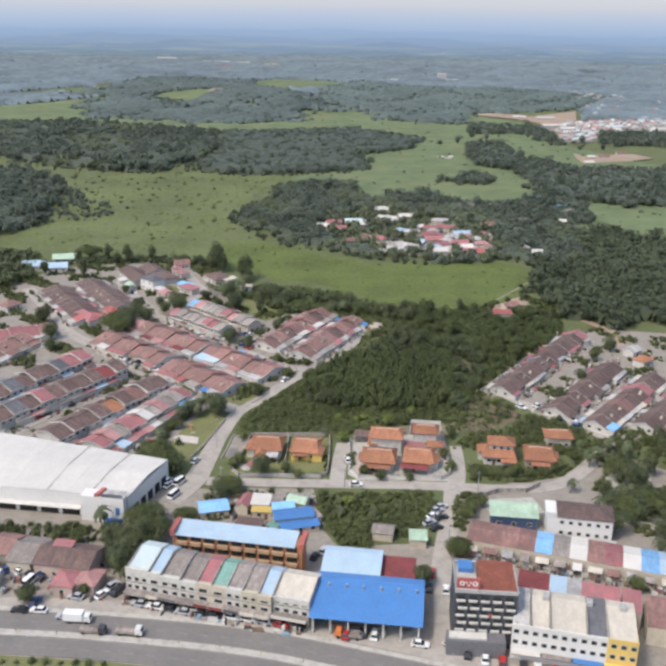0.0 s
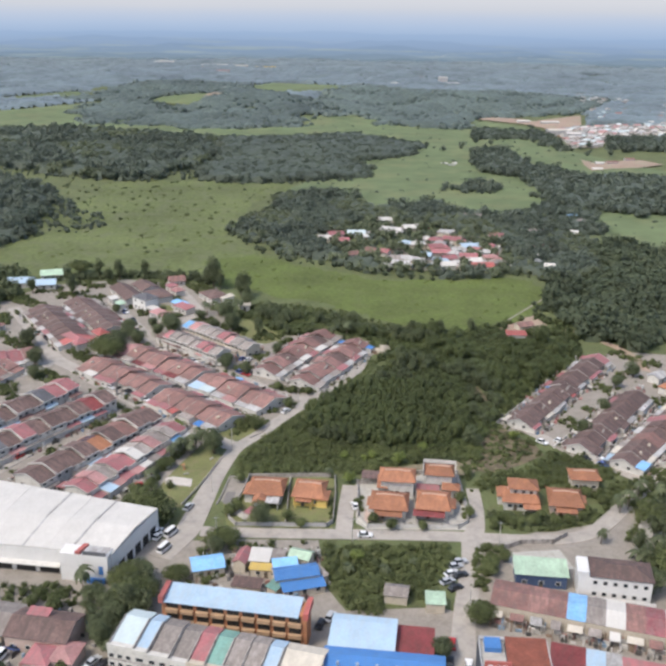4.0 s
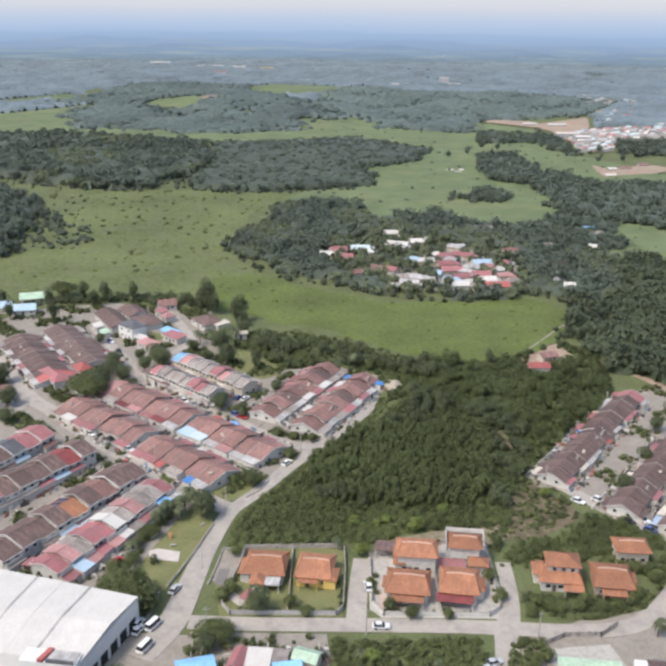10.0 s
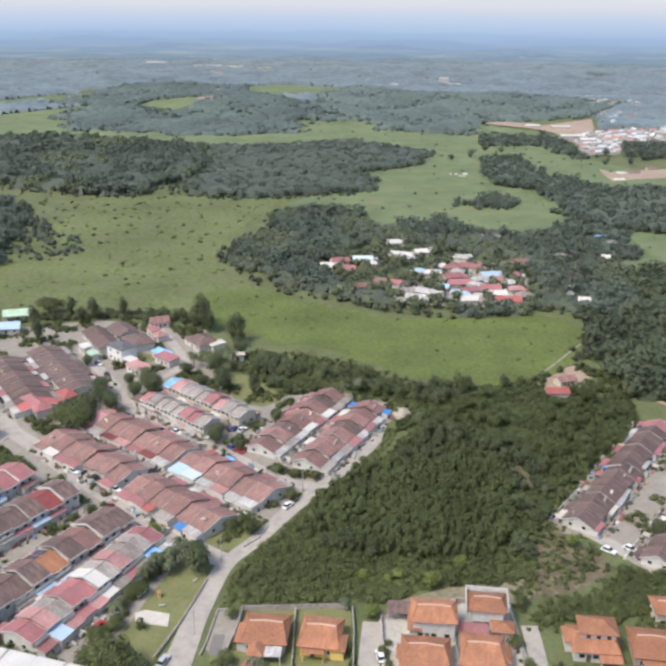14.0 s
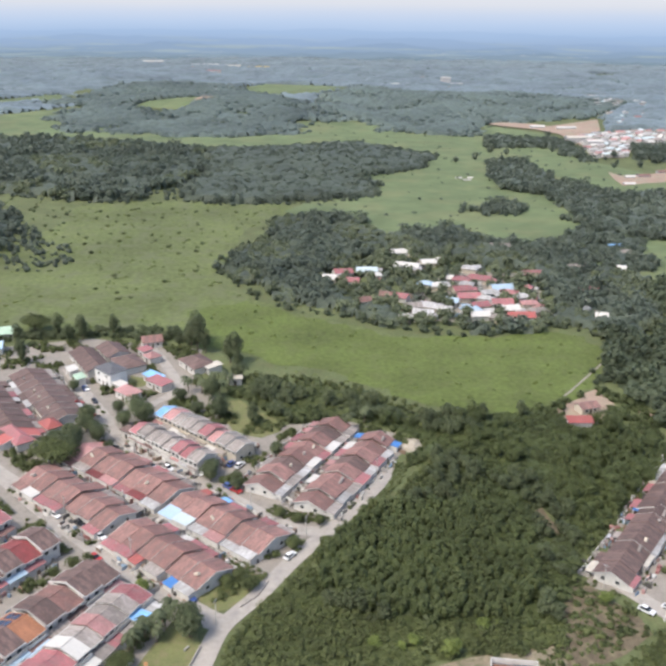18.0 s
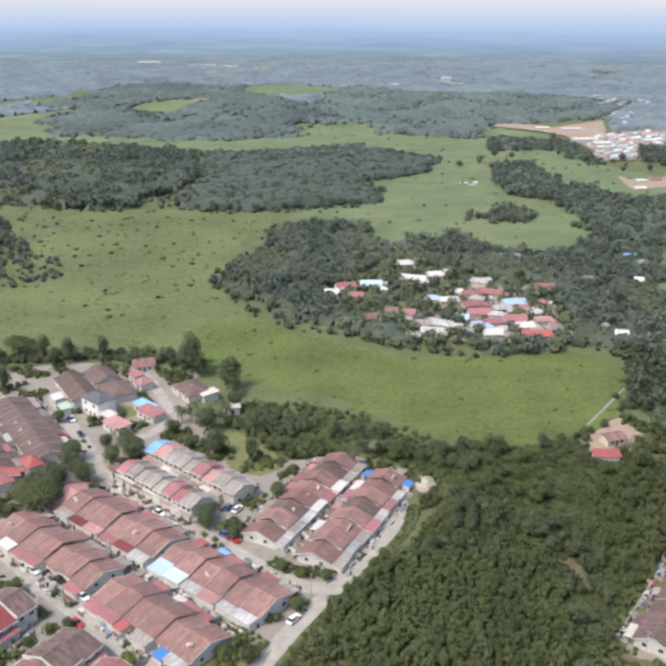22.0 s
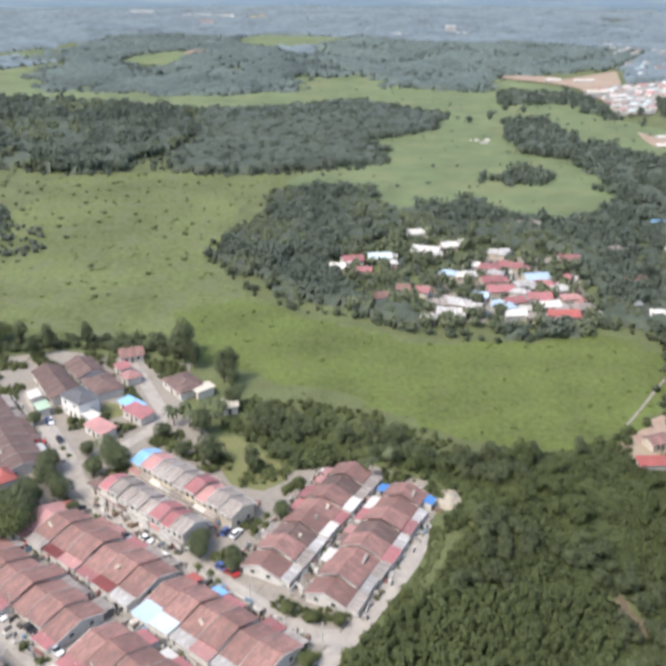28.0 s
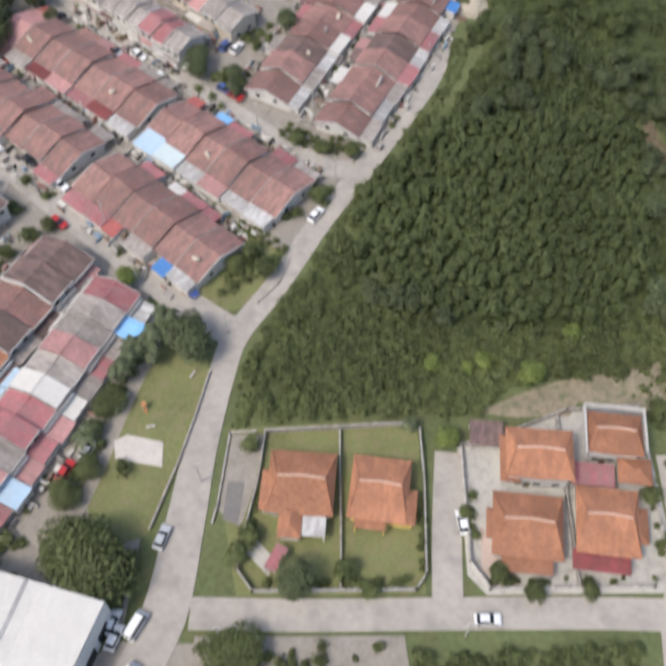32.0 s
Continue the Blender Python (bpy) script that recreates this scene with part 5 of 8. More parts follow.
def simple_house(x, y, yaw, w, d, h, roof, walls=WHITE, rise=1.8, kind="gable", label="", group="", over=0.5, wins=True, name="house", category="house"):
    """A small house: walls, gabled, hipped or lean-to roof, windows and a door."""
    t = thing(name, x, y, float(height(x, y)), yaw, label or f"small house with a {ROOF_WORDS[roof]} roof", category, group)
    FOOTPRINTS.append((x, y, yaw, w + 1.5, d + 1.5))
    b = Geo()
    if kind == "gable":
        prof = [(-d / 2, -0.5), (d / 2, -0.5), (d / 2, h - 0.1), (0, h + rise - 0.1), (-d / 2, h - 0.1)]
        b.solid([(-w / 2, y_, z_) for y_, z_ in prof], [(w / 2, y_, z_) for y_, z_ in prof])
    elif kind == "hip":
        b.box(-w / 2, w / 2, -d / 2, d / 2, -0.5, h - 0.05)
    else:
        b.solid([(-w / 2, -d / 2, -0.5), (w / 2, -d / 2, -0.5), (w / 2, d / 2, -0.5), (-w / 2, d / 2, -0.5)], [(-w / 2, -d / 2, h - 0.05), (w / 2, -d / 2, h - 0.05), (w / 2, d / 2, h + rise * 0.9 - 0.12), (-w / 2, d / 2, h + rise * 0.9 - 0.12)])
    part("wall", b, walls, t)
    g_ = Geo()
    if kind == "hip":
        hip_roof(g_, -w / 2, w / 2, -d / 2, d / 2, h, rise, over)
    elif kind == "gable":
        g_.chevron(-w / 2 - over, w / 2 + over, d / 2 + over, h - rise * over / (d / 2) - 0.06, h + rise - 0.06, 0.12)
    else:
        g_.slab([(-w / 2 - over, -d / 2 - over, h + 0.05), (w / 2 + over, -d / 2 - over, h + 0.05), (w / 2 + over, d / 2 + over, h + rise), (-w / 2 - over, d / 2 + over, h + rise)], 0.12)
    part("roof", g_, ROOFS[roof], t)
    if wins:
        for sy in (-1, 1):
            for k in range(max(1, int(w / 3.5))):
                xx = -w / 2 + (k + 0.5) * w / max(1, int(w / 3.5))
                for fl in range(max(1, int(h / 2.9))):
                    window(t, xx, sy * d / 2, fl * 2.9 + 1.6, 1.3, 1.1, 0, sy)
        gd = Geo()
        gd.box(-0.45, 0.45, -d / 2 - 0.07, -d / 2, 0, 2.0)
        part("door", gd, BARK, t)
    return t


def bungalow(x, y, yaw, w, d, h=3.2, walls=WHITE, upper=None, porch=None, label="", rise=2.3, wing=None):
    """An orange-tiled bungalow: hipped main roof with pale ridge caps, optional upper floor, wings and porch."""
    t = thing("bungalow", x, y, 0, yaw, label or "bungalow with an orange hipped tile roof", "house", "orange-roofed bungalows")
    b = Geo()
    b.box(-w / 2, w / 2, -d / 2, d / 2, 0, h)
    part("wall", b, walls, t)
    rf = Geo()
    o, rise = 0.7, rise * 0.72
    x1, y1, inset = w / 2 + o, d / 2 + o, w * 0.17
    ra, rb = (-x1 + inset, 0.3, h + rise), (x1 - inset, 0.3, h + rise)
    mid = (0.0, 0.55, h + rise + 0.12)
    eaves = [(-x1, -y1), (0, -y1 - 0.15), (x1, -y1), (x1, y1), (0, y1), (-x1, y1)]
    rf.v = [(*q, h) for q in eaves] + [ra, mid, rb] + [(*q, h - 0.15) for q in eaves]
    rf.f = [(0, 1, 7, 6), (1, 2, 8, 7), (3, 4, 7, 8), (4, 5, 6, 7), (2, 3, 8), (5, 0, 6), (14, 13, 12, 11, 10, 9)] + [(i + 9, (i + 1) % 6 + 9, (i + 1) % 6, i) for i in range(6)]
    roof = part("roof", rf, ROOFS["terracotta"], t)
    pale = mat("ridge_mortar", (0.52, 0.36, 0.28), 0.8, 0.15)
    for a, c, wide, m_ in ((ra, mid, 0.2, pale), (mid, rb, 0.2, pale), (ra, (-x1, -y1, h), 0.12, None), (ra, (-x1, y1, h), 0.12, None), (rb, (x1, -y1, h), 0.12, None), (rb, (x1, y1, h), 0.12, None)):
        part("ridge_cap", Geo().tube(Vector(a) + Vector((0, 0, 0.03)), Vector(c) + Vector((0, 0, 0.03)), wide, wide, 6), m_ or ROOFS["terracotta"], roof)
    for wx, wy, ww, wd, wh, wr in wing or ():
        gb, gr = Geo(), Geo()
        gb.box(wx - ww / 2, wx + ww / 2, wy - wd / 2, wy + wd / 2, 0, wh)
        part("wing", gb, walls, t)
        hip_roof(gr, wx - ww / 2, wx + ww / 2, wy - wd / 2, wy + wd / 2, wh, wr, 0.5)
        part("wing_roof", gr, ROOFS["terracotta"], t)
    if upper:
        ux, uy, uw, ud, uh, ur = upper
        gb, gr = Geo(), Geo()
        gb.box(ux - uw / 2, ux + uw / 2, uy - ud / 2, uy + ud / 2, h - 0.5, uh)
        part("upper_floor", gb, walls, t)
        hip_roof(gr, ux - uw / 2, ux + uw / 2, uy - ud / 2, uy + ud / 2, uh, ur)
        part("upper_roof", gr, ROOFS["terracotta"], t)
        for dx in (-0.3, 0, 0.3):
            window(t, ux + dx * uw, uy - ud / 2, uh - 1.1, 1.2, 1.0, 0, -1)
    if porch:
        px_, py_, pw, pd, pc = porch
        g1 = Geo()
        g1.slab([(px_ - pw / 2, py_ - pd / 2, 2.7), (px_ + pw / 2, py_ - pd / 2, 2.7), (px_ + pw / 2, py_ + pd / 2, 2.9), (px_ - pw / 2, py_ + pd / 2, 2.9)], 0.12)
        part("porch_roof", g1, ROOFS[pc], t, f"{ROOF_WORDS[pc]} porch roof")
        for sx in (-1, 1):
            for sy in (-1, 1):
                gp = Geo()
                gp.box(px_ + sx * (pw / 2 - 0.2) - 0.1, px_ + sx * (pw / 2 - 0.2) + 0.1, py_ + sy * (pd / 2 - 0.2) - 0.1, py_ + sy * (pd / 2 - 0.2) + 0.1, 0, 2.68)
                part("porch_post", gp, walls, t)
    for sy in (-1, 1):
        for dx in (-0.32, 0.0, 0.32):
            window(t, dx * w, sy * d / 2, 1.7, 1.5, 1.2, 0, sy)
    for sx in (-1, 1):
        for dy in (-0.25, 0.25):
            window(t, sx * w / 2, dy * d, 1.7, 1.4, 1.2, sx, 0)
    gd = Geo()
    gd.box(-w * 0.16 - 0.5, -w * 0.16 + 0.5, -d / 2 - 0.07, -d / 2, 0, 2.1)
    part("door", gd, BARK, t)
    return t


bungalow(-20.9, 260.5, -5, 9.6, 9.5, 3.3, WHITE, wing=[(-1.2, -6.6, 2.8, 4.4, 3.0, 1.0), (-4.8, -1.5, 2.5, 6, 3.0, 1.0)], porch=(2.4, -6.8, 4.2, 3.8, "palegrey"))
ga = thing("garden_canopy", -24.8, 248.3, 0, 62, "small crimson metal canopy over a garden path", "canopy")
g_ = Geo()
g_.slab([(-2.2, -1.0, 2.3), (2.2, -1.0, 2.3), (2.2, 1.0, 2.6), (-2.2, 1.0, 2.6)], 0.08)
part("sheet", g_, ROOFS["crimson"], ga)
for sx in (-2.0, 2.0):
    for sy in (-0.85, 0.85):
        part("post", Geo().tube((sx, sy, 0), (sx, sy, 2.33), 0.06, 0.06, 6), METAL, ga)
bungalow(-8.2, 259.3, -8, 8.2, 9.6, 3.3, YELLOWWALL, wing=[(4.2, -2.5, 3, 5, 2.9, 1.0)], porch=(-1, -5.8, 5, 2, "terracotta"))
bungalow(18.0, 264.2, -5, 9.6, 7.4, 5.6, WHITE, porch=(-8.2, 4.4, 5.6, 4.6, "brown"), rise=1.7, wing=[(-4.4, 0, 2.4, 7.5, 3.1, 1.0)])
b4 = bungalow(30.9, 267.6, -7, 7.6, 6.0, 5.6, WHITE, porch=(-3.2, -6.4, 7.0, 4.0, "crimson"), rise=1.5, wing=[(3.6, -5.2, 4.5, 3.6, 3.0, 1.0)])
g_ = Geo()
for bx in ((-5.0, 5.0, 4.6, 4.8), (-5.0, -4.8, -4.2, 4.6), (4.8, 5.0, -3.0, 4.6)):
    g_.box(*bx, 5.2, 6.5)
part("parapet", g_, WHITE, b4, "white rooftop parapet")
g_ = Geo()
g_.box(-4.8, 4.8, 3.6, 4.6, 5.1, 5.3)
g_.box(-4.8, -4.4, -4.2, 3.6, 5.1, 5.3)
part("terrace", g_, ROOFS["slate"], b4, "dark flat roof terrace")
bungalow(15.0, 252.8, -7, 9.8, 9.2, 3.4, WHITE, wing=[(-4.5, 0, 3, 4, 2.9, 1.0)], porch=(0, -6, 8, 3, "terracotta"))
bungalow(27.8, 253.4, -8, 8.6, 9.8, 3.4, WHITE, wing=[(4.5, 0, 3, 5, 2.9, 1.0)], porch=(-1, -6.6, 9, 3.2, "maroon"))
bungalow(53.6, 257.5, -6, 9.5, 8, 3.2, WHITE, upper=(0.8, 1.5, 7.5, 5.5, 6.0, 1.8), wing=[(-4.2, 1.5, 4, 5, 3.0, 1.2)], porch=(3, -5.5, 5, 3.4, "terracotta"))
bungalow(66.5, 256.0, -8, 8.8, 9.5, 3.4, PEACH, wing=[(4.2, 0, 3, 5, 2.9, 1.0)], porch=(0, -6.2, 6, 3, "terracotta"))
bungalow(75.2, 268.5, -4, 8, 6, 4.2, CREAM, rise=1.4)


# ---- shops and sheds along the highway ----
def warehouse():
    t = thing("warehouse", -90, 238, 0, 0, "large white warehouse with a pale low-pitched metal roof", "warehouse")
    ne, se, sw, nw = (40.5, 2.4), (33.2, -19.6), (-45, -9.5), (-45, 27.5)
    H = 7.3
    b = Geo()
    b.solid([(*p, 0) for p in (sw, se, ne, nw)], [(*p, H - 0.2) for p in (sw, se, ne, nw)])
    part("wall", b, CLEANWHITE, t)
    n = 9
    for k in range(n):
        a0, a1 = k / n, (k + 1) / n
        s0, s1 = (Vector(sw).lerp(Vector(se), a) for a in (a0, a1))
        n0, n1 = (Vector(nw).lerp(Vector(ne), a) for a in (a0, a1))
        m0, m1 = s0.lerp(n0, 0.5), s1.lerp(n1, 0.5)
        dz = 0.0 if k % 2 else 0.06
        g_ = Geo()
        g_.slab([(*s0, H + dz), (*s1, H + dz), (*m1, H + 0.9 + dz), (*m0, H + 0.9 + dz)], 0.12)
        g_.slab([(*m0, H + 0.9 + dz), (*m1, H + 0.9 + dz), (*n1, H + dz), (*n0, H + dz)], 0.12)
        part("roof_bay", g_, ROOFS["white"], t)
    for f in (0.34, 0.7, 0.86):
        s0, n0 = Vector(sw).lerp(Vector(se), f), Vector(nw).lerp(Vector(ne), f)
        m0 = s0.lerp(n0, 0.5)
        for a, c in ((s0, m0), (m0, n0)):
            za, zc = (H, H + 0.9) if a is s0 else (H + 0.9, H)
            gut = Geo()
            gut.slab([(a.x - 0.3, a.y, za + 0.11), (a.x + 0.3, a.y, za + 0.11), (c.x + 0.3, c.y, zc + 0.11), (c.x - 0.3, c.y, zc + 0.11)], 0.06)
            part("roof_gutter", gut, ROOFS["palegrey"], t, "grey gutter strip")
    d = Vector((se[0] - sw[0], se[1] - sw[1])).normalized()
    for k in range(8):
        c = Vector(se) - d * (17 + k * 6.4)
        g_ = Geo()
        pr = Vector((d.y, -d.x)) * 0.06
        a, e = c - d * 2.6, c + d * 2.6
        g_.solid([(*(a), 0.1), (*(e), 0.1), (*(e + pr), 0.1), (*(a + pr), 0.1)], [(*(a), 2.7), (*(e), 2.7), (*(e + pr), 2.7), (*(a + pr), 2.7)])
        # Solid panel on the wall; its dark colour is the bay's shade.
        part("loading_bay", g_, DARK, t, "dark panel for the shaded loading bay")
        cn = Geo()
        a, e = c - d * 3.2, c + d * 3.2
        pr = Vector((d.y, -d.x)) * 1.6
        cn.solid([(*a, 2.9), (*e, 2.9), (*(e + pr), 2.75), (*(a + pr), 2.75)], [(*a, 3.15), (*e, 3.15), (*(e + pr), 2.95), (*(a + pr), 2.95)])
        part("canopy", cn, WHITE, t)
    e = Vector((ne[0] - se[0], ne[1] - se[1])).normalized()
    for k in range(5):
        c = Vector(se) + e * (4 + k * 4)
        pr = Vector((e.y, -e.x)) * 0.06
        g_ = Geo()
        a, f = c - e * 1.4, c + e * 1.4
        g_.solid([(*a, 0.1), (*f, 0.1), (*(f + pr), 0.1), (*(a + pr), 0.1)], [(*a, 3.0), (*f, 3.0), (*(f + pr), 3.0), (*(a + pr), 3.0)])
        part("side_door", g_, DARK, t)
    an = thing("office_annexe", -63.2, 218.6, 0, -8, "white office annexe with a red roof fin", "building")
    g_ = Geo()
    g_.box(-6.5, 6.0, -1.8, 2.4, 0, 7.9)
    part("wall", g_, CLEANWHITE, an)
    g_ = Geo()
    g_.box(-0.6, 5.6, -1.3, 2.2, 7.9, 8.15)
    part("roof", g_, ROOFS["palegrey"], an)
    g_ = Geo()
    g_.box(-0.5, 5.6, -1.75, -1.45, 7.9, 8.9)
    part("sign_band", g_, ROOFS["slate"], an, "dark sign band")
    g_ = Geo()
    g_.solid([(-2.4, -1.8, 7.9), (-1.2, -1.8, 7.9), (-0.2, 2.2, 7.9), (-1.4, 2.2, 7.9)], [(-2.4, -1.8, 8.7), (-1.2, -1.8, 8.7), (-0.2, 2.2, 8.7), (-1.4, 2.2, 8.7)])
    part("fin", g_, ROOFS["red"], an, "dark red roof fin")
    g_ = Geo()
    g_.box(3.6, 4.8, -1.86, -1.8, 2.6, 5.0)
    part("blue_panel", g_, ROOFS["blue"], an, "dark blue window panel")
    g_ = Geo()
    g_.box(0.6, 5.2, -2.6, -1.8, 0.2, 1.6)
    part("blue_hoarding", g_, ROOFS["blue"], an, "blue hoarding at the base")


warehouse()

# shophouses on the service road; each roof runs back from the street
SHOPS = [("paleblue", 5.86, 8.4), ("lightblue", 3.21, 8.1), ("grey", 4.91, 7.7), ("grey", 4.16, 7.3), ("crimson", 3.78, 7.5), ("green", 3.78, 7.3), ("grey", 3.97, 7.4), ("grey", 3.97, 7.3), ("lightblue", 3.4, 7.1)]
along = 0.0
YELLOWPALE = mat("pale_yellow_render", (0.5, 0.45, 0.34), 0.8, 0.15, 0.3, 2, 0.1, stain=(0.3, 0.27, 0.2))
SHOP_M = pose(-48.0, 189.2, 0, 0, 0, -14.0)


def shophouse(x, y, yaw, w, d, h, roof, walls):
    t = thing("shophouse", x, y, 0, yaw, f"grimy shophouse with a long {ROOF_WORDS[roof]} roof", "shop", "shophouses")
    g_ = Geo()
    g_.box(-w / 2 + 0.02, w / 2 - 0.02, -d / 2, d / 2, 0, h - 0.2)
    part("wall", g_, walls, t)
    g_ = Geo()
    yr = d * 0.22
    g_.slab([(-w / 2 + 0.1, -d / 2 + 0.6, h - 0.4), (w / 2 - 0.1, -d / 2 + 0.6, h - 0.4), (w / 2 - 0.1, yr, h + 1.1), (-w / 2 + 0.1, yr, h + 1.1)], 0.12)
    g_.slab([(-w / 2 + 0.1, yr, h + 1.1), (w / 2 - 0.1, yr, h + 1.1), (w / 2 - 0.1, d / 2 + 0.4, h - 0.2), (-w / 2 + 0.1, d / 2 + 0.4, h - 0.2)], 0.12)
    part("roof", g_, ROOFS[roof], t)
    g_ = Geo()
    for sx in (-1, 1):
        xx = sx * (w / 2 - 0.09)
        a = [(xx - 0.08, -d / 2, h - 0.3), (xx + 0.08, -d / 2, h - 0.3), (xx + 0.08, yr, h + 1.0), (xx - 0.08, yr, h + 1.0)]
        g_.solid(a, [(q[0], q[1], q[2] + 0.35) for q in a])
    part("firewall", g_, PARTY, t, "stained firewall parapet")
    g_ = Geo()
    g_.box(-w / 2, w / 2, -d / 2 - 0.15, -d / 2 + 0.25, h - 1.0, h + 0.45)
    part("front_parapet", g_, walls, t)
    for fl in (1, 2):
        k = max(1, int(w / 1.9))
        for i in range(k):
            window(t, -w / 2 + (i + 0.5) * w / k, -d / 2, fl * 2.25 + 1.5, w / k * 0.66, 1.1, 0, -1)
        gb = Geo()
        gb.box(-w / 2 + 0.1, w / 2 - 0.1, -d / 2 - 0.22, -d / 2, fl * 2.25 + 0.5, fl * 2.25 + 0.75)
        part("ledge", gb, PARTY, t)
    gb = Geo()
    gb.box(-w / 2 + 0.25, w / 2 - 0.25, -d / 2 - 2.32, -d / 2 - 2.2, 2.7, 3.5)
    part("sign_board", gb, ROOFS[("cream", "grey", "slate", "white", "maroon")[int(abs(x * 7)) % 5]], t, "plain shop sign board")
    g_ = Geo()
    g_.box(-w / 2 + 0.3, w / 2 - 0.3, -d / 2 - 0.05, -d / 2, 0.1, 2.7)
    # The shop's shaded inside, painted as a flat dark panel.
    part("shop_front", g_, DARK, t, "dark panel for the shaded open shop front")
    g_ = Geo()
    g_.slab([(-w / 2, -d / 2 - 2.2, 2.75), (w / 2, -d / 2 - 2.2, 2.75), (w / 2, -d / 2, 3.1), (-w / 2, -d / 2, 3.1)], 0.12)
    part("awning", g_, ROOFS["grey"], t)
    return t


for c, w_, h_ in SHOPS:
    p_ = SHOP_M @ Vector((along + w_ / 2, 0, 0))
    shophouse(p_.x, p_.y, -14.0, w_, 12.6, h_, c, WHITE if along < 14 else (CREAM, WHITE, YELLOWPALE)[int(along) % 3])
    along += w_
p_ = SHOP_M @ Vector((along + 4.5, 0.5, 0))
shophouse(p_.x, p_.y, -14.0, 8.9, 11.8, 6.9, "cream", WHITE)


def apartment():
    t = thing("apartment_block", -23.4, 197.8, 0, -9.5, "long orange three-storey block with a light blue roof", "building")
    g_ = Geo()
    g_.box(-17, 17, -2.4, 2.6, 0, 9)
    part("wall", g_, ORANGEWALL, t)
    g_ = Geo()
    g_.slab([(-16.4, -3.3, 9.0), (15.2, -3.3, 9.0), (15.2, 3.2, 9.9), (-16.4, 3.2, 9.9)], 0.15)
    part("roof", g_, ROOFS["lightblue"], t)
    for sx in (-1, 1):
        g_ = Geo()
        g_.box(sx * 16.9 - 0.6, sx * 16.9 + 0.6, -3.4, 3.0, 8.6, 10.3)
        part("end_parapet", g_, ROOFS["red"], t, "dark red end parapet")
    for fl in range(3):
        for k in range(9):
            xx = -14.5 + k * 3.6
            g_ = Geo()
            g_.box(xx - 1.5, xx + 1.5, -3.3, -2.4, fl * 3 + 0.1 if fl else 0.05, fl * 3 + 1.0)
            part("balcony", g_, mat("balcony_ochre", (0.42, 0.28, 0.17), 0.8, 0.2, 0.4, 2), t, "ochre balcony front")
            g_ = Geo()
            g_.box(xx - 1.4, xx + 1.4, -2.46, -2.4, fl * 3 + 1.0, fl * 3 + 2.6)
            # Shade behind the balcony, put in as a dark panel.
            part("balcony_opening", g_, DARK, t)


apartment()


def open_hall(name, x, y, yaw, w, d, h, roof, rise, label, vents=0):
    """A roof on columns with a back wall, open to the street."""
    t = thing(name, x, y, 0, yaw, label, "hall")
    g_ = Geo()
    g_.slab([(-w / 2 - 0.6, -d / 2 - 0.8, h), (w / 2 + 0.6, -d / 2 - 0.8, h), (w / 2 + 0.6, d * 0.3, h + rise), (-w / 2 - 0.6, d * 0.3, h + rise)], 0.15)
    g_.slab([(-w / 2 - 0.6, d * 0.3, h + rise), (w / 2 + 0.6, d * 0.3, h + rise), (w / 2 + 0.6, d / 2 + 0.5, h + rise * 0.6), (-w / 2 - 0.6, d / 2 + 0.5, h + rise * 0.6)], 0.15)
    rf = part("roof", g_, ROOFS[roof], t)
    g_ = Geo()
    g_.box(-w / 2, w / 2, d / 2 - 0.25, d / 2, 0, h + rise * 0.5)
    g_.box(-w / 2, -w / 2 + 0.25, -d / 2, d / 2 - 0.25, 0, h - 0.1)
    part("wall", g_, GREYWALL, t)
    n = int(w / 4)
    for k in range(n + 1):
        g_ = Geo()
        xx = -w / 2 + 0.3 + k * (w - 0.6) / n
        g_.box(xx - 0.2, xx + 0.2, -d / 2, -d / 2 + 0.4, 0, h - 0.05)
        part("column", g_, WHITE, t)
    for k in range(vents):
        g_ = Geo()
        xx = -w / 2 + (k + 0.7) * w / vents
        g_.tube((xx, d * 0.12, h + rise * 0.7), (xx, d * 0.12, h + rise + 0.35), 0.3, 0.3, 8)
        part("roof_vent", g_, METAL, rf, "pale roof vent")
    g_ = Geo()
    g_.box(-w / 2 + 0.25, w / 2, -d / 2 + 0.4, d / 2 - 0.25, 0.06, 0.16)
    part("floor_slab", g_, CONCRETE, t)
    for k in range(4):
        g_ = Geo()
        g_.box(-w / 2 + 3 + k * w / 4.4, -w / 2 + 6 + k * w / 4.4, -d / 4, -d / 4 + 1.5, 0.16, 1.3)
        part("stall", g_, BARK, t)
    return t


open_hall("market_hall", 9.2, 177.0, -6.5, 25, 15, 5.0, "blue", 2.2, "open market hall with a big bright blue metal roof", 6)
open_hall("store_hall", 5.6, 190.6, -7.5, 13.6, 10.5, 6.0, "lightblue", 1.0, "open hall with a light blue metal roof")
simple_house(17.0, 190.0, -7, 8.0, 8.5, 4.6, "maroon", PEACH, 0.6, "lean", "low store with a dull red roof beside the halls", name="store", category="store")


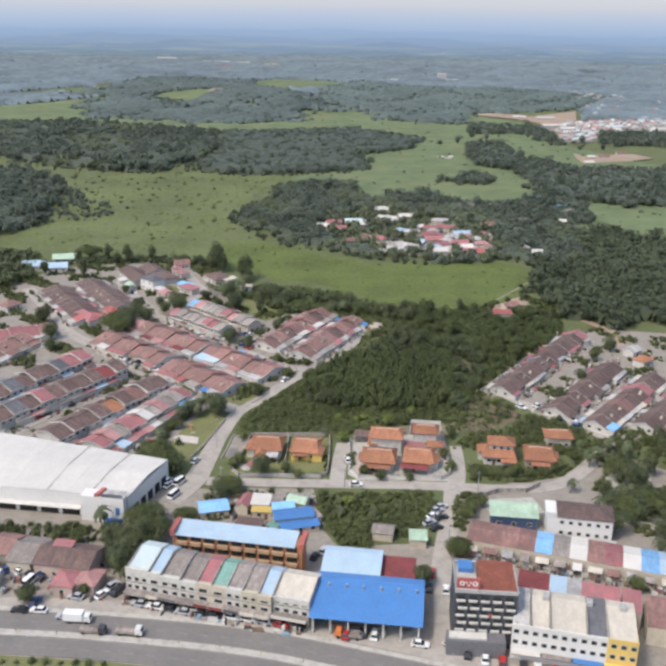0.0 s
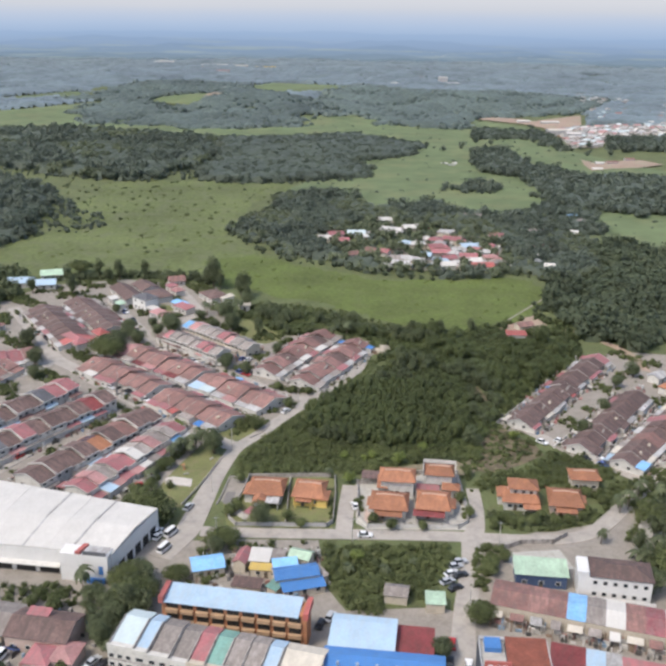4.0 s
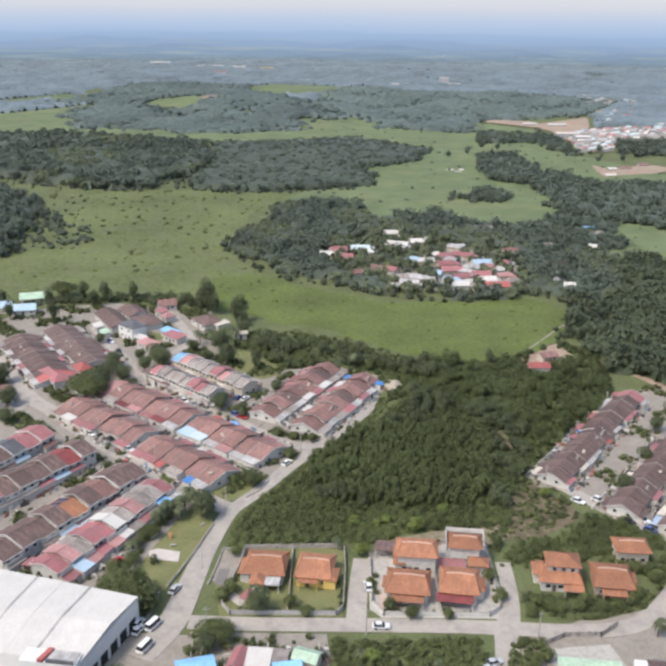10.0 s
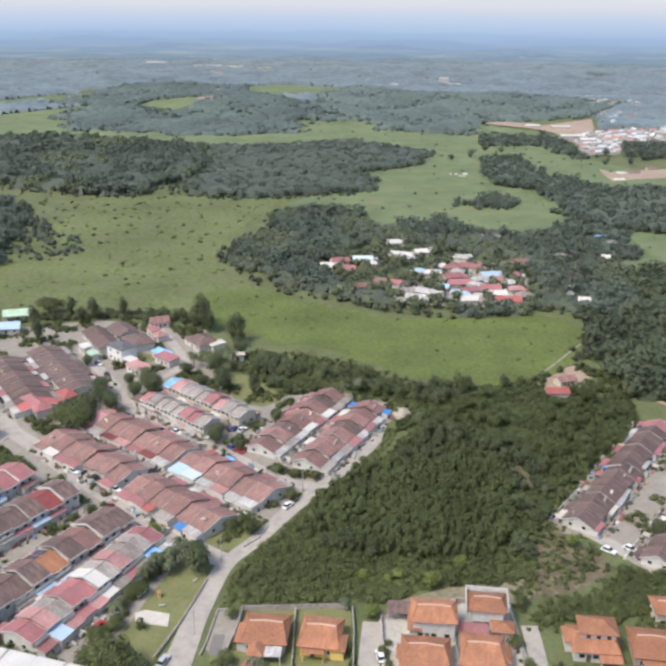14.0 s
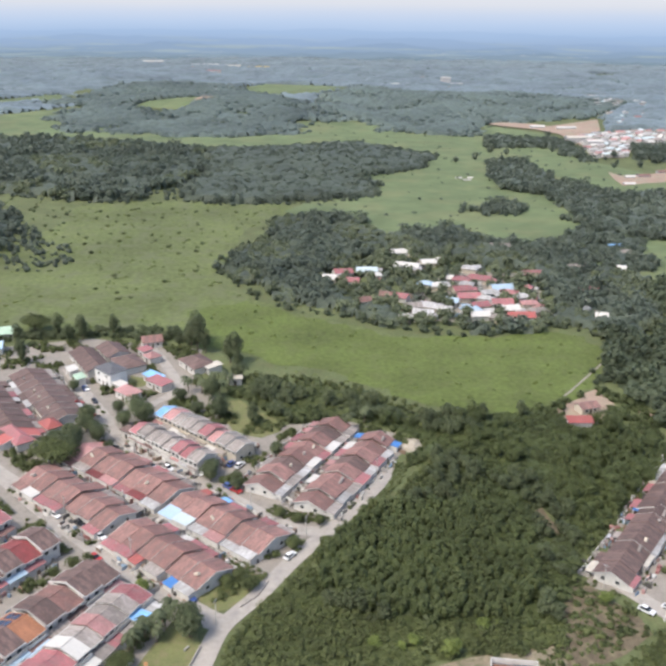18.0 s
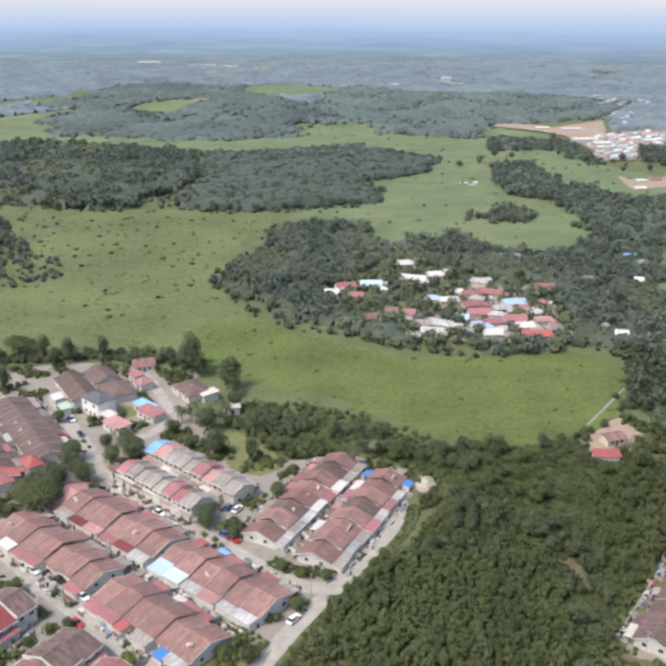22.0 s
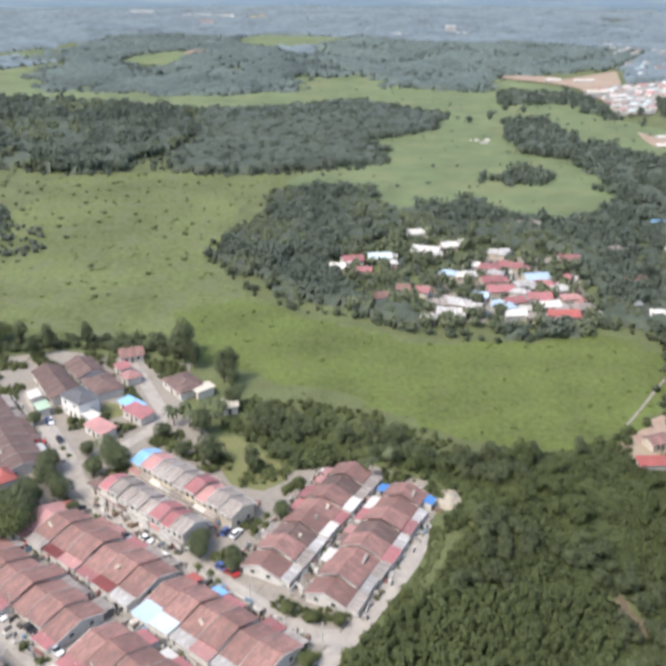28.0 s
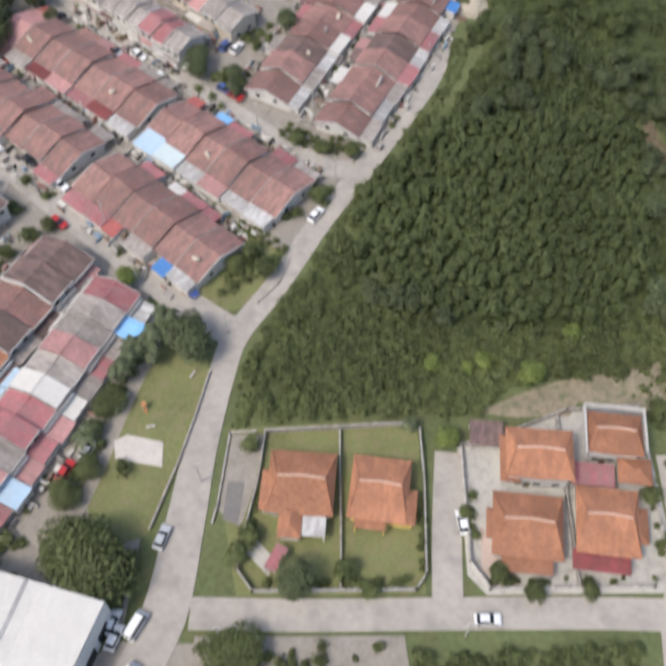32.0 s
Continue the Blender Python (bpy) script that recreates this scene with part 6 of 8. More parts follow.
def hotel():
    t = thing("hotel", 35.4, 172.6, 0, -4.0, "five-storey dark grey hotel with white window boxes", "hotel")
    t.scale = (1.03, 1.2, 1.0)
    dark = mat("hotel_dark_cladding", (0.06, 0.065, 0.075), 0.5, 0.2)
    g_ = Geo()
    g_.box(-6.8, 6.8, -4.6, 5.2, 0, 14.5)
    part("wall", g_, dark, t)
    g_ = Geo()
    g_.box(-8.2, 4.6, -7.6, -4.6, 0, 4.2)
    part("podium", g_, mat("podium_grey", (0.16, 0.16, 0.17), 0.6), t, "grey podium floors")
    g_ = Geo()
    g_.box(-7.6, 0.5, -7.0, -5.2, 4.2, 4.6)
    part("podium_awning", g_, WHITE, t)
    for fl in range(5):
        for k in range(5):
            xx = -5.4 + k * 2.6 + (0.5 if fl % 2 else 0)
            zz = 4.5 + fl * 1.95
            g_ = Geo()
            g_.box(xx - 1.0, xx + 0.9, -5.0, -4.6, zz, zz + 0.42)
            wb = part("window_box", g_, WHITE, t, "white window box")
            g_ = Geo()
            g_.box(xx - 0.9, xx + 0.8, -4.66, -4.6, zz + 0.42, zz + 1.5)
            part("pane", g_, GLASS, wb)
    g_ = Geo()
    g_.box(0.3, 1.8, -4.75, -4.6, 8.2, 9.1)
    part("red_box", g_, ROOFS["red"], t, "small red sign")
    g_ = Geo()
    g_.slab([(-1.6, -4.2, 14.7), (6.6, -4.2, 14.7), (6.6, 5.0, 15.5), (-1.6, 5.0, 15.5)], 0.12)
    part("roof", g_, mat("roof_rusty_sheet", (0.22, 0.075, 0.05), 0.7, 0.3, 0.4, 2.0, 0.3, stain=(0.12, 0.05, 0.04)), t, "rusty red metal roof")
    g_ = Geo()
    g_.box(-6.6, -1.8, -4.4, 5.0, 14.5, 14.75)
    part("roof_deck", g_, CONCRETE, t)
    g_ = Geo()
    for bx in ((-6.8, 6.8, -4.75, -4.5), (-6.8, 6.8, 5.0, 4.2), (-6.8, -6.6, -4.5, 5.0), (6.6, 6.8, -4.5, 5.0)):
        g_.box(*bx, 14.5, 15.4)
    part("parapet", g_, GREYWALL, t)
    g_ = Geo()
    g_.box(-5.8, -2.6, 1.4, 4.2, 14.75, 15.9)
    part("water_tank", g_, ROOFS["blue"], t, "blue roof tank")
    g_ = Geo()
    g_.box(-6.4, -1.4, -3.6, -3.3, 14.75, 17.4)
    sg = part("roof_sign", g_, ROOFS["red"], t, "red roof sign panel with white shapes")
    white = mat("sign_white", (0.8, 0.8, 0.8), 0.5, 0.03)
    for k in range(3):
        g_ = Geo()
        cx_ = -5.3 + k * 1.4
        for i in range(12):
            a0, a1 = math.tau * i / 12, math.tau * (i + 1) / 12
            if k == 1 and i not in (0, 1, 4, 5, 8, 9):
                continue
            ring = [(cx_ + q * math.cos(a), 16.1 + q * math.sin(a)) for q, a in ((0.34, a0), (0.6, a0), (0.6, a1), (0.34, a1))]
            g_.solid([(u, -3.6, v) for u, v in ring], [(u, -3.66, v) for u, v in ring])
        part("sign_shape", g_, white, sg)


hotel()


def shop_block():
    t = thing("shop_block", 55.2, 167.4, 0, -12.6, "three-storey white shop block with cream roofs and a yellow end", "building")
    H = 9.0
    g_ = Geo()
    g_.box(-13.4, 7.0, -6.8, 6.8, 0, H)
    part("wall", g_, CLEANWHITE, t)
    g_ = Geo()
    g_.box(7.0, 13.4, -6.85, 6.8, 0, H)
    part("yellow_wall", g_, YELLOWWALL, t, "yellow end bay")
    for x0, x1, c in ((-13.2, -9.9, "palegrey"), (-9.5, -5.6, "cream"), (-5.3, -1.6, "cream"), (-1.6, 2.4, "cream"), (2.9, 6.6, "slate"), (6.8, 10.0, "cream"), (10.0, 13.2, "cream")):
        g_ = Geo()
        g_.slab([(x0, -6.6, H + 0.1), (x1, -6.6, H + 0.1), (x1, 4.0, H + 1.0), (x0, 4.0, H + 1.0)], 0.12)
        g_.slab([(x0, 4.0, H + 1.0), (x1, 4.0, H + 1.0), (x1, 6.9, H + 0.5), (x0, 6.9, H + 0.5)], 0.12)
        part("roof", g_, ROOFS[c], t, f"{ROOF_WORDS[c]} roof strip")
    for x0 in (-9.85, -5.55, 2.45, 6.65):
        g_ = Geo()
        g_.box(x0, x0 + 0.2, -6.7, 6.8, H, H + 1.2)
        part("firewall", g_, PARTY, t)
    g_ = Geo()
    g_.box(-13.4, 7.0, -7.0, -6.75, H - 0.5, H + 0.4)
    part("parapet", g_, CLEANWHITE, t)
    g_ = Geo()
    g_.box(7.0, 13.4, -7.05, -6.8, H - 0.5, H + 0.4)
    part("parapet", g_, YELLOWWALL, t)
    for fl in range(3):
        for k in range(13):
            window(t, -12.5 + k * 2.08, -6.8 if k < 10 else -6.85, fl * 2.75 + 2.0, 1.35, 1.15, 0, -1)
    for k in range(3):
        g_ = Geo()
        xx = (-6.4, 3.2, 10.5)[k]
        g_.box(xx - 0.7, xx + 0.7, 2.4, 4.2, H + 0.7, H + 2.0)
        part("roof_tank", g_, GREYWALL, t)
    for k, c in enumerate(("white", "grey", "blue", "yellow")):
        g_ = Geo()
        x0 = -13.3 + k * 6.7
        g_.box(x0, x0 + 6.4, -8.4, -6.86, 2.5, 2.75)
        part("awning", g_, YELLOWWALL if c == "yellow" else ROOFS[c], t)


shop_block()
for k, (c, w_) in enumerate([("rust", 4.5), ("rust", 4.5), ("rust", 4.5), ("rust", 4.5), ("skyblue", 4.2), ("grey", 2.6), ("white", 4.6), ("rust", 4.6), ("crimson", 3.6), ("white", 4.4), ("skyblue", 4.0), ("lightblue", 5.0), ("grey", 5), ("rust", 5)]):
    m_ = pose(61.5, 203.2, 0, 0, 0, -16.8) @ Vector((-22.5 + k * 4.45, 0, 0))
    simple_house(m_.x, m_.y, -16.8, 4.4, 10.5, 3.6, c, CREAM, 0.9, "gable", f"low shop unit with a {ROOF_WORDS[c]} roof", "low shop units", 0.02, True, "shop_unit", "shop")
    m_ = pose(61.5, 203.2, 0, 0, 0, -16.8) @ Vector((-22.5 + k * 4.45, -7.2, 0))
    c2 = ["cream", "rust", "palegrey", "grey", "cream", "grey", "white"][k % 7]
    aw = thing("shop_awning", m_.x, m_.y, 0, -16.8, f"{ROOF_WORDS[c2]} lean-to awning before a shop unit", "awning")
    aw.scale = (0.55 + (k * 37 % 10) * 0.045, 0.6 + (k * 53 % 10) * 0.04, 1.0)
    g_ = Geo()
    g_.slab([(-1.9, -1.4, 2.4), (1.9, -1.4, 2.4), (1.9, 1.6, 2.9), (-1.9, 1.6, 2.9)], 0.08)
    part("sheet", g_, ROOFS[c2], aw)
    for sx in (-1, 1):
        g_ = Geo()
        g_.tube((sx * 1.7, -1.2, 0), (sx * 1.7, -1.2, 2.4), 0.06, 0.06, 6)
        part("post", g_, METAL, aw)
for c, x_, y_, w_, d_ in (("maroon", 49.8, 184.4, 7.4, 8), ("lightblue", 55.4, 182.8, 3.9, 8), ("palegrey", 59.0, 181.9, 3.4, 8), ("crimson", 65.0, 180.0, 8.8, 7), ("crimson", 71.8, 177.8, 4.2, 8), ("rust", 77.6, 173.4, 7.0, 11), ("grey", 84.5, 172.5, 6, 9)):
    simple_house(x_, y_, -15, w_, d_, 5.0, c, CREAM, 0.8, "lean", f"back annexe with a {ROOF_WORDS[c]} roof", "back annexes", 0.1, False, "annexe", "annexe")


def white_block():
    t = thing("white_block", 68.4, 215.4, 0, -10, "white two-storey block with a dark brown hipped roof", "building")
    g_ = Geo()
    g_.box(-8.5, 9, -4, 4, 0, 7)
    part("wall", g_, CLEANWHITE, t)
    g_ = Geo()
    hip_roof(g_, -5.5, 9, -4, 4, 7, 1.3, 0.4)
    part("roof", g_, ROOFS["brown"], t)
    g_ = Geo()
    g_.box(-9, -6.2, -4.2, 2.2, 7.0, 8.0)
    part("stair_tower", g_, CLEANWHITE, t)
    g_ = Geo()
    g_.box(-9.5, 10, -6.2, -5.9, 0, 2.2)
    part("yard_wall", g_, CLEANWHITE, t)
    for fl in range(2):
        for k in range(6):
            window(t, -4.5 + k * 2.4, -4, fl * 3.2 + 2.0, 1.2, 1.1, 0, -1)


white_block()
simple_house(51.6, 220.0, -6, 12.6, 6.4, 3.9, "palegreen", mat("dark_blue_wall", (0.06, 0.09, 0.16), 0.7), 0.7, "lean", "store with a pale green metal roof and dark blue wall", name="store", category="store")
simple_house(72, 222.5, -9, 10, 4, 3.2, "grey", CREAM, 0.8, "gable", "low grey-roofed shed behind the white block", name="shed", category="shed")

# sheds and stalls north of the orange block
for x_, y_, yaw_, w_, d_, h_, c, kd in ((-33.5, 222, 15, 8, 6, 2.8, "skyblue", "gable"), (-24.6, 224.5, 75, 6, 3.2, 3.2, "crimson", "gable"), (-20.0, 224.5, -5, 5, 5.2, 3.4, "white", "lean"), (-15.8, 225, -8, 4, 4, 3.2, "grey", "lean"),
                                        (-18.2, 220.3, -4, 8, 2.2, 2.6, "yellow", "lean"), (-9.5, 226, -20, 5.5, 4, 3, "palegreen", "gable"), (-10.6, 217.4, 14, 11, 5, 3.6, "blue", "gable"), (-8.6, 213.6, 16, 10.5, 3.2, 2.3, "blue", "lean"), (-14.6, 214.6, 60, 7, 2.6, 2.4, "green", "lean"), (-4.8, 219.2, -60, 5, 2.4, 2.2, "grey", "lean"),
                                        (-13.5, 221.5, 10, 6, 3, 3.2, "skyblue", "lean"), (-22.5, 214.3, -10, 7, 3.4, 2.2, "brown", "lean"), (23.7, 208.2, -3, 4.4, 4.2, 2.8, "palegreen", "lean"), (14.5, 211.4, -10, 5.5, 4.5, 2.8, "grey", "gable")):
    simple_house(x_, y_, yaw_, w_, d_, h_, c, CREAM, 1.0 if kd == "gable" else 0.5, kd, f"small {ROOF_WORDS[c]}-roofed shed or stall", "", 0.3, w_ > 7.5, "shed", "shed")
# old houses west of the shophouses
for x_, y_, yaw_, w_, d_, h_, c, kd in ((-66.8, 194.8, -9, 14.6, 10, 4.2, "brown", "gable"), (-68.6, 196.3, -9, 4.6, 3.4, 5.4, "crimson", "lean"), (-65, 186, -10, 5.5, 6, 3.2, "crimson", "hip"), (-59.8, 187, -10, 5.5, 6.5, 3.2, "pink", "hip"), (-77.8, 197.5, -12, 6.4, 11, 3.8, "grey", "gable"),
                                        (-84.6, 200, -12, 6.6, 9, 3.8, "rust", "gable"), (-90, 192, -10, 9, 5, 3, "lightblue", "lean"), (-84.5, 187, -8, 4, 4, 2.8, "white", "lean"), (-97, 200, -10, 8, 10, 3.8, "grey", "gable")):
    simple_house(x_, y_, yaw_, w_, d_, h_, c, PEACH if c in ("crimson", "pink", "brown") else CREAM, 1.8 if d_ > 8 else 1.0, kd, f"old single-storey house with a {ROOF_WORDS[c]} roof", "", 0.4, h_ < 5, "old_house", "house")

# upper end of the estate
simple_house(-92, 433.9, -43, 10.2, 7.4, 6.2, "slate", CLEANWHITE, 1.5, "hip", "white two-storey villa with a dark hipped roof")
simple_house(-88.6, 428.4, -43, 8.5, 3.2, 2.9, "white", WHITE, 0.3, "lean", "white carport beside the villa", wins=False, name="carport", category="carport")
for x_, y_, yaw_, w_, d_, c, kd in ((-107.5, 455.8, -58, 12, 9.5, "brown", "gable"), (-101.2, 445.4, -58, 11.6, 9.5, "brown", "gable"), (-97.4, 461.4, -56, 13.5, 9.5, "brown", "gable"), (-88.6, 449, -56, 13.5, 9.5, "brown", "hip"), (-84, 474, 20, 8, 6, "rust", "gable"), (-84.5, 462.5, -50, 5, 4, "crimson", "lean"), (-80.3, 455.5, -50, 5, 5, "pink", "hip"),
                                    (-75.8, 434.6, -42, 8.5, 3.6, "skyblue", "lean"), (-72.9, 429.4, -42, 9.4, 5.0, "crimson", "lean"), (-82.5, 419.6, -42, 9, 5, "pink", "lean"), (-61.3, 449.6, -54, 13, 9.5, "brown", "hip"), (-54.5, 445.5, -54, 4, 6, "cream", "lean"), (-44.6, 434, 10, 5, 4, "cream", "lean"), (-109, 441, -58, 5, 3, "white", "lean"), (-104, 433, -58, 5, 3, "palegreen", "lean"),
                                    (-163, 468, 10, 12, 9, "lightblue", "gable"), (-151, 483, 15, 12, 8, "palegreen", "gable"), (-150, 465, 12, 11, 8, "lightblue", "gable"), (-153, 399, 60, 8, 7, "rust", "hip"), (-112, 384, -50, 15, 6, "crimson", "hip"), (-103, 392, -50, 7, 5, "red", "hip"), (-75, 388, -40, 5, 4, "brown", "hip")):
    simple_house(x_, y_, yaw_, w_, d_, 3.0, c, WHITE, 1.8 if kd != "lean" else 0.5, kd, f"estate house with a {ROOF_WORDS[c]} roof")

# the village in the wood
VILLAGE_WEST = [(33, 624, "white", 11), (35, 595, "white", 13), (47, 602, "white", 8), (55, 606, "white", 5), (69, 590, "palegrey", 9), (101, 581, "crimson", 10), (129, 595, "grey", 9), (94, 639, "grey", 11), (-1, 581, "crimson", 10), (-8, 570, "white", 7), (12, 585, "paleblue", 10), (4, 565, "crimson", 6), (17, 575, "white", 5), (28, 538, "crimson", 6), (9, 532, "rust", 6), (20, 541, "rust", 5), (42, 560, "lightblue", 7), (49, 558, "white", 9), (61, 569, "crimson", 9), (63, 560, "palegrey", 7), (72, 571, "crimson", 11), (80, 555, "lightblue", 11), (59, 552, "crimson", 9), (61, 540, "crimson", 11)]
VILLAGE_EAST = [(52, 532, "lightblue", 6), (73, 546, "palegrey", 8), (69, 536, "palegrey", 7), (64, 526, "crimson", 9), (76, 531, "crimson", 9), (77, 521, "white", 10), (82, 546, "crimson", 8), (87, 540, "palegrey", 8), (89, 529, "pink", 8), (81, 511, "red", 12), (91, 518, "grey", 8), (59, 519, "lightblue", 9), (62, 512, "white", 9), (68, 516, "palegrey", 6), (70, 508, "grey", 6), (36, 514, "palegrey", 9), (32, 524, "grey", 8), (41, 524, "palegrey", 9), (27, 508, "white", 5), (47, 519, "palegrey", 6), (123, 552, "crimson", 10), (118, 533, "white", 4), (114, 521, "white", 4), (119, 511, "white", 5), (165, 640, "skyblue", 9), (167, 626, "grey", 7), (153, 592, "white", 4), (93, 555, "crimson", 5), (55, 571, "white", 4)]
VILLAGE = VILLAGE_WEST + VILLAGE_EAST
r_k = random.Random(77)
for x_, y_, c, w_ in VILLAGE:
    simple_house(x_, y_, r_k.uniform(-30, 20), w_ * r_k.uniform(0.9, 1.1), w_ * r_k.uniform(0.6, 0.8), 2.8, c, r_k.choice([WHITE, CREAM]), 1.4, r_k.choice(["gable", "gable", "hip"]), f"village house with a {ROOF_WORDS[c]} roof among trees", "village houses", 0.6, False)
    if w_ > 7:
        c2 = r_k.choice(["palegrey", "rust", "grey", c])
        a_ = r_k.uniform(0, math.tau)
        simple_house(x_ + math.cos(a_) * w_ * 0.62, y_ + math.sin(a_) * w_ * 0.55, r_k.uniform(-30, 20), w_ * 0.45, w_ * 0.4, 2.3, c2, CREAM, 0.6, "lean", f"small village outbuilding with a {ROOF_WORDS[c2]} roof", "village houses", 0.3, False)
r_v = random.Random(91)
VILLAGE_CLUTTER = [(v[0] + r_v.uniform(-1, 1) * (v[3] * 0.5 + 3), v[1] + r_v.uniform(-1, 1) * (v[3] * 0.5 + 3), r_v.uniform(0, 90)) for v in VILLAGE for _ in range(6)]
FOOT = np.array([(v[0], v[1], v[3]) for v in VILLAGE])
vp = scatter(KAMPUNG, 4.6, 41, 0.5, 0.85)
vp = vp[np.array([np.min(np.hypot(FOOT[:, 0] - x, FOOT[:, 1] - y) - FOOT[:, 2] * 0.55) > 1.2 for x, y in vp])]
grove("village_trees", vp[::2], T_FAR, LEAF_PALE, "fruit trees and palms among the village houses", 41, 0.4, 1.0)
grove("village_shrubs", vp[1::2], T_SHRUB, LEAF_MIDFAR_HAZED, "shrubs among the village houses", 43, 0.6, 1.5)
patch("village_yards", [(30, 560), (60, 590), (96, 590), (100, 550), (94, 516), (60, 506), (30, 512)], 0.2, YARD, "bare sandy yards between village houses", "ground", 0, 2.0)
simple_house(79, 398, 0, 8, 3.5, 2.8, "red", WHITE, 0.8, "lean", "long red-roofed shed at the edge of the scrub", wins=False, name="shed", category="shed")
simple_house(85, 411, 20, 7, 5, 2.8, "rust", CREAM, 1.0, "gable", "shack at the edge of the wood", name="shed", category="shed")
simple_house(126, 352, 40, 6, 5, 3, "palegrey", WHITE, 1.0, "gable", "pale house near the laterite track")
simple_house(127, 341, 40, 7, 5, 3, "terracotta", WHITE, 1.2, "hip", "orange-roofed house near the laterite track")
simple_house(185, 488, 0, 9, 6, 3, "white", WHITE, 1.0, "gable", "white-roofed house in the wood")
simple_house(224, 736, 0, 9, 6, 3, "white", WHITE, 1.0, "gable", "white-roofed house in the wood")

# the far township and hamlets
r_t = random.Random(5)
for poly_, step_, keep_, seed_ in ((TOWNSHIP, 11.5, 0.9, 71), (TOWNSHIP_BACK, 22, 0.8, 72)):
    for x_, y_ in scatter(poly_, step_, seed_, 0.25, keep_):
        c = r_t.choice(["white", "palegrey", "palegrey", "palegrey", "grey", "grey", "pink", "paleblue"])
        simple_house(x_, y_, r_t.choice((12, 12, 102)) + r_t.uniform(-5, 5), r_t.uniform(6, 9.5), r_t.uniform(5, 6.5), r_t.choice((2.8, 3.6)), c, WHITE, 1.3, "gable", f"distant pale house with a {ROOF_WORDS[c]} roof", "far township houses", 0.4, False)
for x_, y_, w_, d_, h_, c in ((202, 1800, 22, 16, 20, "white"), (215, 1780, 40, 14, 7, "white"), (120, 1780, 46, 14, 6, "white"), (165, 1770, 30, 12, 6, "pink"), (-408, 2230, 60, 20, 9, "white"), (-302, 2080, 56, 20, 8, "pink"), (-285, 2190, 80, 18, 8, "white"), (-243, 1980, 46, 16, 8, "pink"), (-214, 2090, 44, 18, 12, "cream"), (-160, 2110, 60, 16, 7, "yellow"), (-57, 2200, 44, 16, 9, "white"), (-205, 1640, 26, 9, 5, "palegrey"), (255, 1090, 26, 20, 11, "cream"), (268, 1062, 22, 18, 11, "white"), (240, 1205, 22, 9, 5, "white"), (272, 1195, 30, 9, 5, "white"), (262, 885, 14, 9, 4, "rust"), (248, 878, 10, 8, 4, "white"), (285, 905, 12, 9, 4, "rust"), (238, 848, 12, 5, 3, "white"), (100, 866, 7, 4, 1.5, "white"), (106, 858, 8, 4, 1.5, "palegrey"), (110, 868, 5, 4, 1.5, "white")):
    simple_house(x_, y_, 5, w_ * 0.75, d_ * 0.7, h_ * 0.6, c, GREYWALL, 1.0, "gable", f"distant long building with a {ROOF_WORDS[c]} roof", "far buildings", 0.4, False, "far_building", "building")

# ---- trees that stand singly ----
def tree_kind(name, seed, rx, rz, leaf, n, material, trunk, label):
    """One tree: tapered trunk, limbs and a leafy crown; copied wherever its kind stands."""
    t = thing(name, 0, 0, 0, 0, label, "tree", "")
    r = random.Random(seed)
    g_ = Geo()
    g_.tube((0, 0, -0.1), (0.1, 0.05, trunk), 0.28 * rx / 3, 0.18 * rx / 3, 8)
    part("trunk", g_, BARK, t)
    for k in range(4):
        a = math.tau * k / 4 + r.uniform(-0.4, 0.4)
        g_ = Geo()
        g_.tube((0.1, 0.05, trunk * 0.85), (math.cos(a) * rx * 0.5, math.sin(a) * rx * 0.5, trunk + rz * r.uniform(0.35, 0.6)), 0.14 * rx / 3, 0.05, 6)
        part("limb", g_, BARK, t)
    v, f = tree_arrays(seed, n, rx, rz, leaf, 7, 0.1)
    v[:, 2] += trunk * 0.75
    part("crown", fast_mesh("crown", v, f, material), material, t)
    return t


def palm_kind(seed, h, label):
    t = thing("palm_tree", 0, 0, 0, 0, label, "palm", "")
    r = random.Random(seed)
    g_ = Geo()
    g_.tube((0, 0, -0.1), (0.2, 0.1, h * 0.5), 0.22, 0.17, 7)
    g_.tube((0.2, 0.1, h * 0.5), (0.3, 0.25, h), 0.17, 0.13, 7)
    part("trunk", g_, BARK, t)
    g_ = Geo()
    for k in range(10):
        u = k / 9
        L = 2.9
        s = lambda q: (q * L, 0.0, 0.75 * q * L * (1 - q) * 1.6 - 0.9 * q * q * L * 0.55)
        a, b = s(u * 0.95), s(min(1, u * 0.95 + 0.13))
        wd = 0.55 * math.sin(math.pi * min(1, 0.15 + u * 0.85)) + 0.06
        for sy in (-1, 1):
            q = [a, b, (b[0] + 0.25, sy * wd, b[2] - 0.22), (a[0] + 0.2, sy * wd, a[2] - 0.2)]
            g_.poly(q if sy > 0 else q[::-1])
    me = g_.mesh("frond")
    me.materials.append(LEAF_PALM)
    for k in range(11):
        ob = part("frond", me, LEAF_PALM, t)
        ob.matrix_basis = pose(0.3, 0.25, h - 0.05, 0, r.uniform(-35, 28), k * 32.7 + r.uniform(-8, 8))
    return t


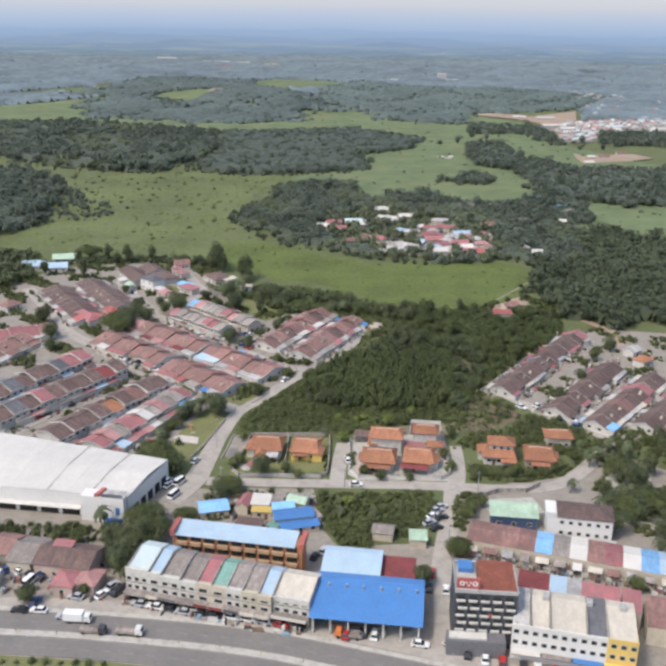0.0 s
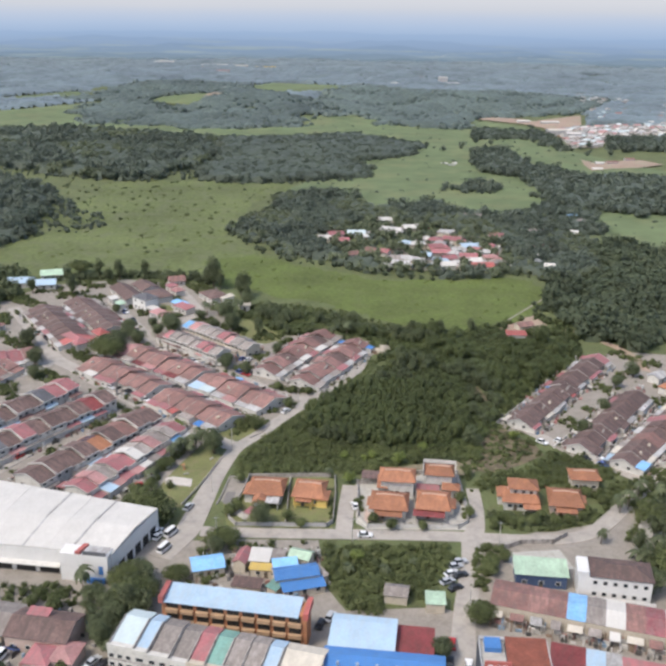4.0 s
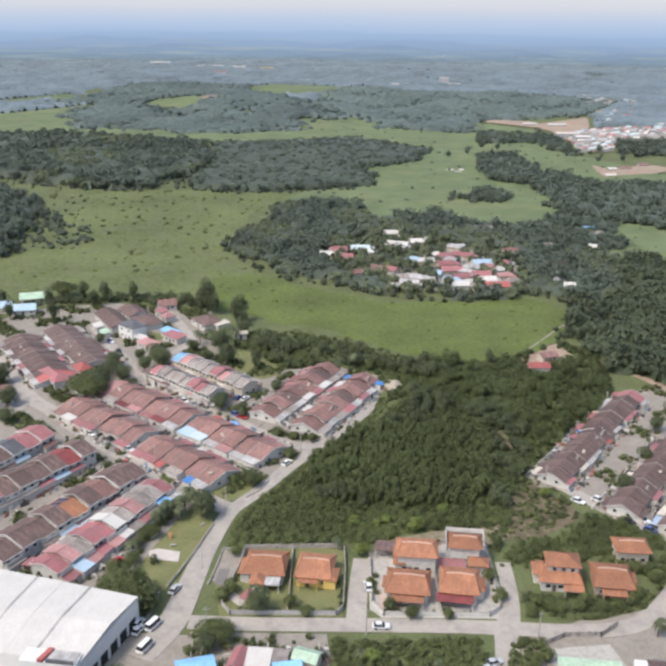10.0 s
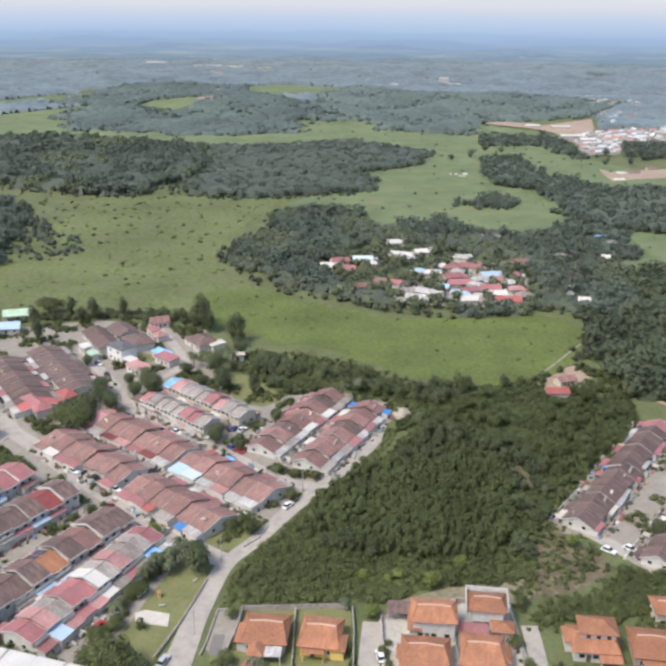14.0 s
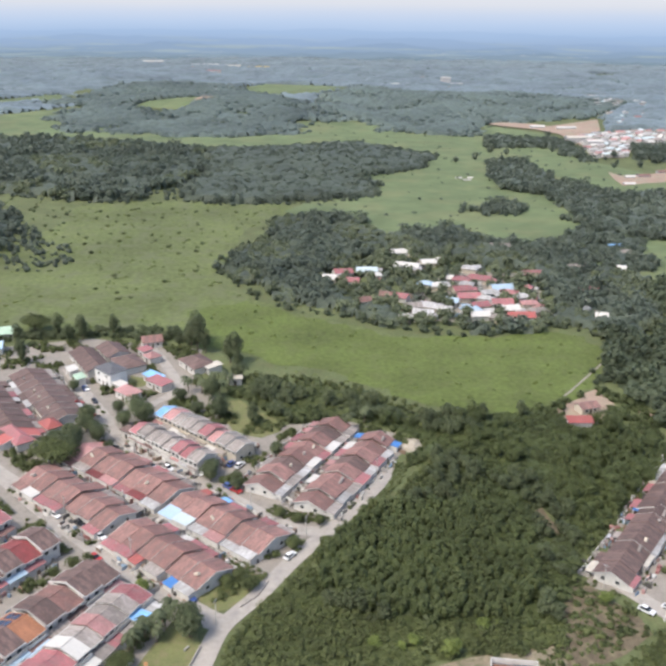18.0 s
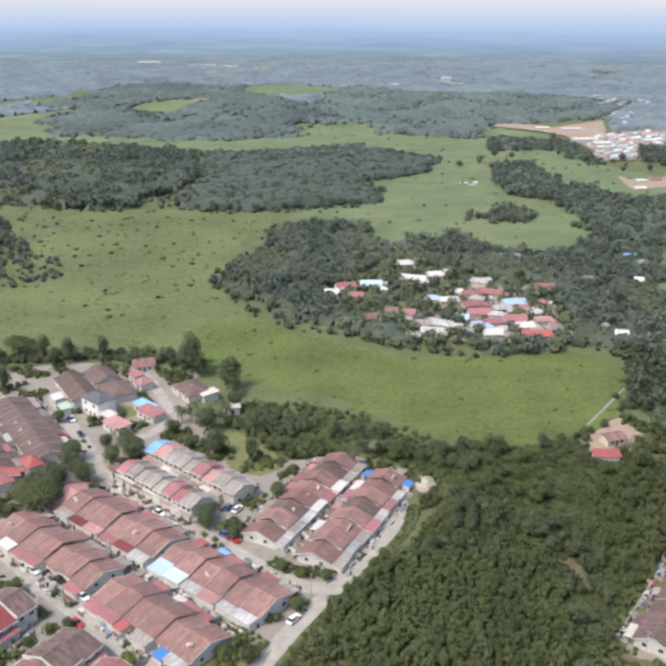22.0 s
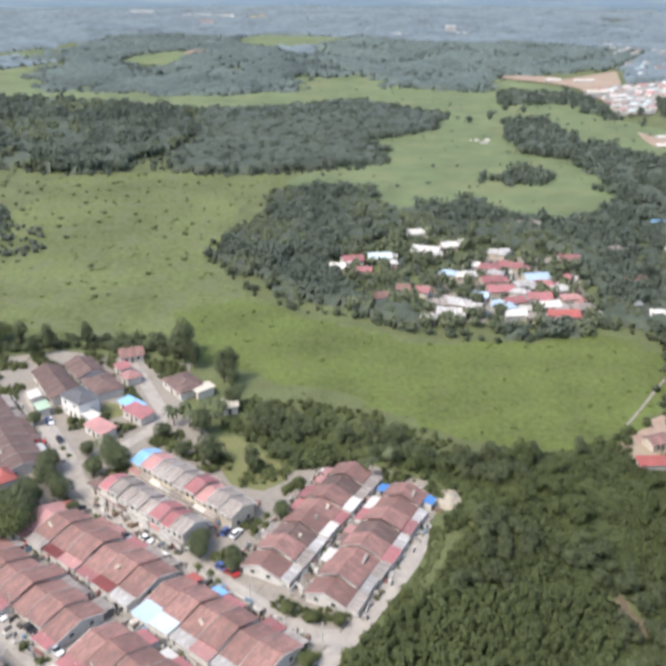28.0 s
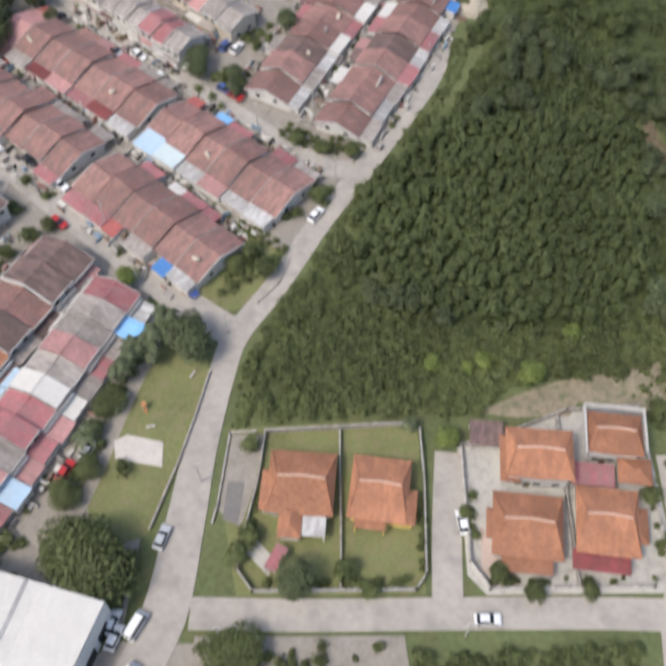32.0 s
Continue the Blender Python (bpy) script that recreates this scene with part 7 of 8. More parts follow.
K_ROUND = tree_kind("tree", 301, 3.4, 5.0, 0.27, 1900, LEAF_WOOD, 1.3, "round dark-leaved shade tree near houses")
K_BROAD = tree_kind("tree", 302, 5.4, 5.2, 0.3, 3600, LEAF_SCRUB, 1.5, "broad spreading green shade tree")
K_SMALL = tree_kind("tree", 303, 1.9, 2.8, 0.22, 800, LEAF_SCRUB, 0.6, "small green garden tree or shrub")
K_BRIGHT = tree_kind("tree", 304, 2.3, 3.0, 0.24, 900, LEAF_BRIGHT, 0.8, "bright yellow-green young garden tree")
K_TALL = tree_kind("tree", 305, 3.0, 7.5, 0.3, 1800, LEAF_WOOD, 1.8, "tall dark tree at the estate's edge")
K_PALM = palm_kind(306, 6.0, "coconut palm with drooping fronds")
K_OIL = palm_kind(307, 2.6, "low palm with spreading fronds")
r_p = random.Random(9)
PLANTED = {}


def plant(kind, spots, s=1.0):
    for x, y, *k in spots:
        q = s * (k[0] if k else 1.0) * r_p.uniform(0.9, 1.1)
        if kind in PLANTED:
            ob = copy_thing(kind, pose(x, y, 0, 0, 0, r_p.uniform(0, 360)))
        else:
            ob = kind
            ob.matrix_basis = pose(x, y, 0, 0, 0, r_p.uniform(0, 360))
            PLANTED[kind] = 1
        ob.scale = (q, q, q * r_p.uniform(0.9, 1.1))


plant(K_BROAD, [(-54.2, 276.0, 0.6), (-56.5, 264.6, 0.42), (-60, 259.5, 0.5), (-53.6, 247.5, 1.3), (-57.5, 249.5, 0.9), (-31.2, 234.0, 0.9), (-53, 215.5, 0.9), (-48.8, 207, 1.0), (-41, 217.5, 0.7), (34, 203, 0.75), (-139, 491, 1.3), (-95.5, 368, 1.25), (89.5, 247, 1.0), (85, 224, 1.1), (93, 227, 1.0)])
plant(K_ROUND, [(-75.2, 402.1, 1.25), (-79.3, 396.0, 1.0), (-92.5, 398.2, 1.1), (-92.5, 379.0, 1.3), (-86.8, 388.3, 0.9), (-92.9, 371.9, 1.2), (-97.5, 377.3, 1.0), (-46.5, 403.7, 0.9), (-55.7, 406.0, 0.7), (-44.9, 362.8, 0.8), (-36.7, 357.9, 0.6), (-35.9, 353.2, 0.5), (-80.0, 377.0, 0.6), (-21.4, 244, 0.95), (-40.2, 286.8, 1.15), (-41.6, 290.6, 0.75), (-56, 271, 0.5), (-44.5, 359, 0.9), (-25.6, 375, 0.7), (-46.7, 402, 1.1), (-72.5, 398.5, 1.35), (-83.4, 406.5, 0.8), (-91, 391.5, 1.0), (-85, 383, 0.9), (-95, 385, 0.9), (-52, 420, 1.2), (-104.5, 426, 0.7), (-121.5, 360, 1.1)])
plant(K_ROUND, [(-131, 381, 1.1), (-117.8, 346, 0.9), (-49, 218, 0.9), (-32, 230, 0.7), (23, 190, 0.9), (92, 239, 1.1), (78, 215, 1.1), (-44, 437, 1.0), (-62.7, 417, 0.9), (-55, 195, 0.9), (-52.5, 199, 0.95), (-73, 180, 0.8), (84, 304, 0.7), (97, 322, 0.7), (108, 346, 0.8), (118, 356, 0.9)])
plant(K_TALL, [(-64, 470, 1.5), (-60, 466, 1.0), (-46.6, 455, 1.2), (-50, 459, 0.9), (-67, 474, 0.9), (-65.5, 478, 1.25), (-69, 482, 0.8), (-48.5, 455, 1.2), (-45, 449, 0.8), (-120, 477, 0.9), (-115, 480, 1.0), (-128, 488, 1.0), (-103, 486, 0.8), (-53, 191, 0.9), (-50, 203, 0.85), (-140, 471, 1.0), (-132, 452, 0.9), (-153, 455, 0.9), (60, 405, 0.7), (46, 402, 0.7), (-35, 398, 0.8)])
plant(K_SMALL, [(15, 242.9), (24, 242.9, 0.8), (-10.4, 243.2), (-14.2, 246.6), (-28.3, 304.3, 1.2), (-30.9, 309.3), (-35.4, 355), (-18, 322.5, 1.1), (-9.4, 324.1), (-22.3, 338.6), (-17, 336), (-11, 334.8), (4.7, 344.2), (40.6, 274, 1.2), (44, 244), (48.9, 246), (51, 245.5), (56, 246), (61.8, 246), (66, 247), (69.6, 249), (46, 248), (58, 249)])
plant(K_SMALL, [(-29, 252), (-31, 249), (-34, 306), (-27, 306), (-74, 313, 1.1), (-71, 316), (-78, 309), (77, 189, 1.2), (-29.5, 268), (36, 258), (38, 250), (10, 246), (72, 252), (78, 258), (74, 262), (-88, 330), (-85, 327, 0.8), (-60, 184), (-74, 206), (-79, 205), (-68, 205, 1.2), (-85, 205), (-91, 206, 1.1), (39.7, 222, 1.2), (41, 226), (44, 228), (5.5, 256, 0.7)])
plant(K_BRIGHT, [(19.7, 280.5, 1.2), (2, 284, 0.8), (11, 284, 0.85), (8.5, 283, 0.6), (28, 290, 0.8), (31, 291, 0.65), (3.8, 268.5, 0.9), (-54.4, 302.6), (-41, 311, 0.7), (5, 227, 0.9), (60, 300, 0.8), (-75, 402, 0.8)])
plant(K_PALM, [(-48.6, 287.4, 1.0), (-46.4, 289.6, 1.0), (-50.2, 285.2, 0.95), (-53.2, 281.2, 0.85), (-45, 292, 0.85), (-51.8, 283, 0.8), (-47.6, 284.6, 0.8), (-52, 430, 1.0), (-56, 424, 1.0), (-49, 421, 0.95), (-58, 431, 0.9), (-46, 428, 1.0), (-61, 425, 0.9), (-63, 212, 0.9), (-2.3, 271.2, 0.6), (85, 255, 0.9), (90, 262, 0.9), (82, 253, 0.8), (95, 258, 0.9), (72, 237, 0.7), (-2, 395, 0.9), (4, 400, 0.9)])
plant(K_OIL, [(2.5, 222, 0.7), (12, 222, 0.6), (20, 226, 0.6), (3, 229, 0.7), (-57, 270, 0.9), (88, 233, 1.2), (80, 229, 1.2), (98, 250, 1.2)])
# bushes of the vacant lot and gardens
grove("vacant_lot_scrub", scatter([(-4.2, 234.4), (31, 234.6), (30, 224), (23, 211), (12, 212), (10, 205), (3, 206), (-2.5, 218)], 1.75, 31, 0.45, 0.95), T_BUSH, LEAF_SCRUB, "overgrown scrub on the vacant lot", 31, 0.35, 0.9)
def fringe(points, step, spread, seed):
    """Points strewn along the edge of a wood."""
    r_ = np.random.RandomState(seed)
    out = []
    for (x0, y0), (x1, y1) in zip(points, points[1:]):
        n_ = max(1, int(math.hypot(x1 - x0, y1 - y0) / step))
        for k in range(n_):
            if r_.uniform() < 0.8:
                out.append((x0 + (x1 - x0) * k / n_ + r_.normal() * spread, y0 + (y1 - y0) * k / n_ + r_.normal() * spread))
    return np.array(out)


grove("wood_fringe", np.concatenate([fringe([(-70, 589), (-55, 568), (-45, 547), (-25, 525), (8, 506), (44, 492), (75, 492), (97, 507), (110, 489)], 2.2, 3.0, 301), fringe([(97, 433), (112, 470), (106, 490)], 1.8, 3.0, 302), fringe([(-70, 589), (-64, 618), (-42, 679), (-44, 728)], 3.0, 3.0, 303)]), T_SHRUB, LEAF_EAST, "bushes and young palms at the edge of the village wood", 303, 0.5, 1.5)
grove("far_wood_fringe", np.concatenate([fringe([(-304, 825), (-242, 781), (-199, 768), (-163, 761), (-149, 779), (-122, 826), (-130, 787), (-121, 771), (-84, 761), (-32, 765), (28, 784)], 3.2, 3.0, 304), fringe([(-252, 749), (-226, 716), (-206, 655), (-195, 575), (-205, 543)], 3.2, 3.5, 305)]), T_SHRUB, LEAF_MIDFAR_HAZED, "bushes at the edge of the far wood", 304, 0.6, 1.7)
grove("slope_scrub", scatter([(86, 214), (81, 227), (88, 238), (96, 238.5), (112, 244), (126, 232), (122, 212)], 2.3, 98, 0.45, 0.75), T_SHRUB, LEAF_SCRUB, "scrub on the slope beyond the white block", 98, 0.4, 1.0)
grove("warehouse_hedge", scatter([(-110, 208.5), (-71, 209), (-66, 206), (-58, 205), (-58, 212), (-71, 215), (-110, 215)], 2.0, 48, 0.45, 0.8), T_BUSH, LEAF_VINE, "tangled shrubs before the warehouse", 48, 0.35, 0.95)
grove("shed_shrubs", scatter([(-38, 214), (-37, 236), (-5, 236), (-4, 228), (-27, 228), (-28, 217)], 2.4, 49, 0.45, 0.6), T_BUSH, LEAF_SCRUB, "shrubs among the sheds", 49, 0.3, 0.8)
grove("soil_weeds", scatter([(47, 312), (57, 307), (65, 292), (56, 282), (43, 280), (40, 286)], 1.8, 51, 0.5, 0.5), T_LOW, LEAF_VINE, "weeds over the bare soil", 51, 0.3, 1.1)
grove("rough_verge", scatter([(38, 262), (43, 262), (46, 276), (60, 281), (70, 290), (66, 302), (58, 311), (47, 317), (36, 290)], 1.7, 56, 0.5, 0.32), T_LOW + T_SHRUB[:2], LEAF_SCRUB, "weeds and low bushes on rough ground", 56, 0.3, 0.85)
grove("garden_scrub", scatter([(43.2, 262), (43.4, 274), (58, 276), (80, 277), (81, 258), (76, 262), (70, 263), (60, 265), (48, 264)], 2.0, 57, 0.45, 0.7), T_BUSH, LEAF_SCRUB, "overgrown shrubs behind the bungalows", 57, 0.35, 0.85)
grove("junction_shrubs", scatter([(36.5, 231), (38.5, 236), (46, 235.5), (45, 232), (41, 226), (37, 214), (34.5, 218)], 1.6, 52, 0.45, 0.85), T_BUSH, LEAF_SCRUB, "shrubs at the street corner", 52, 0.3, 0.8)
grove("bank_scrub", scatter([(79, 236), (86, 256), (100, 268), (118, 280), (118, 262), (100, 253), (88, 250), (84, 238)], 2.0, 53, 0.45, 0.75), T_BUSH, LEAF_SCRUB, "scrub on the bank beside the road", 53, 0.3, 0.8)
grove("garden_hedges", scatter([(43.8, 254), (43.8, 244), (60, 243.5), (71, 247.5), (76, 254), (66, 251), (52, 251.5)], 1.6, 32, 0.45, 0.8), T_BUSH, LEAF_WOOD, "dense garden shrubs before the bungalows", 32, 0.3, 0.65)
grove("corner_scrub", scatter([(-37, 315), (-25, 309), (-24, 311.5), (-33, 318)], 1.6, 33), T_BUSH, LEAF_SCRUB, "scrub along the corner plot", 33, 0.3, 0.6)
grove("southeast_wood", scatter([(79, 232), (84, 246), (100, 262), (130, 280), (130, 200), (84, 205)], 5, 34, 0.5, 0.38), T_WOOD, LEAF_WOOD, "dense trees beyond the shops", 34, 0.6, 1.0)
grove("east_road_scrub", scatter([(84, 271), (94, 275), (118, 287), (124, 282), (100, 268), (88, 256), (80, 259)], 2.4, 35), T_BUSH, LEAF_SCRUB, "scrub along the road", 35, 0.4, 0.9)
grove("west_wood", scatter([(-60, 212), (-46, 216), (-44, 203), (-50, 189), (-58, 192)], 3.4, 36), T_WOOD, LEAF_WOOD, "dense trees beside the shophouses", 36, 0.5, 0.85)
grove("estate_edge_scrub", scatter([(-160, 488), (-75, 496), (-60, 480), (-66, 474), (-112, 484), (-150, 474)], 3.4, 37), T_BUSH, LEAF_WOOD, "scrub at the estate's edge", 37, 0.6, 1.4)
grove("left_edge_wood", scatter([(-260, 500), (-165, 492), (-160, 440), (-175, 420), (-260, 420)], 5.5, 38), T_FAR, LEAF_WOOD, "trees west of the estate", 38, 0.7, 1.1)
grove("park_hedge", scatter([(-62, 258), (-57, 261), (-52, 280), (-48, 293), (-50, 294), (-56, 275)], 1.8, 39), T_BUSH, LEAF_SCRUB, "shrubs along the park", 39, 0.35, 0.7)
grove("row_end_hedge", scatter([(-27, 341), (-20.5, 336.5), (-13, 335), (-9, 336), (-6, 341), (-9, 341.5), (-16, 339.5), (-24, 344.5)], 1.3, 43), T_BUSH, LEAF_SCRUB, "hedges round the terrace end", 43, 0.3, 0.5)
grove("row_side_hedge", scatter([(-22, 326), (-16, 320.5), (-14.5, 325), (-19, 330)], 1.4, 44), T_BUSH, LEAF_SCRUB, "hedges at the terrace end", 44, 0.3, 0.6)
grove("yard_plants", np.array(YARD_PLANTS), T_SHRUB, LEAF_SCRUB, "potted plants and shrubs in the terrace yards", 45, 0.2, 0.5, "plants")
free = np.concatenate([scatter(ESTATE, 1.6, 47, 0.5, 0.75), scatter([(56, 307), (68, 303), (80, 288), (92, 276), (118, 288), (150, 315), (150, 380), (118, 385), (105, 372)], 1.8, 55, 0.5, 0.6)])
free = free[np.sin(free[:, 0] / 3.1 + np.sin(free[:, 1] / 5) * 2) + np.sin(free[:, 1] / 3.7 + free[:, 0] / 6.5) > 0.15]
keep = np.ones(len(free), bool)
for cx, cy, yaw, L_, W_ in FOOTPRINTS:
    a = radians(yaw)
    dx, dy = free[:, 0] - cx, free[:, 1] - cy
    keep &= ~((abs(dx * math.cos(a) + dy * math.sin(a)) < L_ / 2) & (abs(-dx * math.sin(a) + dy * math.cos(a)) < W_ / 2))
for ob in [o for o in scene.collection.objects if o.name.startswith(("road_", "lane_"))]:
    c = np.array([v.co[:2] for v in ob.data.vertices])
    keep &= np.array([np.min(np.hypot(*(c - f).T)) > 2.6 for f in free])
grove("estate_shrubs", free[keep], T_SHRUB, LEAF_SCRUB, "shrubs and small trees in yards and corners", 47, 0.3, 0.95)
def along_walls(lines, step, seed):
    r_ = random.Random(seed)
    out = []
    for (x0, y0), (x1, y1) in lines:
        n_ = int(math.hypot(x1 - x0, y1 - y0) / step)
        out += [(x0 + (x1 - x0) * k / n_ + r_.uniform(-0.5, 0.5), y0 + (y1 - y0) * k / n_ + r_.uniform(-0.5, 0.5)) for k in range(n_) if r_.random() < 0.75]
    return np.array(out)


grove("garden_edges", along_walls([((-27.5, 244.8), (-15.5, 244.8)), ((-13.5, 244.8), (-3, 245)), ((-29.5, 250), (-27.6, 262)), ((-1.8, 247), (-1.6, 258)), ((9, 244.8), (21.5, 244.8)), ((24, 244.8), (35.5, 245)), ((43.4, 244), (60, 243.4)), ((60, 243.4), (72, 247.5)), ((72, 247.5), (81, 258)), ((36.6, 248), (37, 262)), ((6.8, 250), (7, 262))], 1.1, 54), T_BUSH, LEAF_SCRUB, "shrubs along the garden walls", 54, 0.25, 0.6)
hw = [(x - 2.5, y - 14.6) for x, y in ((-95 + 3.2 * i, 174.6 - 0.06 * i) for i in range(16))]
grove("highway_shrubs", np.array(hw), T_BUSH, LEAF_SCRUB, "clipped shrubs along the highway", 46, 0.4, 0.6, "shrubs")


# ---- clutter in the yards ----
def clutter_mat():
    m = bpy.data.materials.new("yard_clutter_mix")
    m.use_nodes = True
    N, Lk = m.node_tree.nodes, m.node_tree.links
    geo, ramp = N.new("ShaderNodeNewGeometry"), N.new("ShaderNodeValToRGB")
    ramp.color_ramp.interpolation = "CONSTANT"
    el = ramp.color_ramp.elements
    el[0].position, el[0].color = 0.0, (0.55, 0.53, 0.49, 1)
    el[1].position, el[1].color = 0.93, (0.26, 0.12, 0.11, 1)
    for p, c in ((0.22, (0.3, 0.28, 0.26, 1)), (0.4, (0.07, 0.065, 0.06, 1)), (0.58, (0.2, 0.14, 0.1, 1)), (0.7, (0.36, 0.2, 0.18, 1)), (0.78, (0.42, 0.4, 0.36, 1)), (0.87, (0.2, 0.28, 0.36, 1))):
        el.new(p).color = c
    Lk.new(geo.outputs["Random Per Island"], ramp.inputs[0])
    Lk.new(ramp.outputs[0], N["Principled BSDF"].inputs["Base Color"])
    N["Principled BSDF"].inputs["Roughness"].default_value = 0.75
    return m


def clutter(name, spots, seed, label, scale=1.0):
    """Bins, tanks, racks, low walls and stacked goods: many small bodies in one piece of stuff."""
    r_ = random.Random(seed)
    geo = Geo()
    for x, y, yaw in spots:
        a = radians(yaw + r_.uniform(-12, 12))
        lx, ly, hz = r_.choice(((0.5, 0.5, 0.9), (1.4, 0.5, 1.0), (2.2, 0.18, 1.2), (0.9, 0.9, 1.3), (1.7, 1.0, 0.6), (0.3, 0.3, 2.0), (0.2, 2.0, 1.3)))
        k = r_.uniform(0.7, 1.2) * scale
        ca, sa = math.cos(a), math.sin(a)
        ring = [(x + (u * ca - v * sa) * k / 2, y + (u * sa + v * ca) * k / 2) for u, v in ((-lx, -ly), (lx, -ly), (lx, ly), (-lx, ly))]
        top = [(x + (u - x) * 0.9, y + (v - y) * 0.9) for u, v in ring]
        geo.solid([(u, v, 0.03) for u, v in ring], [(u, v, hz * k * r_.uniform(0.9, 1.1)) for u, v in top])
    structure(name, geo, clutter_mat(), label, "clutter", "stuff")


r_w = random.Random(88)
SHOP_CLUTTER = [(-95 + 40 * r_w.random(), 181 + 24 * r_w.random(), -10) for _ in range(150)]
SHOP_CLUTTER += [((q := pose(61.5, 203.2, 0, 0, 0, -16.8) @ Vector((r_w.uniform(-25, 36), r_w.uniform(-9.5, -5.6), 0))).x, q.y, -16.8) for _ in range(190)]
SHOP_CLUTTER += [((q := pose(61.5, 203.2, 0, 0, 0, -16.8) @ Vector((r_w.uniform(-25, 36), r_w.uniform(5.6, 8.0), 0))).x, q.y, -16.8) for _ in range(90)]
SHOP_CLUTTER += [(-36 + 34 * r_w.random(), 208 + 24 * r_w.random(), 10) for _ in range(150)]
SHOP_CLUTTER += [((q := SHOP_M @ Vector((r_w.uniform(0, 45), r_w.uniform(-10.2, -6.6), 0))).x, q.y, -14) for _ in range(70)]
SHOP_CLUTTER += [((q := SHOP_M @ Vector((r_w.uniform(0, 45), r_w.uniform(6.4, 8.6), 0))).x, q.y, -14) for _ in range(70)]
SHOP_CLUTTER += [(84 + 34 * (a_ := r_w.random()) + r_w.uniform(-2.5, 2.5), 296 + 50 * a_ + r_w.uniform(-2.5, 2.5), 54) for _ in range(130)]
clutter("shop_clutter", SHOP_CLUTTER, 62, "crates, stalls, bins and stacked goods round shops")
clutter("village_clutter", VILLAGE_CLUTTER, 63, "sheds, racks and goods round village houses", 1.6)
clutter("yard_clutter", YARD_CLUTTER, 61, "bins, racks, tanks and household goods in terrace yards")

# ---- cars ----
def car_kind(colour, label, L=4.1, W=1.68, H=1.48, van=False):
    t = thing("van" if van else "car", 0, 0, 0, 0, label, "van" if van else "car", "parked cars")
    paint = mat("car_paint_" + label.split()[0], colour, 0.3, 0.05, 0.5, 3, 0, spec=0.5)
    h = 0.85 if not van else 1.0
    prof = [(-L / 2, 0.32), (L / 2 - 0.05, 0.3), (L / 2, 0.55), (L / 2 - 0.12, 0.72), (L / 2 - (1.05 if not van else 0.4), h), (-L / 2 + 0.35, h), (-L / 2, 0.75)]
    g_ = Geo()
    g_.solid([(x, W / 2, z) for x, z in prof], [(x, -W / 2, z) for x, z in prof])
    part("body", g_, paint, t)
    x0, x1 = (-L / 2 + 0.3, L / 2 - 1.15) if not van else (-L / 2 + 0.05, L / 2 - 0.5)
    a = W / 2 - 0.06
    low = [(x0, -a, h), (x1, -a, h), (x1, a, h), (x0, a, h)]
    b = W / 2 - 0.24
    k0, k1 = (0.45, 0.75) if not van else (0.08, 0.35)
    high = [(x0 + k0, -b, H - 0.05), (x1 - k1, -b, H - 0.05), (x1 - k1, b, H - 0.05), (x0 + k0, b, H - 0.05)]
    g_ = Geo()
    g_.solid(low, high)
    part("glasshouse", g_, GLASS, t, "dark windows")
    g_ = Geo()
    g_.solid([(x, y, z) for x, y, z in high], [(x * 0.97, y * 0.95, H) for x, y, z in high])
    part("car_roof", g_, paint, t)
    tyre = Geo()
    tyre.tube((0, -0.1, 0), (0, 0.1, 0), 0.31, 0.31, 12)
    me = tyre.mesh("wheel")
    for sx in (-1, 1):
        for sy in (-1, 1):
            ob = part("wheel", me, mat("tyre_rubber", (0.02, 0.02, 0.02), 0.8, 0.1), t)
            ob.matrix_basis = pose(sx * L * 0.31, sy * (W / 2 - 0.1), 0.31)
    for sy in (-1, 1):
        g_ = Geo()
        g_.box(L / 2 - 0.06, L / 2 + 0.01, sy * W * 0.34 - 0.18, sy * W * 0.34 + 0.18, 0.55, 0.7)
        part("headlight", g_, mat("headlight_lens", (0.7, 0.7, 0.7), 0.2, 0.02), t)
    return t


CARS = [car_kind(c, l) for c, l in (((0.75, 0.75, 0.74), "white hatchback parked beside the road"), ((0.42, 0.43, 0.45), "silver saloon parked beside the road"), ((0.03, 0.03, 0.035), "black saloon parked beside the road"), ((0.4, 0.03, 0.03), "red hatchback parked beside the road"), ((0.06, 0.1, 0.28), "blue saloon parked beside the road"))]
VANS = [car_kind((0.74, 0.74, 0.72), "white van parked near the warehouse", 4.6, 1.8, 2.1, True)]
SPOTS = [(-43.2, 252.4, 72, 1), (-46, 180, 165, 1), (-42, 179, 165, 0), (-38.6, 178.2, 165, 2), (-35, 177.2, 165, 1), (-31, 176.6, 165, 2), (-27, 176, -14, 2), (-23, 175.6, -14, 0), (-19, 174.8, -14, 0), (-15, 173.9, -14, 1), (-11.2, 173, -14, 3), (-7.4, 172, -14, 2), (-54, 187, 60, 1), (-51.4, 186, 60, 2), (-62.4, 174.8, 175, 1), (-71, 180, 80, 4), (-4, 201, 70, 2), (-1.8, 203.6, 70, 1), (4, 170, 80, 3), (8, 170.8, 80, 2), (10.6, 170, 80, 0), (20.9, 166.9, -12, 0), (-55.8, 183.4, 60, 0), (-52.2, 184.5, 60, 2), (-61.9, 182.3, 170, 1)]
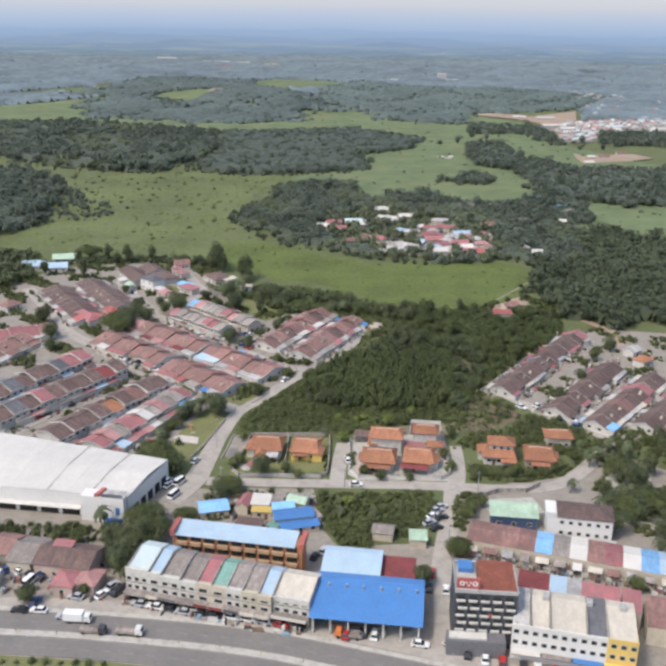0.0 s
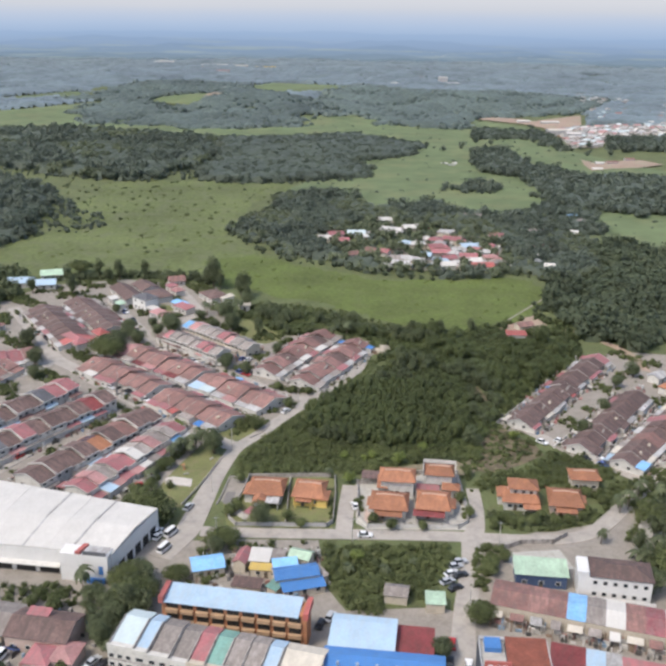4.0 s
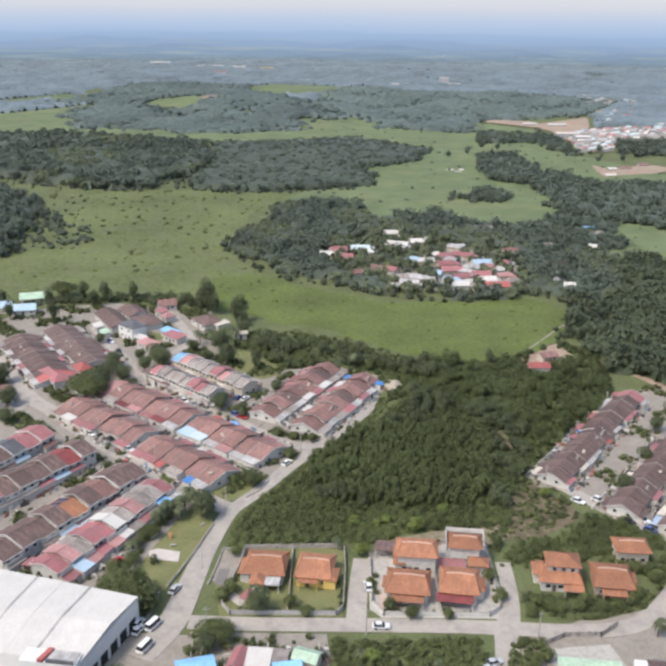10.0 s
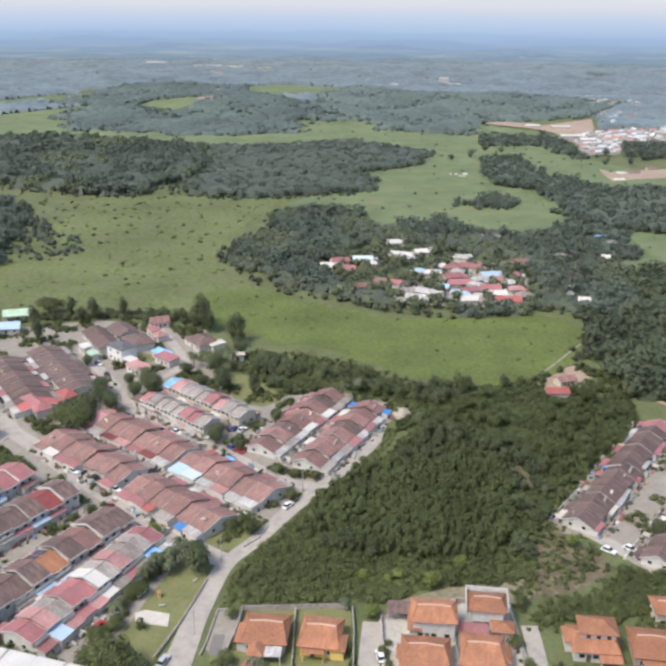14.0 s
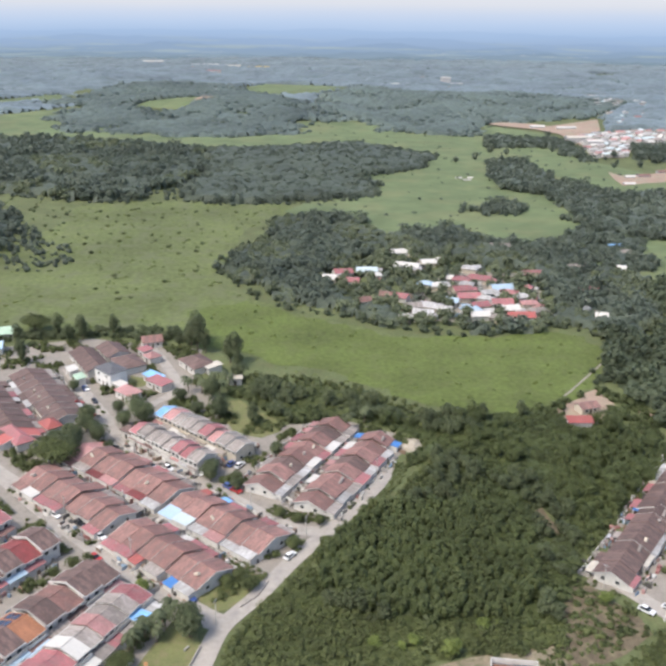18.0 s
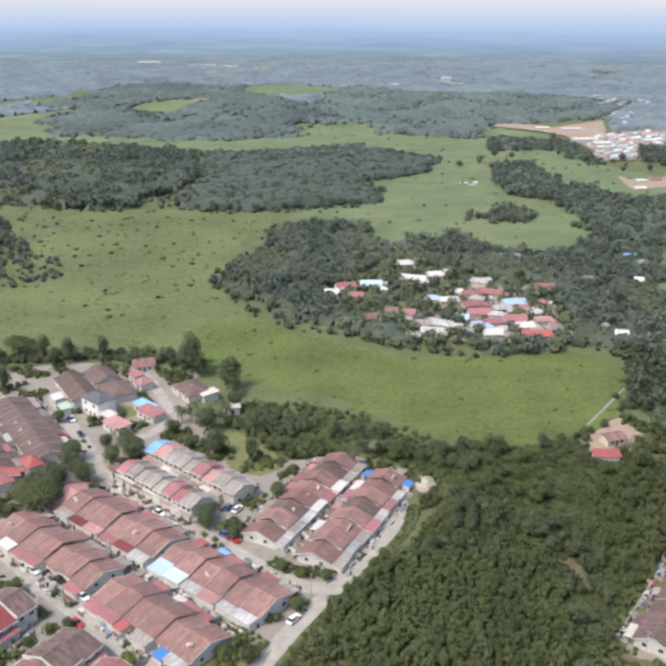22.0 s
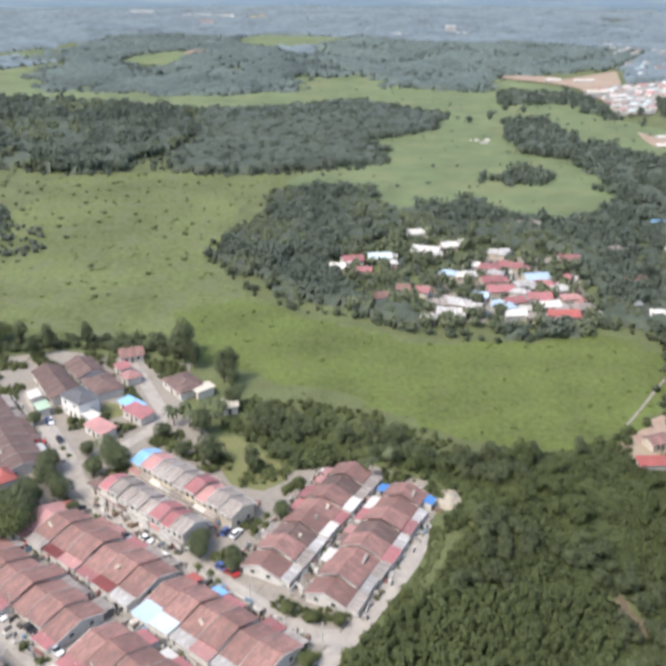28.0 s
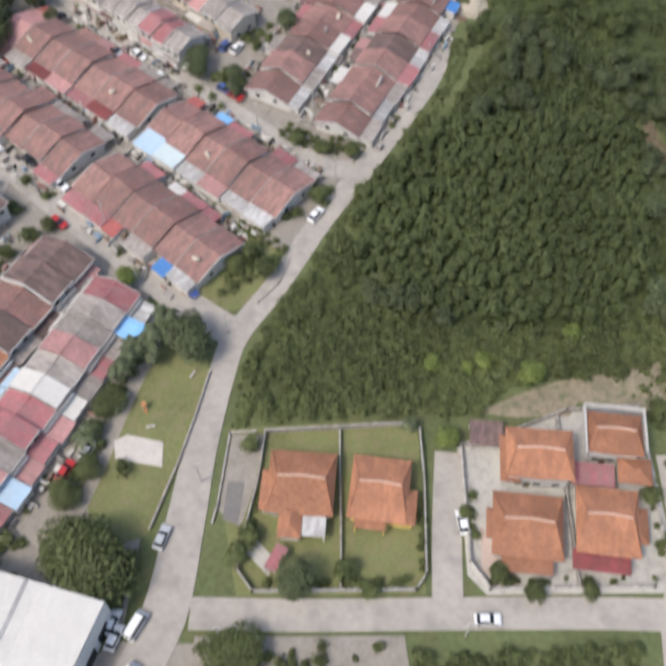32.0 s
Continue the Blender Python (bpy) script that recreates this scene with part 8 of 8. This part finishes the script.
SPOTS += [(-69.2, 176.9, 175, 0), (-73.8, 176.9, 175, 2), (-49.6, 239.2, 70, 0), (29, 187.3, 82, 0), (27.6, 166.1, -60, 0), (38.6, 161.4, 80, 3), (31.3, 164.1, 80, 2), (35, 162.6, 80, 0), (43, 160.0, 80, 2), (46, 159.2, 80, 0), (50, 158.5, 80, 3), (54, 157.6, 80, 4), (30.7, 224.8, 20, 1), (29.4, 221.6, 25, 0), (27.9, 218.2, 30, 1), (31.6, 221, 25, 2), (32.2, 226.8, 20, 1)]
SPOTS += [(29.6, 215.6, 30, 2), (-82.1, 193.3, 60, 4), (-78.6, 192.5, 60, 0), (-75.6, 191.8, 60, 2), (-73.2, 191.3, 160, 4), (26.2, 194.4, 82, 3), (24.9, 188.1, 82, 2), (-36.5, 368, 60, 0), (-39.2, 369, 62, 4), (-69.5, 317.2, -40, 3), (-42.4, 300.5, -42, 4), (-18.5, 318.7, 55, 0), (-60.3, 264.2, 62, 3), (7.6, 238.9, 0, 0), (-49, 236.9, 70, 0), (5.1, 254.4, 100, 0), (84, 300, 52, 0), (90, 310, 52, 1)]
SPOTS += [(99, 325, 52, 0), (-86, 338, -42, 0), (-90, 343.5, -42, 2), (-100, 427, -58, 0), (-108, 440, -58, 1), (-97, 293, 58, 0), (-93, 301, 58, 2), (-88, 311, 58, 1), (-99, 290, 58, 3), (-57, 268, 62, 1), (-53, 277, 62, 0), (-64, 367, -42, 1), (-130, 397, -56, 0), (-127, 391, -56, 2), (-14, 385, 62, 0), (75, 297.5, -45, 0)]
r_c = random.Random(21)
for ax, ay, bx, by, off in ((-85, 343, -55, 316, 2.2), (-62, 371, -30, 345, 2.0), (-118, 395, -100, 368, 3), (-108, 445, -88, 410, 2.5), (-112, 268, -90, 312, 2.6), (-30, 350, -16, 385, 1.5), (80, 292, 118, 350, 2.0), (68, 300, 88, 281, 1.8)):
    for k in range(4):
        f_ = r_c.random()
        yw = math.degrees(math.atan2(by - ay, bx - ax))
        sd = r_c.choice((-1, 1)) * off
        SPOTS.append((ax + (bx - ax) * f_ - math.sin(radians(yw)) * sd, ay + (by - ay) * f_ + math.cos(radians(yw)) * sd, yw, r_c.choice((0, 0, 1, 2, 3, 4))))
r_y = random.Random(33)
SPOTS += [(x, y, yaw, r_y.choice((0, 0, 1, 1, 2, 3, 4))) for x, y, yaw in YARD_CARS[:26]]
USED = set()
for x, y, yaw, k in SPOTS:
    m_ = pose(x, y, 0.22, 0, 0, yaw)
    if k in USED:
        copy_thing(CARS[k], m_)
    else:
        CARS[k].matrix_basis = m_
        USED.add(k)
VANS[0].matrix_basis = pose(-45.9, 238.6, 0.22, 0, 0, 62)
copy_thing(VANS[0], pose(-46.3, 231, 0.22, 0, 0, 65))
copy_thing(VANS[0], pose(-75, 188, 0.22, 0, 0, 70))


def lorry(x, y, yaw, colour, bed, label):
    t = thing("lorry", x, y, 0.2, yaw, label, "lorry")
    paint = mat("lorry_paint_" + label.split()[0], colour, 0.45, 0.08, 0.5, 3, 0)
    g_ = Geo()
    prof = [(1.6, 0.5), (3.2, 0.5), (3.25, 1.3), (2.95, 2.1), (1.6, 2.15)]
    g_.solid([(a, 0.95, b) for a, b in prof], [(a, -0.95, b) for a, b in prof])
    cab = part("cab", g_, paint, t)
    g_ = Geo()
    g_.solid([(3.14, -0.8, 1.4), (3.14, 0.8, 1.4), (2.99, 0.75, 2.0), (2.99, -0.75, 2.0)], [(3.24, -0.8, 1.4), (3.24, 0.8, 1.4), (3.05, 0.75, 2.0), (3.05, -0.75, 2.0)])
    part("windscreen", g_, GLASS, cab)
    g_ = Geo()
    if bed:
        g_.box(-3.2, 1.45, -1.05, 1.05, 0.75, 2.75)
    else:
        g_.box(-3.2, 1.45, -1.0, 1.0, 0.75, 0.9)
        g_.box(-3.2, 1.45, -1.0, -0.94, 0.9, 1.4)
        g_.box(-3.2, 1.45, 0.94, 1.0, 0.9, 1.4)
    part("cargo_box" if bed else "flatbed", g_, paint if bed else ROOFS["grey"], t)
    g_ = Geo()
    g_.box(-3.1, 3.0, -0.45, 0.45, 0.5, 0.75)
    part("chassis", g_, DARK, t)
    tyre = Geo()
    tyre.tube((0, -0.14, 0), (0, 0.14, 0), 0.42, 0.42, 12)
    me = tyre.mesh("wheel")
    for sx in (-2.0, 2.3):
        for sy in (-0.85, 0.85):
            ob = part("wheel", me, mat("tyre_rubber", (0.02, 0.02, 0.02), 0.8, 0.1), t)
            ob.matrix_basis = pose(sx, sy, 0.42)


lorry(-59, 173.6, -3, (0.72, 0.72, 0.7), True, "white box lorry on the highway")
lorry(-46.0, 169.4, -5, (0.6, 0.6, 0.58), False, "pale flatbed lorry on the highway")
lorry(-54.5, 169.6, -4, (0.06, 0.06, 0.07), False, "dark flatbed lorry on the highway")
lorry(4.5, 169.6, 172, (0.6, 0.2, 0.07), False, "orange flatbed lorry before the market hall")


# ---- walls, fences, posts and small things ----
def wall_line(pts, h, material, label, width=0.16, coping=True):
    t = thing("boundary_wall", pts[0][0], pts[0][1], 0, 0, label, "wall")
    for (x0, y0), (x1, y1) in zip(pts, pts[1:]):
        d = Vector((x1 - x0, y1 - y0)).normalized()
        s = Vector((-d.y, d.x)) * width / 2
        o = Vector(pts[0])
        a, b = Vector((x0, y0)) - o, Vector((x1, y1)) - o
        q = [a - s, b - s, b + s, a + s]
        g_ = Geo()
        g_.solid([(*p, 0) for p in q], [(*p, h) for p in q])
        part("wall_run", g_, material, t)
        if coping:
            q = [a - s * 1.6, b - s * 1.6, b + s * 1.6, a + s * 1.6]
            g_ = Geo()
            g_.solid([(*p, h) for p in q], [(*p, h + 0.08) for p in q])
            part("coping", g_, PARTY, t)
        n = max(1, int((b - a).length / 3))
        for k in range(n + 1):
            c = a.lerp(b, k / n)
            g_ = Geo()
            g_.box(c.x - 0.14, c.x + 0.14, c.y - 0.14, c.y + 0.14, 0, h + 0.2)
            part("pier", g_, material, t)
    return t


wall_line([(-27.2, 271), (-2.0, 272.2)], 1.4, PARTY, "grimy grey boundary wall behind the bungalows")
wall_line([(-27.2, 271), (-28.2, 262), (-30.8, 250), (-31, 247), (-28.5, 243.6), (-3, 243.6), (-1.3, 246), (-0.6, 262), (-0.8, 271)], 1.3, GREYWALL, "grey boundary wall round the bungalow gardens")
wall_line([(-14.5, 271), (-14.6, 252), (-14.8, 244)], 1.2, PARTY, "stained wall between two gardens")
wall_line([(6.0, 268), (5.8, 248), (8.5, 243.6), (34, 243.6), (37, 246.5), (37.5, 272)], 1.3, WHITE, "white boundary wall round the bungalows")
wall_line([(22.4, 243.8), (22.6, 258), (23, 273)], 1.3, PARTY, "stained wall between two yards")
wall_line([(6.0, 268), (12.5, 269.6), (25, 274.5), (37.5, 275)], 1.4, PARTY, "stained wall behind the bungalows")
wall_line([(-33.3, 271), (-34.7, 258), (-35.4, 255)], 0.5, GREYWALL, "low kerb wall beside the road", 0.2)
wall_line([(-33.3, 271), (-29, 271.2)], 0.5, GREYWALL, "low grey concrete kerb wall", 0.2)
wall_line([(-37.5, 283), (-39.3, 275), (-41.6, 266), (-45.4, 254)], 0.7, CREAM, "low cream wall along the park")
wall_line([(63.6, 240.5), (58.7, 236.5), (50, 236.2), (45, 233.5)], 1.6, PARTY, "curved stained compound wall")
wall_line([(64, 225), (84, 220), (112, 208)], 1.8, WHITE, "white compound wall behind the shops")
wall_line([(-29.5, 297.8), (-25.5, 302.5), (-23.6, 308)], 0.4, PARTY, "low stained kerb round the corner plot")
patch("parking_strip", [(-33, 270.6), (-34.5, 257), (-30.8, 254), (-28.6, 262), (-27.6, 270.6)], 0.16, YARD, "grey concrete parking strip", "ground")
patch("tarmac_patch", [(-33.2, 262), (-33.8, 255.5), (-31.2, 254.5), (-30.4, 262)], 0.19, ASPHALT, "dark tarmac patch", "ground")
patch("store_yard", [(44, 232), (60, 234), (62, 225), (46, 224)], 0.13, CONCRETE, "pale concrete yard", "ground")
patch("garden_path", [(-29.8, 250), (-26, 246), (-25.4, 249), (-28.3, 252.4)], 0.16, CONCRETE, "pale paved garden path", "ground")
patch("orange_paving", [(7.5, 246.5), (12.6, 243.9), (13, 247.6), (10, 252), (8, 254)], 0.16, PEACH, "orange tiled forecourt", "ground")
patch("sandy_yard", [(74, 412), (82, 422), (93, 432), (98, 419), (93, 405), (90, 396), (77, 393)], 0.15, LATERITE, "pale sandy yard round two shacks", "ground", 0, 1.5)
ribbon("field_path", [(80, 424), (86, 432), (98, 449), (111, 467)], 0.9, 0.2, YARD, "narrow pale path along the meadow", "path")
patch("villa_green", [(-86, 441), (-77, 437), (-79, 431), (-86, 427)], 0.14, LAWN, "grassy plot beside the villa", "lawn")
patch("upper_green", [(-48, 417), (-41, 418), (-34, 410), (-27, 402), (-25, 393), (-31, 388), (-40, 391), (-46, 404)], 0.14, LAWN, "small green behind the terraces", "lawn")

heap = Geo()
r_h = random.Random(4)
ring_n = 16
for j in range(4):
    k = 1 - j / 3.6
    heap.v += [(19 + math.cos(math.tau * i / ring_n) * 4.2 * k * r_h.uniform(0.8, 1.15), 384 + math.sin(math.tau * i / ring_n) * 5.5 * k * r_h.uniform(0.8, 1.15), 1.6 * (j / 3) ** 0.8 * r_h.uniform(0.85, 1.1)) for i in range(ring_n)]
heap.f += [(j * ring_n + i, j * ring_n + (i + 1) % ring_n, (j + 1) * ring_n + (i + 1) % ring_n, (j + 1) * ring_n + i) for j in range(3) for i in range(ring_n)]
heap.f.append(tuple(range(3 * ring_n, 4 * ring_n)))
structure("rubble_heap", heap, mat("pale_rubble", (0.4, 0.35, 0.28), 0.95, 0.35, 0.5, 3, 0.8, stain=(0.2, 0.19, 0.12)), "pale heap of rubble at the row's end", "rubble", "stuff")

for i in range(9):
    x = -72 + i * 9.5
    y = np.interp(x, [p[0] for p in HWY], [p[1] for p in HWY]) - 2.9
    t = thing("marker_post", x, float(y), 0.42, 0, "yellow and black marker post on the median", "post", "marker posts")
    g_ = Geo()
    g_.tube((0, 0, 0), (0, 0, 1.1), 0.09, 0.07, 8)
    part("post", g_, YELLOWWALL, t)
    g_ = Geo()
    g_.tube((0, 0, 0.7), (0, 0, 0.95), 0.1, 0.1, 8)
    part("band", g_, DARK, t)
for road, (dx, dy) in (("far", (0, 1.4)), ("near", (-0.9, -7.0))):
    geo = Geo()
    for i in range(40):
        x = -120 + i * 5
        x2 = x + 2.2
        ya, yb = (float(np.interp(q, [p[0] for p in HWY], [p[1] for p in HWY])) for q in (x, x2))
        geo.slab([(x + dx, ya + dy - 0.09, 0.215), (x2 + dx, yb + dy - 0.09, 0.215), (x2 + dx, yb + dy + 0.09, 0.215), (x + dx, ya + dy + 0.09, 0.215)], 0.01)
    structure("lane_marks_" + road, geo, mat("road_paint", (0.24, 0.235, 0.23), 0.7, 0.1), "worn white lane dashes", "marking", "stuff")


def utility_pole(x, y, h=8.5, yaw=0):
    t = thing("utility_pole", x, y, 0, yaw, "slim concrete utility pole with a crossarm", "pole", "utility poles")
    g_ = Geo()
    g_.tube((0, 0, 0), (0, 0, h), 0.14, 0.09, 8)
    part("pole", g_, CONCRETE, t)
    g_ = Geo()
    g_.box(-0.8, 0.8, -0.05, 0.05, h - 0.6, h - 0.5)
    part("crossarm", g_, METAL, t)
    for sx in (-0.7, 0.7):
        g_ = Geo()
        g_.tube((sx, 0, h - 0.5), (sx, 0, h - 0.3), 0.06, 0.05, 6)
        part("insulator", g_, DARK, t)


for x, y, yaw in ((-37.6, 262, 70), (-34.8, 291, 60), (-14.5, 327.5, 55), (6.5, 361, 60), (-31, 343.5, -40), (-58, 367, -40), (-33, 236.5, 0), (4, 236.6, 0), (44, 235.8, 0), (-60, 316.5, -42), (-83, 337, -42), (61, 306, -45), (31.6, 205, 80)):
    utility_pole(x, y, 7.5, yaw)


def slide(x, y, yaw):
    t = thing("playground_slide", x, y, 0.14, yaw, "orange playground slide on the park lawn", "slide")
    orange = mat("orange_plastic", (0.42, 0.2, 0.09), 0.5, 0.1)
    g_ = Geo()
    g_.box(-0.6, 0.6, -0.6, 0.6, 1.2, 1.32)
    part("platform", g_, orange, t)
    for sx in (-0.55, 0.55):
        for sy in (-0.55, 0.55):
            g_ = Geo()
            g_.tube((sx, sy, 0), (sx, sy, 2.3), 0.06, 0.06, 8)
            part("post", g_, METAL, t)
    g_ = Geo()
    g_.slab([(-0.7, -0.7, 2.3), (0.7, -0.7, 2.3), (0.7, 0.7, 2.6), (-0.7, 0.7, 2.6)], 0.06)
    part("roof", g_, orange, t)
    g_ = Geo()
    g_.slab([(-0.35, -1.9, 0.15), (0.35, -1.9, 0.15), (0.35, -0.6, 1.3), (-0.35, -0.6, 1.3)], 0.06)
    part("chute", g_, orange, t)
    return t


slide(-48.4, 276.0, 20).scale = (0.62, 0.62, 0.62)


def bench(x, y, yaw):
    t = thing("bench", x, y, 0.14, yaw, "small pale concrete bench", "bench", "park benches")
    g_ = Geo()
    g_.box(-0.8, 0.8, -0.22, 0.22, 0.4, 0.5)
    part("seat", g_, CONCRETE, t)
    for sx in (-0.6, 0.6):
        g_ = Geo()
        g_.box(sx - 0.08, sx + 0.08, -0.2, 0.2, 0, 0.4)
        part("leg", g_, CONCRETE, t)


bench(-40.5, 282.5, 60)
bench(-47, 272.2, 10)
